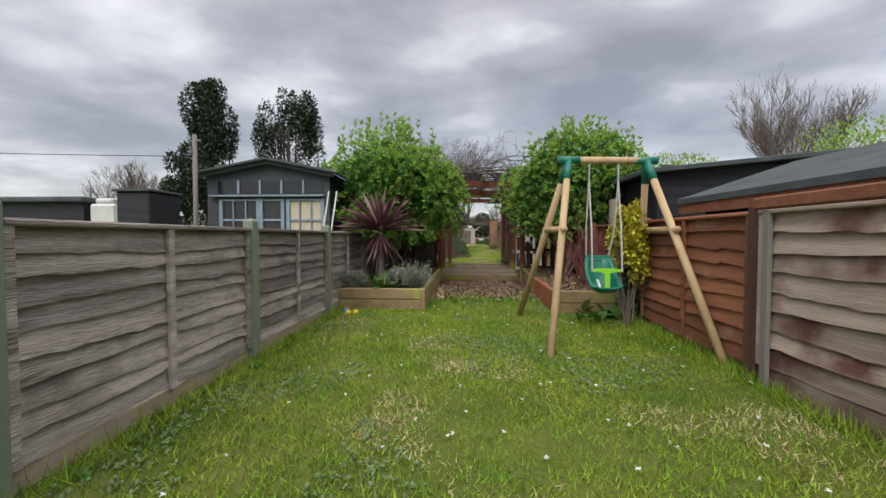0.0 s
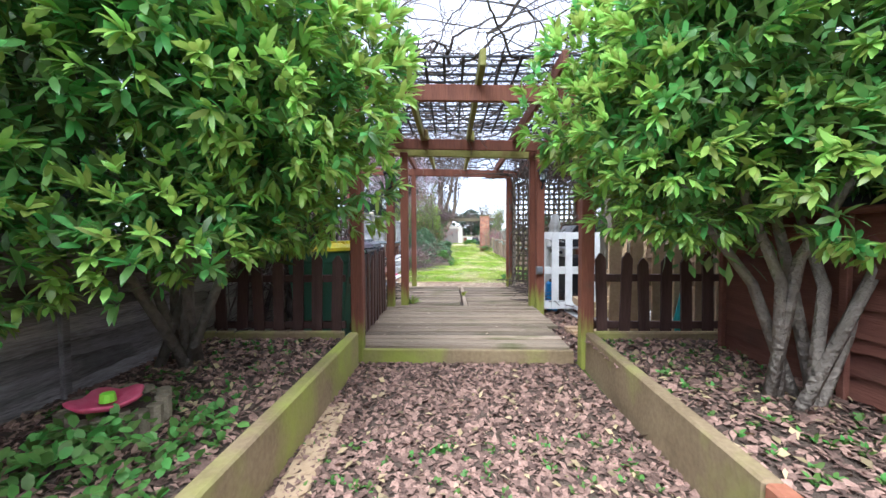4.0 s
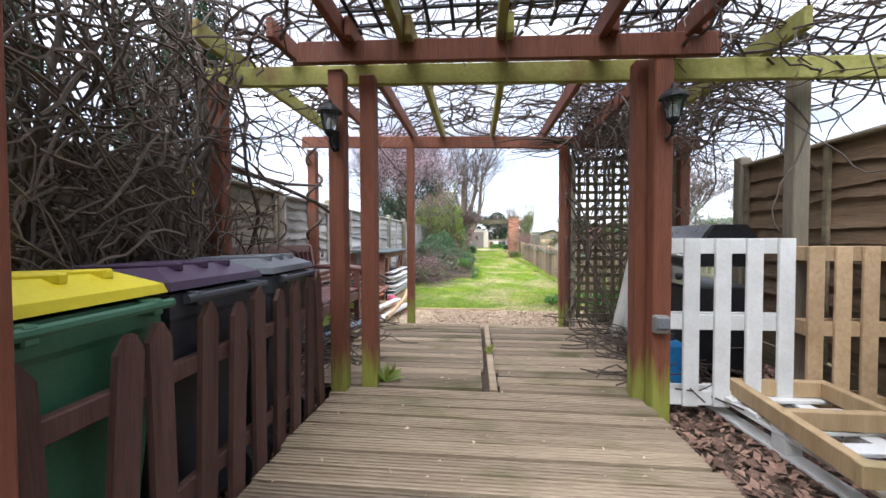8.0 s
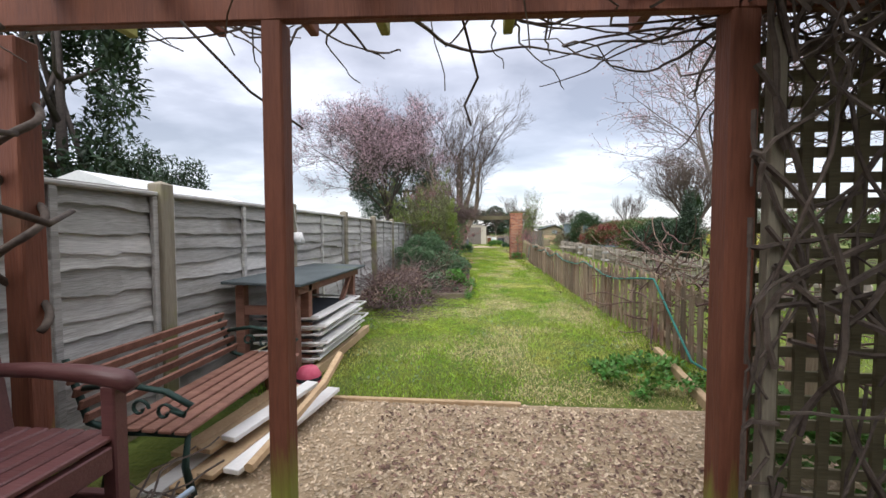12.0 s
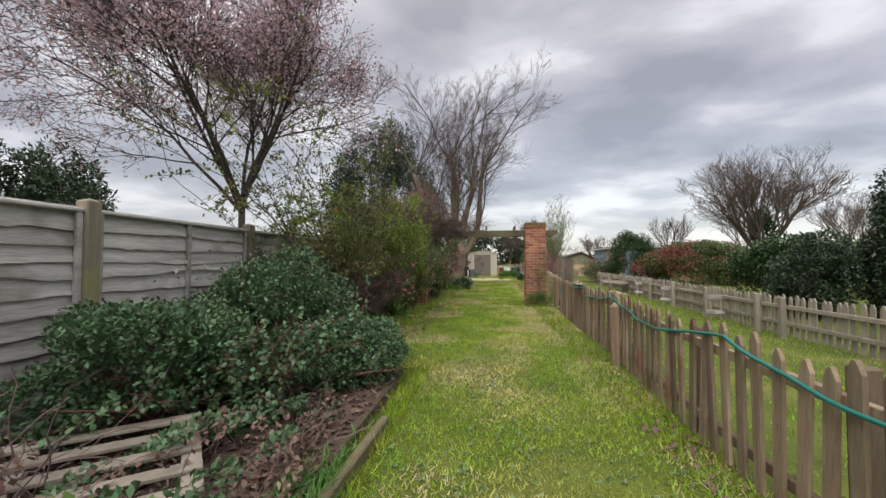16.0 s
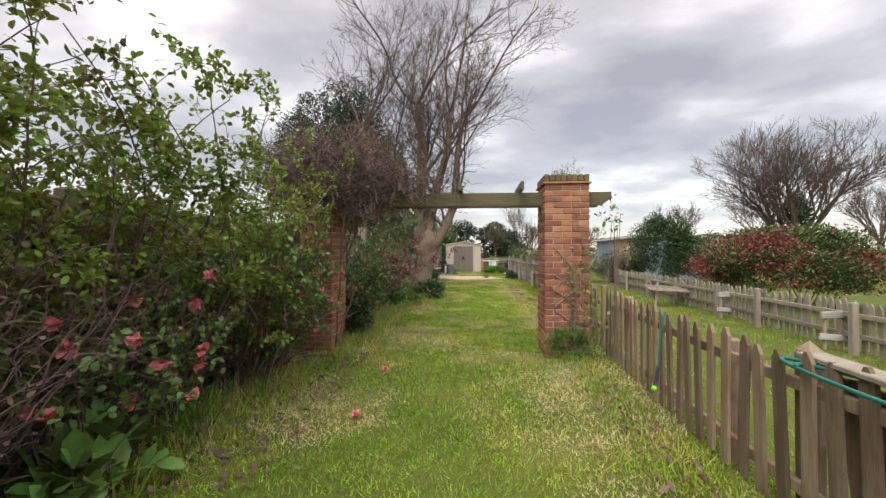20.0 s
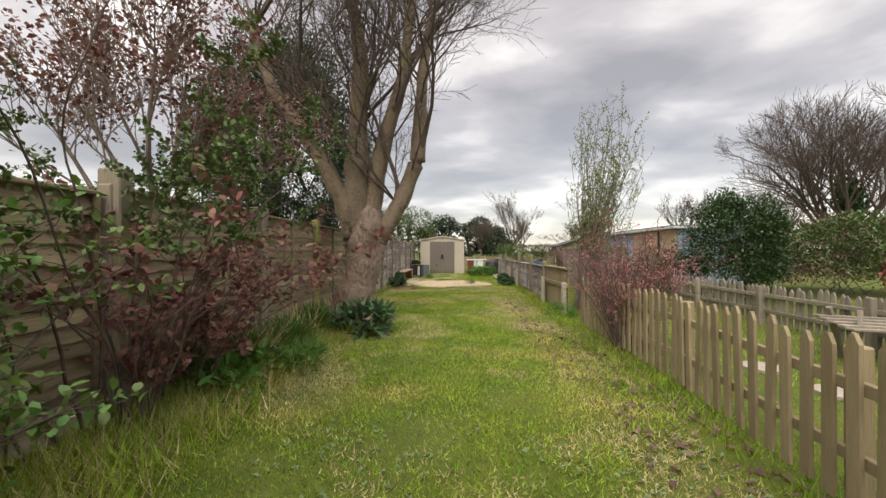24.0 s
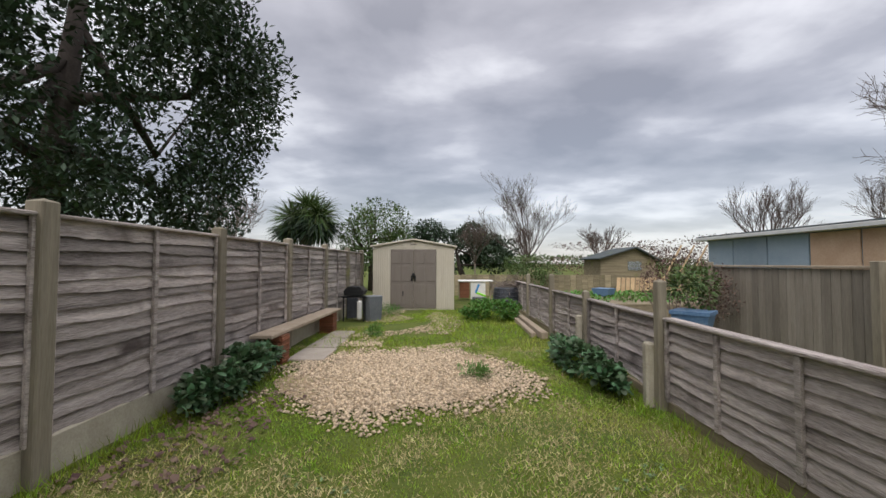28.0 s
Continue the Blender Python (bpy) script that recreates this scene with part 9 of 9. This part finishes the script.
leafy_shrub("weeds", (1.55, 47.7, 0.08), (0.22, 0.2, 0.12), 400, 0.08, 0.012, "weed", "grassy tuft in the gravel", "weed", 408, 8, 0.45, 0, group="weeds")
leafy_shrub("weeds", (-0.4, 53.4, 0.12), (0.5, 0.5, 0.18), 900, 0.10, 0.012, "weed", "grass tufts before the shed", "weed", 409, 12, 0.45, 0, group="weeds")
# long grass and leafy plants before the old tree
for i, (x, y, r) in enumerate(((-1.12, 36.6, 0.5), (-1.05, 37.6, 0.55), (-1.0, 38.5, 0.5))):
    leafy_shrub("long_grass", (x, y, 0.12), (0.24, r, 0.2), 900, 0.26, 0.010, "weed", "rank green grass and weeds at the fence's foot", "grass", 430 + i, 24, 0.3, 0, spread=0.5)
    leafy_shrub("dry_stems", (x + 0.12, y + 0.3, 0.14), (0.2, r * 0.7, 0.2), 110, 0.34, 0.007, "dryblade", "bleached dry stems among the weeds", "grass", 440 + i, 14, 0.3, 0, spread=0.5)
leafy_shrub("weed_patch", (-0.85, 37.3, 0.05), (0.35, 0.9, 0.1), 1500, 0.07, 0.045, "weed", "low leafy green weeds beside the lawn", "weed", 450, 26, 0.3, 0)
leafy_shrub("foxglove_clump", (-0.3, 38.85, 0.14), (0.42, 0.5, 0.28), 420, 0.22, 0.06, "bramble", "clump of long dark green leaves with yellow flowers", "plant", 410, 14, 0.4, 0, simple=False, extra=("yellow_petal", 10, 0.06, 0.05, "yellow flowers"))
leafy_shrub("dock_clump", (-0.75, 36.5, 0.12), (0.4, 0.5, 0.18), 420, 0.14, 0.05, "weed", "leafy green weeds with small yellow flowers", "weed", 412, 14, 0.4, 0, extra=("yellow_petal", 8, 0.04, 0.03, "yellow flowers"))
leafy_shrub("fern", (-0.55, 37.0, 0.1), (0.3, 0.4, 0.15), 500, 0.10, 0.02, "weed", "low feathery green fern", "plant", 413, 14, 0.4, 0)
leafy_shrub("brush_pile", (-0.95, 39.3, 0.18), (0.35, 0.5, 0.25), 300, 0.06, 0.03, "bramble_dead", "dry cut twigs heaped before the tree", "prunings", 414, 10, 0.4, 60, "twig")
leafy_shrub("long_grass", (3.05, 40.3, 0.06), (0.22, 0.5, 0.16), 700, 0.14, 0.006, "weed", "long grass at the willow's foot", "grass", 415, 20, 0.3, 0, spread=0.4)

# ---- ground cover ----
def scatter(rng, n, x0, x1, y0, y1, z):
    return np.stack([rng.uniform(x0, x1, n), rng.uniform(y0, y1, n), np.full(n, z)], 1)


def blades(name, P, h, w, material, rng, lean=0.55):
    n = len(P)
    d = unit(np.stack([rng.normal(size=n) * lean, rng.normal(size=n) * lean, np.ones(n)], 1))
    s = unit(np.stack([rng.normal(size=n), rng.normal(size=n), np.zeros(n)], 1))
    H = h * rng.uniform(0.5, 1.3, (n, 1))
    W = w * rng.uniform(0.7, 1.3, (n, 1)) * 0.5
    v = np.stack([P - s * W, P + s * W, P + d * H], 1).reshape(-1, 3)
    return npmesh(name, v, np.arange(n * 3).reshape(-1, 3), material)


def fields(P, scale, cut, seed):
    """True where a smooth noise lies over cut."""
    return np.array([noise.noise((p[0] * scale + seed, p[1] * scale, seed * 1.7)) > cut for p in P])


def drift(P, scale, seed):
    """Smooth noise at each point."""
    return np.array([noise.noise((p[0] * scale + seed, p[1] * scale, seed * 1.7)) + 0.4 * noise.noise((p[0] * scale * 3.1, p[1] * scale * 3.1 + seed, 2.0)) for p in P])


def gravelled(P):
    """Below about 1 inside the ragged gravel patch."""
    return ((P[:, 0] - 0.65) / 1.6) ** 2 + ((P[:, 1] - 47.95) / 1.5) ** 2 + 0.55 * drift(P[:, :2], 1.1, 40.0)


rng = np.random.default_rng(501)
LAWNS = [(-2.0, 1.82, -0.5, 9.4, 1.0), (-1.95, 2.35, 16.85, 28.5, 1.0), (-1.6, 2.7, 28.5, 38.0, 1.0), (-1.25, 3.2, 38.0, 49.6, 1.0)]
for k, (x0, x1, y0, y1, w) in enumerate(LAWNS):
    area = (x1 - x0) * (y1 - y0)
    P = scatter(rng, int(area * (4600 if k == 0 else 3600)), x0, x1, y0, y1, -0.004)
    P = P[~((P[:, 0] < 0.1) & (P[:, 1] > 21.6) & (P[:, 1] < 26.0))]
    if k == 3:
        P = P[gravelled(P) > rng.uniform(.55, 1.05, len(P))]
    u = rng.uniform(size=len(P))
    v = drift(P[:, :2], 1.2 if k == 0 else 0.85, 3.0 + k)
    dry = u < (np.clip((v - 0.2) * 1.6, 0, 0.6) if k == 0 else np.clip((v + (0.06 if k > 1 else 0.0)) * 1.8 + np.clip(np.abs(P[:, 0] - 0.8) - 0.4, 0, 1) * 0.38, 0, 0.85))
    solo("grass", blades("grass", P[~dry], 0.042, 0.0075, "blade" if k == 0 else "blade_strip", rng, 0.8), None, "short green lawn grass", "grass", kind="stuff")
    if dry.any():
        solo("dry_grass", blades("dry_grass", P[dry], 0.04, 0.008, "dryblade", rng, 1.3), None, "straw-coloured mown grass in patches", "grass", kind="stuff")
# longer grass along the edges
E = [scatter(rng, 1500, -2.0, -1.82, 2.5, 7.8, 0), scatter(rng, 2200, 1.66, 1.84, 2.5, 7.6, 0), scatter(rng, 2600, -1.98, -1.8, 16.9, 21.6, 0), scatter(rng, 4200, 2.02, 2.38, 17.0, 32.4, 0), scatter(rng, 3000, 2.75, 3.2, 33, 43, 0), scatter(rng, 1500, -1.3, -1.1, 41.5, 47.5, 0), scatter(rng, 2200, 3.0, 3.28, 43, 50, 0), scatter(rng, 1600, 0.05, 0.25, 21.5, 26, 0), scatter(rng, 1400, -1.0, -0.5, 28.5, 33, 0)]
solo("edge_grass", blades("edge_grass", np.concatenate(E), 0.12, 0.008, "blade", rng, 0.5), None, "longer grass along the fence feet", "grass", kind="stuff")
# lawn of the next garden
P = scatter(rng, 42000, 2.5, 6.4, 17, 45, 0)
solo("grass", blades("grass", P, 0.05, 0.01, "blade", rng), None, "green lawn of the neighbouring garden", "grass", kind="stuff")
# daisies and clover leaves
P = scatter(rng, 9000, -1.9, 1.75, 2.5, 9.3, 0.012)
P = P[fields(P[:, :2], 1.5, 0.17, 21.0)]
solo("clover", rosettes("clover", P, np.tile([[0, 0, 1.0]], (len(P), 1)) + rng.normal(size=P.shape) * .25, 4, 0.022, 0.014, "clover", rng, 1.2), None, "grey-green clover and weeds in the lawn", "weed", kind="stuff")
P = scatter(rng, 9000, -1.9, 3.0, 17.2, 46.0, 0.012)
P = P[fields(P[:, :2], 1.1, 0.2, 31.0) & (P[:, 0] < 2.2 + (P[:, 1] > 33) * 0.5)]
solo("clover", rosettes("clover", P, np.tile([[0, 0, 1.0]], (len(P), 1)) + rng.normal(size=P.shape) * .25, 4, 0.025, 0.016, "clover", rng, 1.2), None, "grey-green clover and weeds in the strip lawn", "weed", kind="stuff")
P = scatter(rng, 130, -1.6, 1.7, 3, 9.5, 0.04)
solo("daisies", rosettes("daisies", P, np.tile([[0, 0, 1.0]], (len(P), 1)), 8, 0.014, 0.007, "white_petal", rng, 1.3), None, "small white daisies in the lawn", "flower", kind="stuff")
P = np.concatenate([scatter(rng, 300, -0.7, 0.95, 8.4, 10.2, 0.015), scatter(rng, 120, -1.9, -0.9, 9.0, 11.2, 0.25), scatter(rng, 200, 1.15, 2.0, 8.0, 11.2, 0.25)])
solo("celandine_leaves", rosettes("celandine_leaves", P, np.tile([[0, 0, 1.0]], (len(P), 1)) + rng.normal(size=P.shape) * .2, 6, 0.036, 0.02, "weed", rng, 1.0), None, "small bright green weeds among bark chips", "weed", kind="stuff")
P, D = lumpy(rng, 900, (-1.25, 9.45, 0.27), (0.4, 0.7, 0.12), 20, 0.35, 0.3)
P = P[P[:, 2] > 0.24]
solo("ground_ivy", leaves("ground_ivy", P, rng.normal(size=P.shape) * (1, 1, .4) + (0, 0, .5), 0.05, 0.035, "weed", rng=rng), None, "low green leafy plants in the raised bed", "plant", kind="stuff")
P = scatter(rng, 40, -1.95, -1.82, 3.2, 7.7, 0.02)
solo("edge_weeds", rosettes("edge_weeds", P, np.tile([[0, 0, 1.0]], (len(P), 1)) + rng.normal(size=P.shape) * .3, 7, 0.045, 0.02, "weed", rng, 1.0), None, "weeds along the foot of the fence", "weed", kind="stuff")


def chips(name, P, size, material, label, rng, cat="bark chips"):
    """Flat bent flakes lying at random."""
    n = len(P)
    a = rng.uniform(0, 6.28, n)
    u = np.stack([np.cos(a), np.sin(a), rng.normal(size=n) * .35], 1)
    v = np.stack([-np.sin(a), np.cos(a), rng.normal(size=n) * .35], 1)
    L = size * rng.uniform(.5, 1.4, (n, 1)); W = L * rng.uniform(.3, .7, (n, 1))
    z = np.array([0, 0, 1.0]) * size * 0.25
    q = np.stack([P - u * L, P + v * W + z, P + u * L, P - v * W + z], 1).reshape(-1, 3)
    b = np.arange(n)[:, None] * 4
    f = (b[:, :, None] + np.array([[[0, 3, 1], [1, 3, 2]]])).reshape(-1, 3)
    return solo(name, npmesh(name, q, f, material), None, label, cat, kind="stuff")


def flat(name, pts, material, label, cat):
    return solo(name, Geo().add([(*p, z) for p, z in pts], [tuple(range(len(pts)))]), material, label, cat, kind="structure")


flat("bark_path", [((-0.76, 9.2), 0.012), ((1.0, 9.2), 0.012), ((1.05, 11.38), 0.014), ((-0.74, 11.38), 0.014)], "soil", "soil under the bark path", "path")
P = scatter(rng, 9000, -0.76, 1.02, 8.7, 11.38, 0.02)
P = P[rng.uniform(size=len(P)) < np.clip((P[:, 1] - 8.6) / 1.2, 0.1, 1)]
chips("bark_chips", P, 0.026, "mulch", "brown bark chips over the path", rng)
chips("bark_chips", np.concatenate([scatter(rng, 4200, -1.98, -0.86, 8.6, 11.28, 0.245), scatter(rng, 5200, 1.05, 2.3, 7.8, 11.25, 0.25)]), 0.026, "mulch", "brown bark chips on the raised beds", rng)
chips("fallen_leaves", np.concatenate([scatter(rng, 420, 1.1, 2.2, 7.9, 11.2, 0.262), scatter(rng, 150, -1.9, -0.9, 9.8, 11.2, 0.258), scatter(rng, 320, -0.7, 1.0, 8.4, 11.2, 0.035)]), 0.022, "leaflitter", "pale fallen leaves on the bark", rng, "fallen leaves")
flat("bark_strip", [((0.95, 11.42), 0.016), ((2.6, 11.42), 0.016), ((2.6, 15.5), 0.016), ((1.1, 15.5), 0.016)], "soil", "soil beside the deck", "ground")
chips("bark_chips", scatter(rng, 7000, 1.0, 2.55, 11.45, 15.3, 0.03), 0.028, "mulch", "bark chips beside the deck", rng)
flat("bin_ground", [((-2.0, 11.42), 0.015), ((-0.85, 11.42), 0.015), ((-0.95, 15.6), 0.015), ((-2.0, 15.6), 0.015)], "soil", "soil below the bins", "ground")
chips("bark_chips", scatter(rng, 3000, -1.98, -0.88, 11.45, 15.5, 0.025), 0.028, "mulch", "bark chips round the bins", rng)
g = Geo()
for i in range(230):
    x = rng.choice([rng.uniform(1.15, 1.75), rng.uniform(-1.3, -0.9)])
    pts = wander(rng, (x, rng.uniform(13.3, 15.4), 0.16 + rng.uniform(0, .08)), (rng.normal(), rng.normal(), 0), rng.uniform(.25, .7), 0.08, 0.3, (0, 0, -0.02))
    for q in pts:
        q.z = min(max(q.z, 0.155), 0.3)
    g.tube(pts, 0.005, 4, False)
solo("fallen_twigs", g, "vine", "dry fallen vine twigs at the deck's edge", "twigs", kind="stuff")
chips("deck_litter", scatter(rng, 160, -0.7, 1.2, 11.5, 15.2, 0.147), 0.012, "gravel", "small chips and petals scattered on the deck", rng, "litter")
spiky("deck_weed", (0.22, 14.15, 0.13), 0.09, 40, "blade", "grass tuft growing in the deck joint", 502, 0.006, 0.5)
spiky("deck_weed", (-0.5, 13.45, 0.14), 0.12, 26, "springleaf", "yellow-green weed at the post's foot", 503, 0.03, 0.9)
# gravel strip after the deck
flat("gravel_strip", [((-1.6, 15.24), 0.012), ((2.3, 15.24), 0.012), ((2.3, 16.8), 0.012), ((-1.6, 16.8), 0.012)], "gravel_bed", "gravel and bark strip before the lawn", "path")
chips("gravel_chips", scatter(rng, 13000, -1.5, 2.2, 15.28, 16.78, 0.018), 0.013, "gravel", "pale gravel and bark chips", rng, "gravel")
chips("bark_chips", scatter(rng, 1900, -0.5, 1.4, 15.3, 16.7, 0.022), 0.016, "mulch", "brown bark chips over the gravel", rng)


def pebbles(name, P, r, material, label, rng):
    n = len(P)
    base = np.array([[1, 0, 0], [0, 1, 0], [-1, 0, 0], [0, -1, 0], [0, 0, .7], [0, 0, -.5]], float)
    fc = np.array([[0, 1, 4], [1, 2, 4], [2, 3, 4], [3, 0, 4], [1, 0, 5], [2, 1, 5], [3, 2, 5], [0, 3, 5]])
    s = r * rng.uniform(.55, 1.35, (n, 1, 1)) * rng.uniform(.7, 1.2, (n, 1, 3))
    a = rng.uniform(0, 6.28, n)
    R = np.stack([np.stack([np.cos(a), -np.sin(a), 0 * a], 1), np.stack([np.sin(a), np.cos(a), 0 * a], 1), np.stack([0 * a, 0 * a, 1 + 0 * a], 1)], 1)
    v = np.einsum("nij,nkj->nki", R, base[None] * s) + P[:, None, :]
    f = (np.arange(n)[:, None, None] * 6 + fc[None]).reshape(-1, 3)
    return solo(name, npmesh(name, v.reshape(-1, 3), f, material), None, label, "gravel", kind="stuff")


edge = [(0.72 + (1.25 + 0.45 * noise.noise((math.cos(a) * 2.6, math.sin(a) * 2, 4.0))) * math.cos(a), 47.95 + (1.25 + 0.45 * noise.noise((math.cos(a) * 2.6, math.sin(a) * 2, 9.0))) * math.sin(a) + 0.12 * math.cos(a)) for a in np.linspace(0, 6.283, 60)[:-1]]
flat("gravel_yard", [(p, 0.014) for p in edge], "gravel_bed", "pale gravel patch before the shed", "gravel")
P = np.concatenate([scatter(rng, 26000, -1.2, 2.6, 46.0, 49.88, 0.018), scatter(rng, 6500, -1.1, 1.7, 49.5, 54.4, 0.018)])
d = gravelled(P)
P = P[(d < rng.uniform(.5, 1.15, len(P))) | ((P[:, 1] > 49.5) & fields(P[:, :2], 0.8, 0.02, 31.0) & (np.abs(P[:, 0] - 0.3) < rng.uniform(.5, 1.5, len(P))))]
pebbles("gravel_stones", P, 0.02, "gravel", "loose pale gravel stones", rng)
P = scatter(rng, 17000, -1.2, 3.1, 49.3, 54.6, 0.0)
P = P[fields(P[:, :2], 0.7, -0.1, 12.0) | (P[:, 0] > 0.9)]
solo("grass", blades("grass", P, 0.09, 0.009, "blade", rng), None, "rough grass growing through the gravel yard", "grass", kind="stuff")
P = scatter(rng, 420, -1.2, -0.2, 45.4, 47.2, 0.02)
chips("bark_chips", P, 0.03, "bramble_dead", "dry brown debris at the fence's foot", rng, "debris")

# dead grass and leaf litter along the fences of the strip
P = np.concatenate([scatter(rng, 5200, 1.75, 2.3, 18, 32, 0.0), scatter(rng, 5200, 2.1, 2.95, 33.2, 43, 0.0), scatter(rng, 2200, -1.3, -0.2, 35.2, 39.8, 0.0), scatter(rng, 2400, 2.4, 3.2, 43, 49, 0.0), scatter(rng, 1500, -1.2, -0.4, 27.8, 32.4, 0.0)])
P = P[fields(P[:, :2], 0.8, -0.12, 17.0)]
solo("dead_grass", blades("dead_grass", P, 0.07, 0.006, "dryblade", rng, 1.5), None, "dead straw-brown grass along the fence feet", "grass", kind="stuff")
P = np.concatenate([scatter(rng, 900, 2.2, 3.0, 33.2, 43, 0.02), scatter(rng, 800, -1.3, -0.2, 27.6, 32.4, 0.02), scatter(rng, 500, 2.0, 2.35, 20, 32, 0.02), scatter(rng, 300, -1.25, -0.5, 35.2, 40, 0.02)])
chips("fallen_leaves", P, 0.03, "bramble_dead", "brown dead leaves along the fence feet", rng, "fallen leaves")

P = np.concatenate([scatter(rng, 17000, -1.28, -0.3, 34.4, 39.6, 0.0), scatter(rng, 1500, -1.3, -0.7, 28.2, 31.5, 0.0), scatter(rng, 6000, -1.3, -0.2, 32.6, 34.5, 0.0)])
P = P[rng.uniform(size=len(P)) < np.clip((-0.28 - P[:, 0]) / 0.6, 0, 1)]
m = rng.uniform(size=len(P))
solo("long_grass", blades("long_grass", P[m < .62], 0.24, 0.008, "blade", rng, 0.6), None, "long rank green grass at the fence's foot", "grass", kind="stuff")
solo("long_grass", blades("long_grass", P[m >= .62], 0.26, 0.007, "dryblade", rng, 0.9), None, "long dead straw grass at the fence's foot", "grass", kind="stuff")

# leaf litter and small prunings on the timber bed
P = scatter(rng, 2600, -1.9, 0.0, 21.7, 25.2, 0.095)
P = P[fields(P[:, :2], 0.5, -0.2, 23.0)]
chips("fallen_leaves", P, 0.035, "bramble_dead", "brown dead leaves strewn over the timber bed", rng, "fallen leaves")
g = Geo()
for i in range(420):
    pts = wander(rng, (rng.uniform(-1.5, -0.05), rng.uniform(21.7, 24.8), 0.10 + rng.uniform(0, .08)), (rng.normal(), rng.normal(), 0.1), rng.uniform(.15, .5), 0.07, 0.3, (0, 0, -0.02))
    for q in pts:
        q.z = max(q.z, 0.092)
    g.tube(pts, rng.uniform(.0015, .004), 3, False)
solo("fallen_twigs", g, "twig_plum", "thin cut twigs strewn over the timber bed", "twigs", kind="stuff")
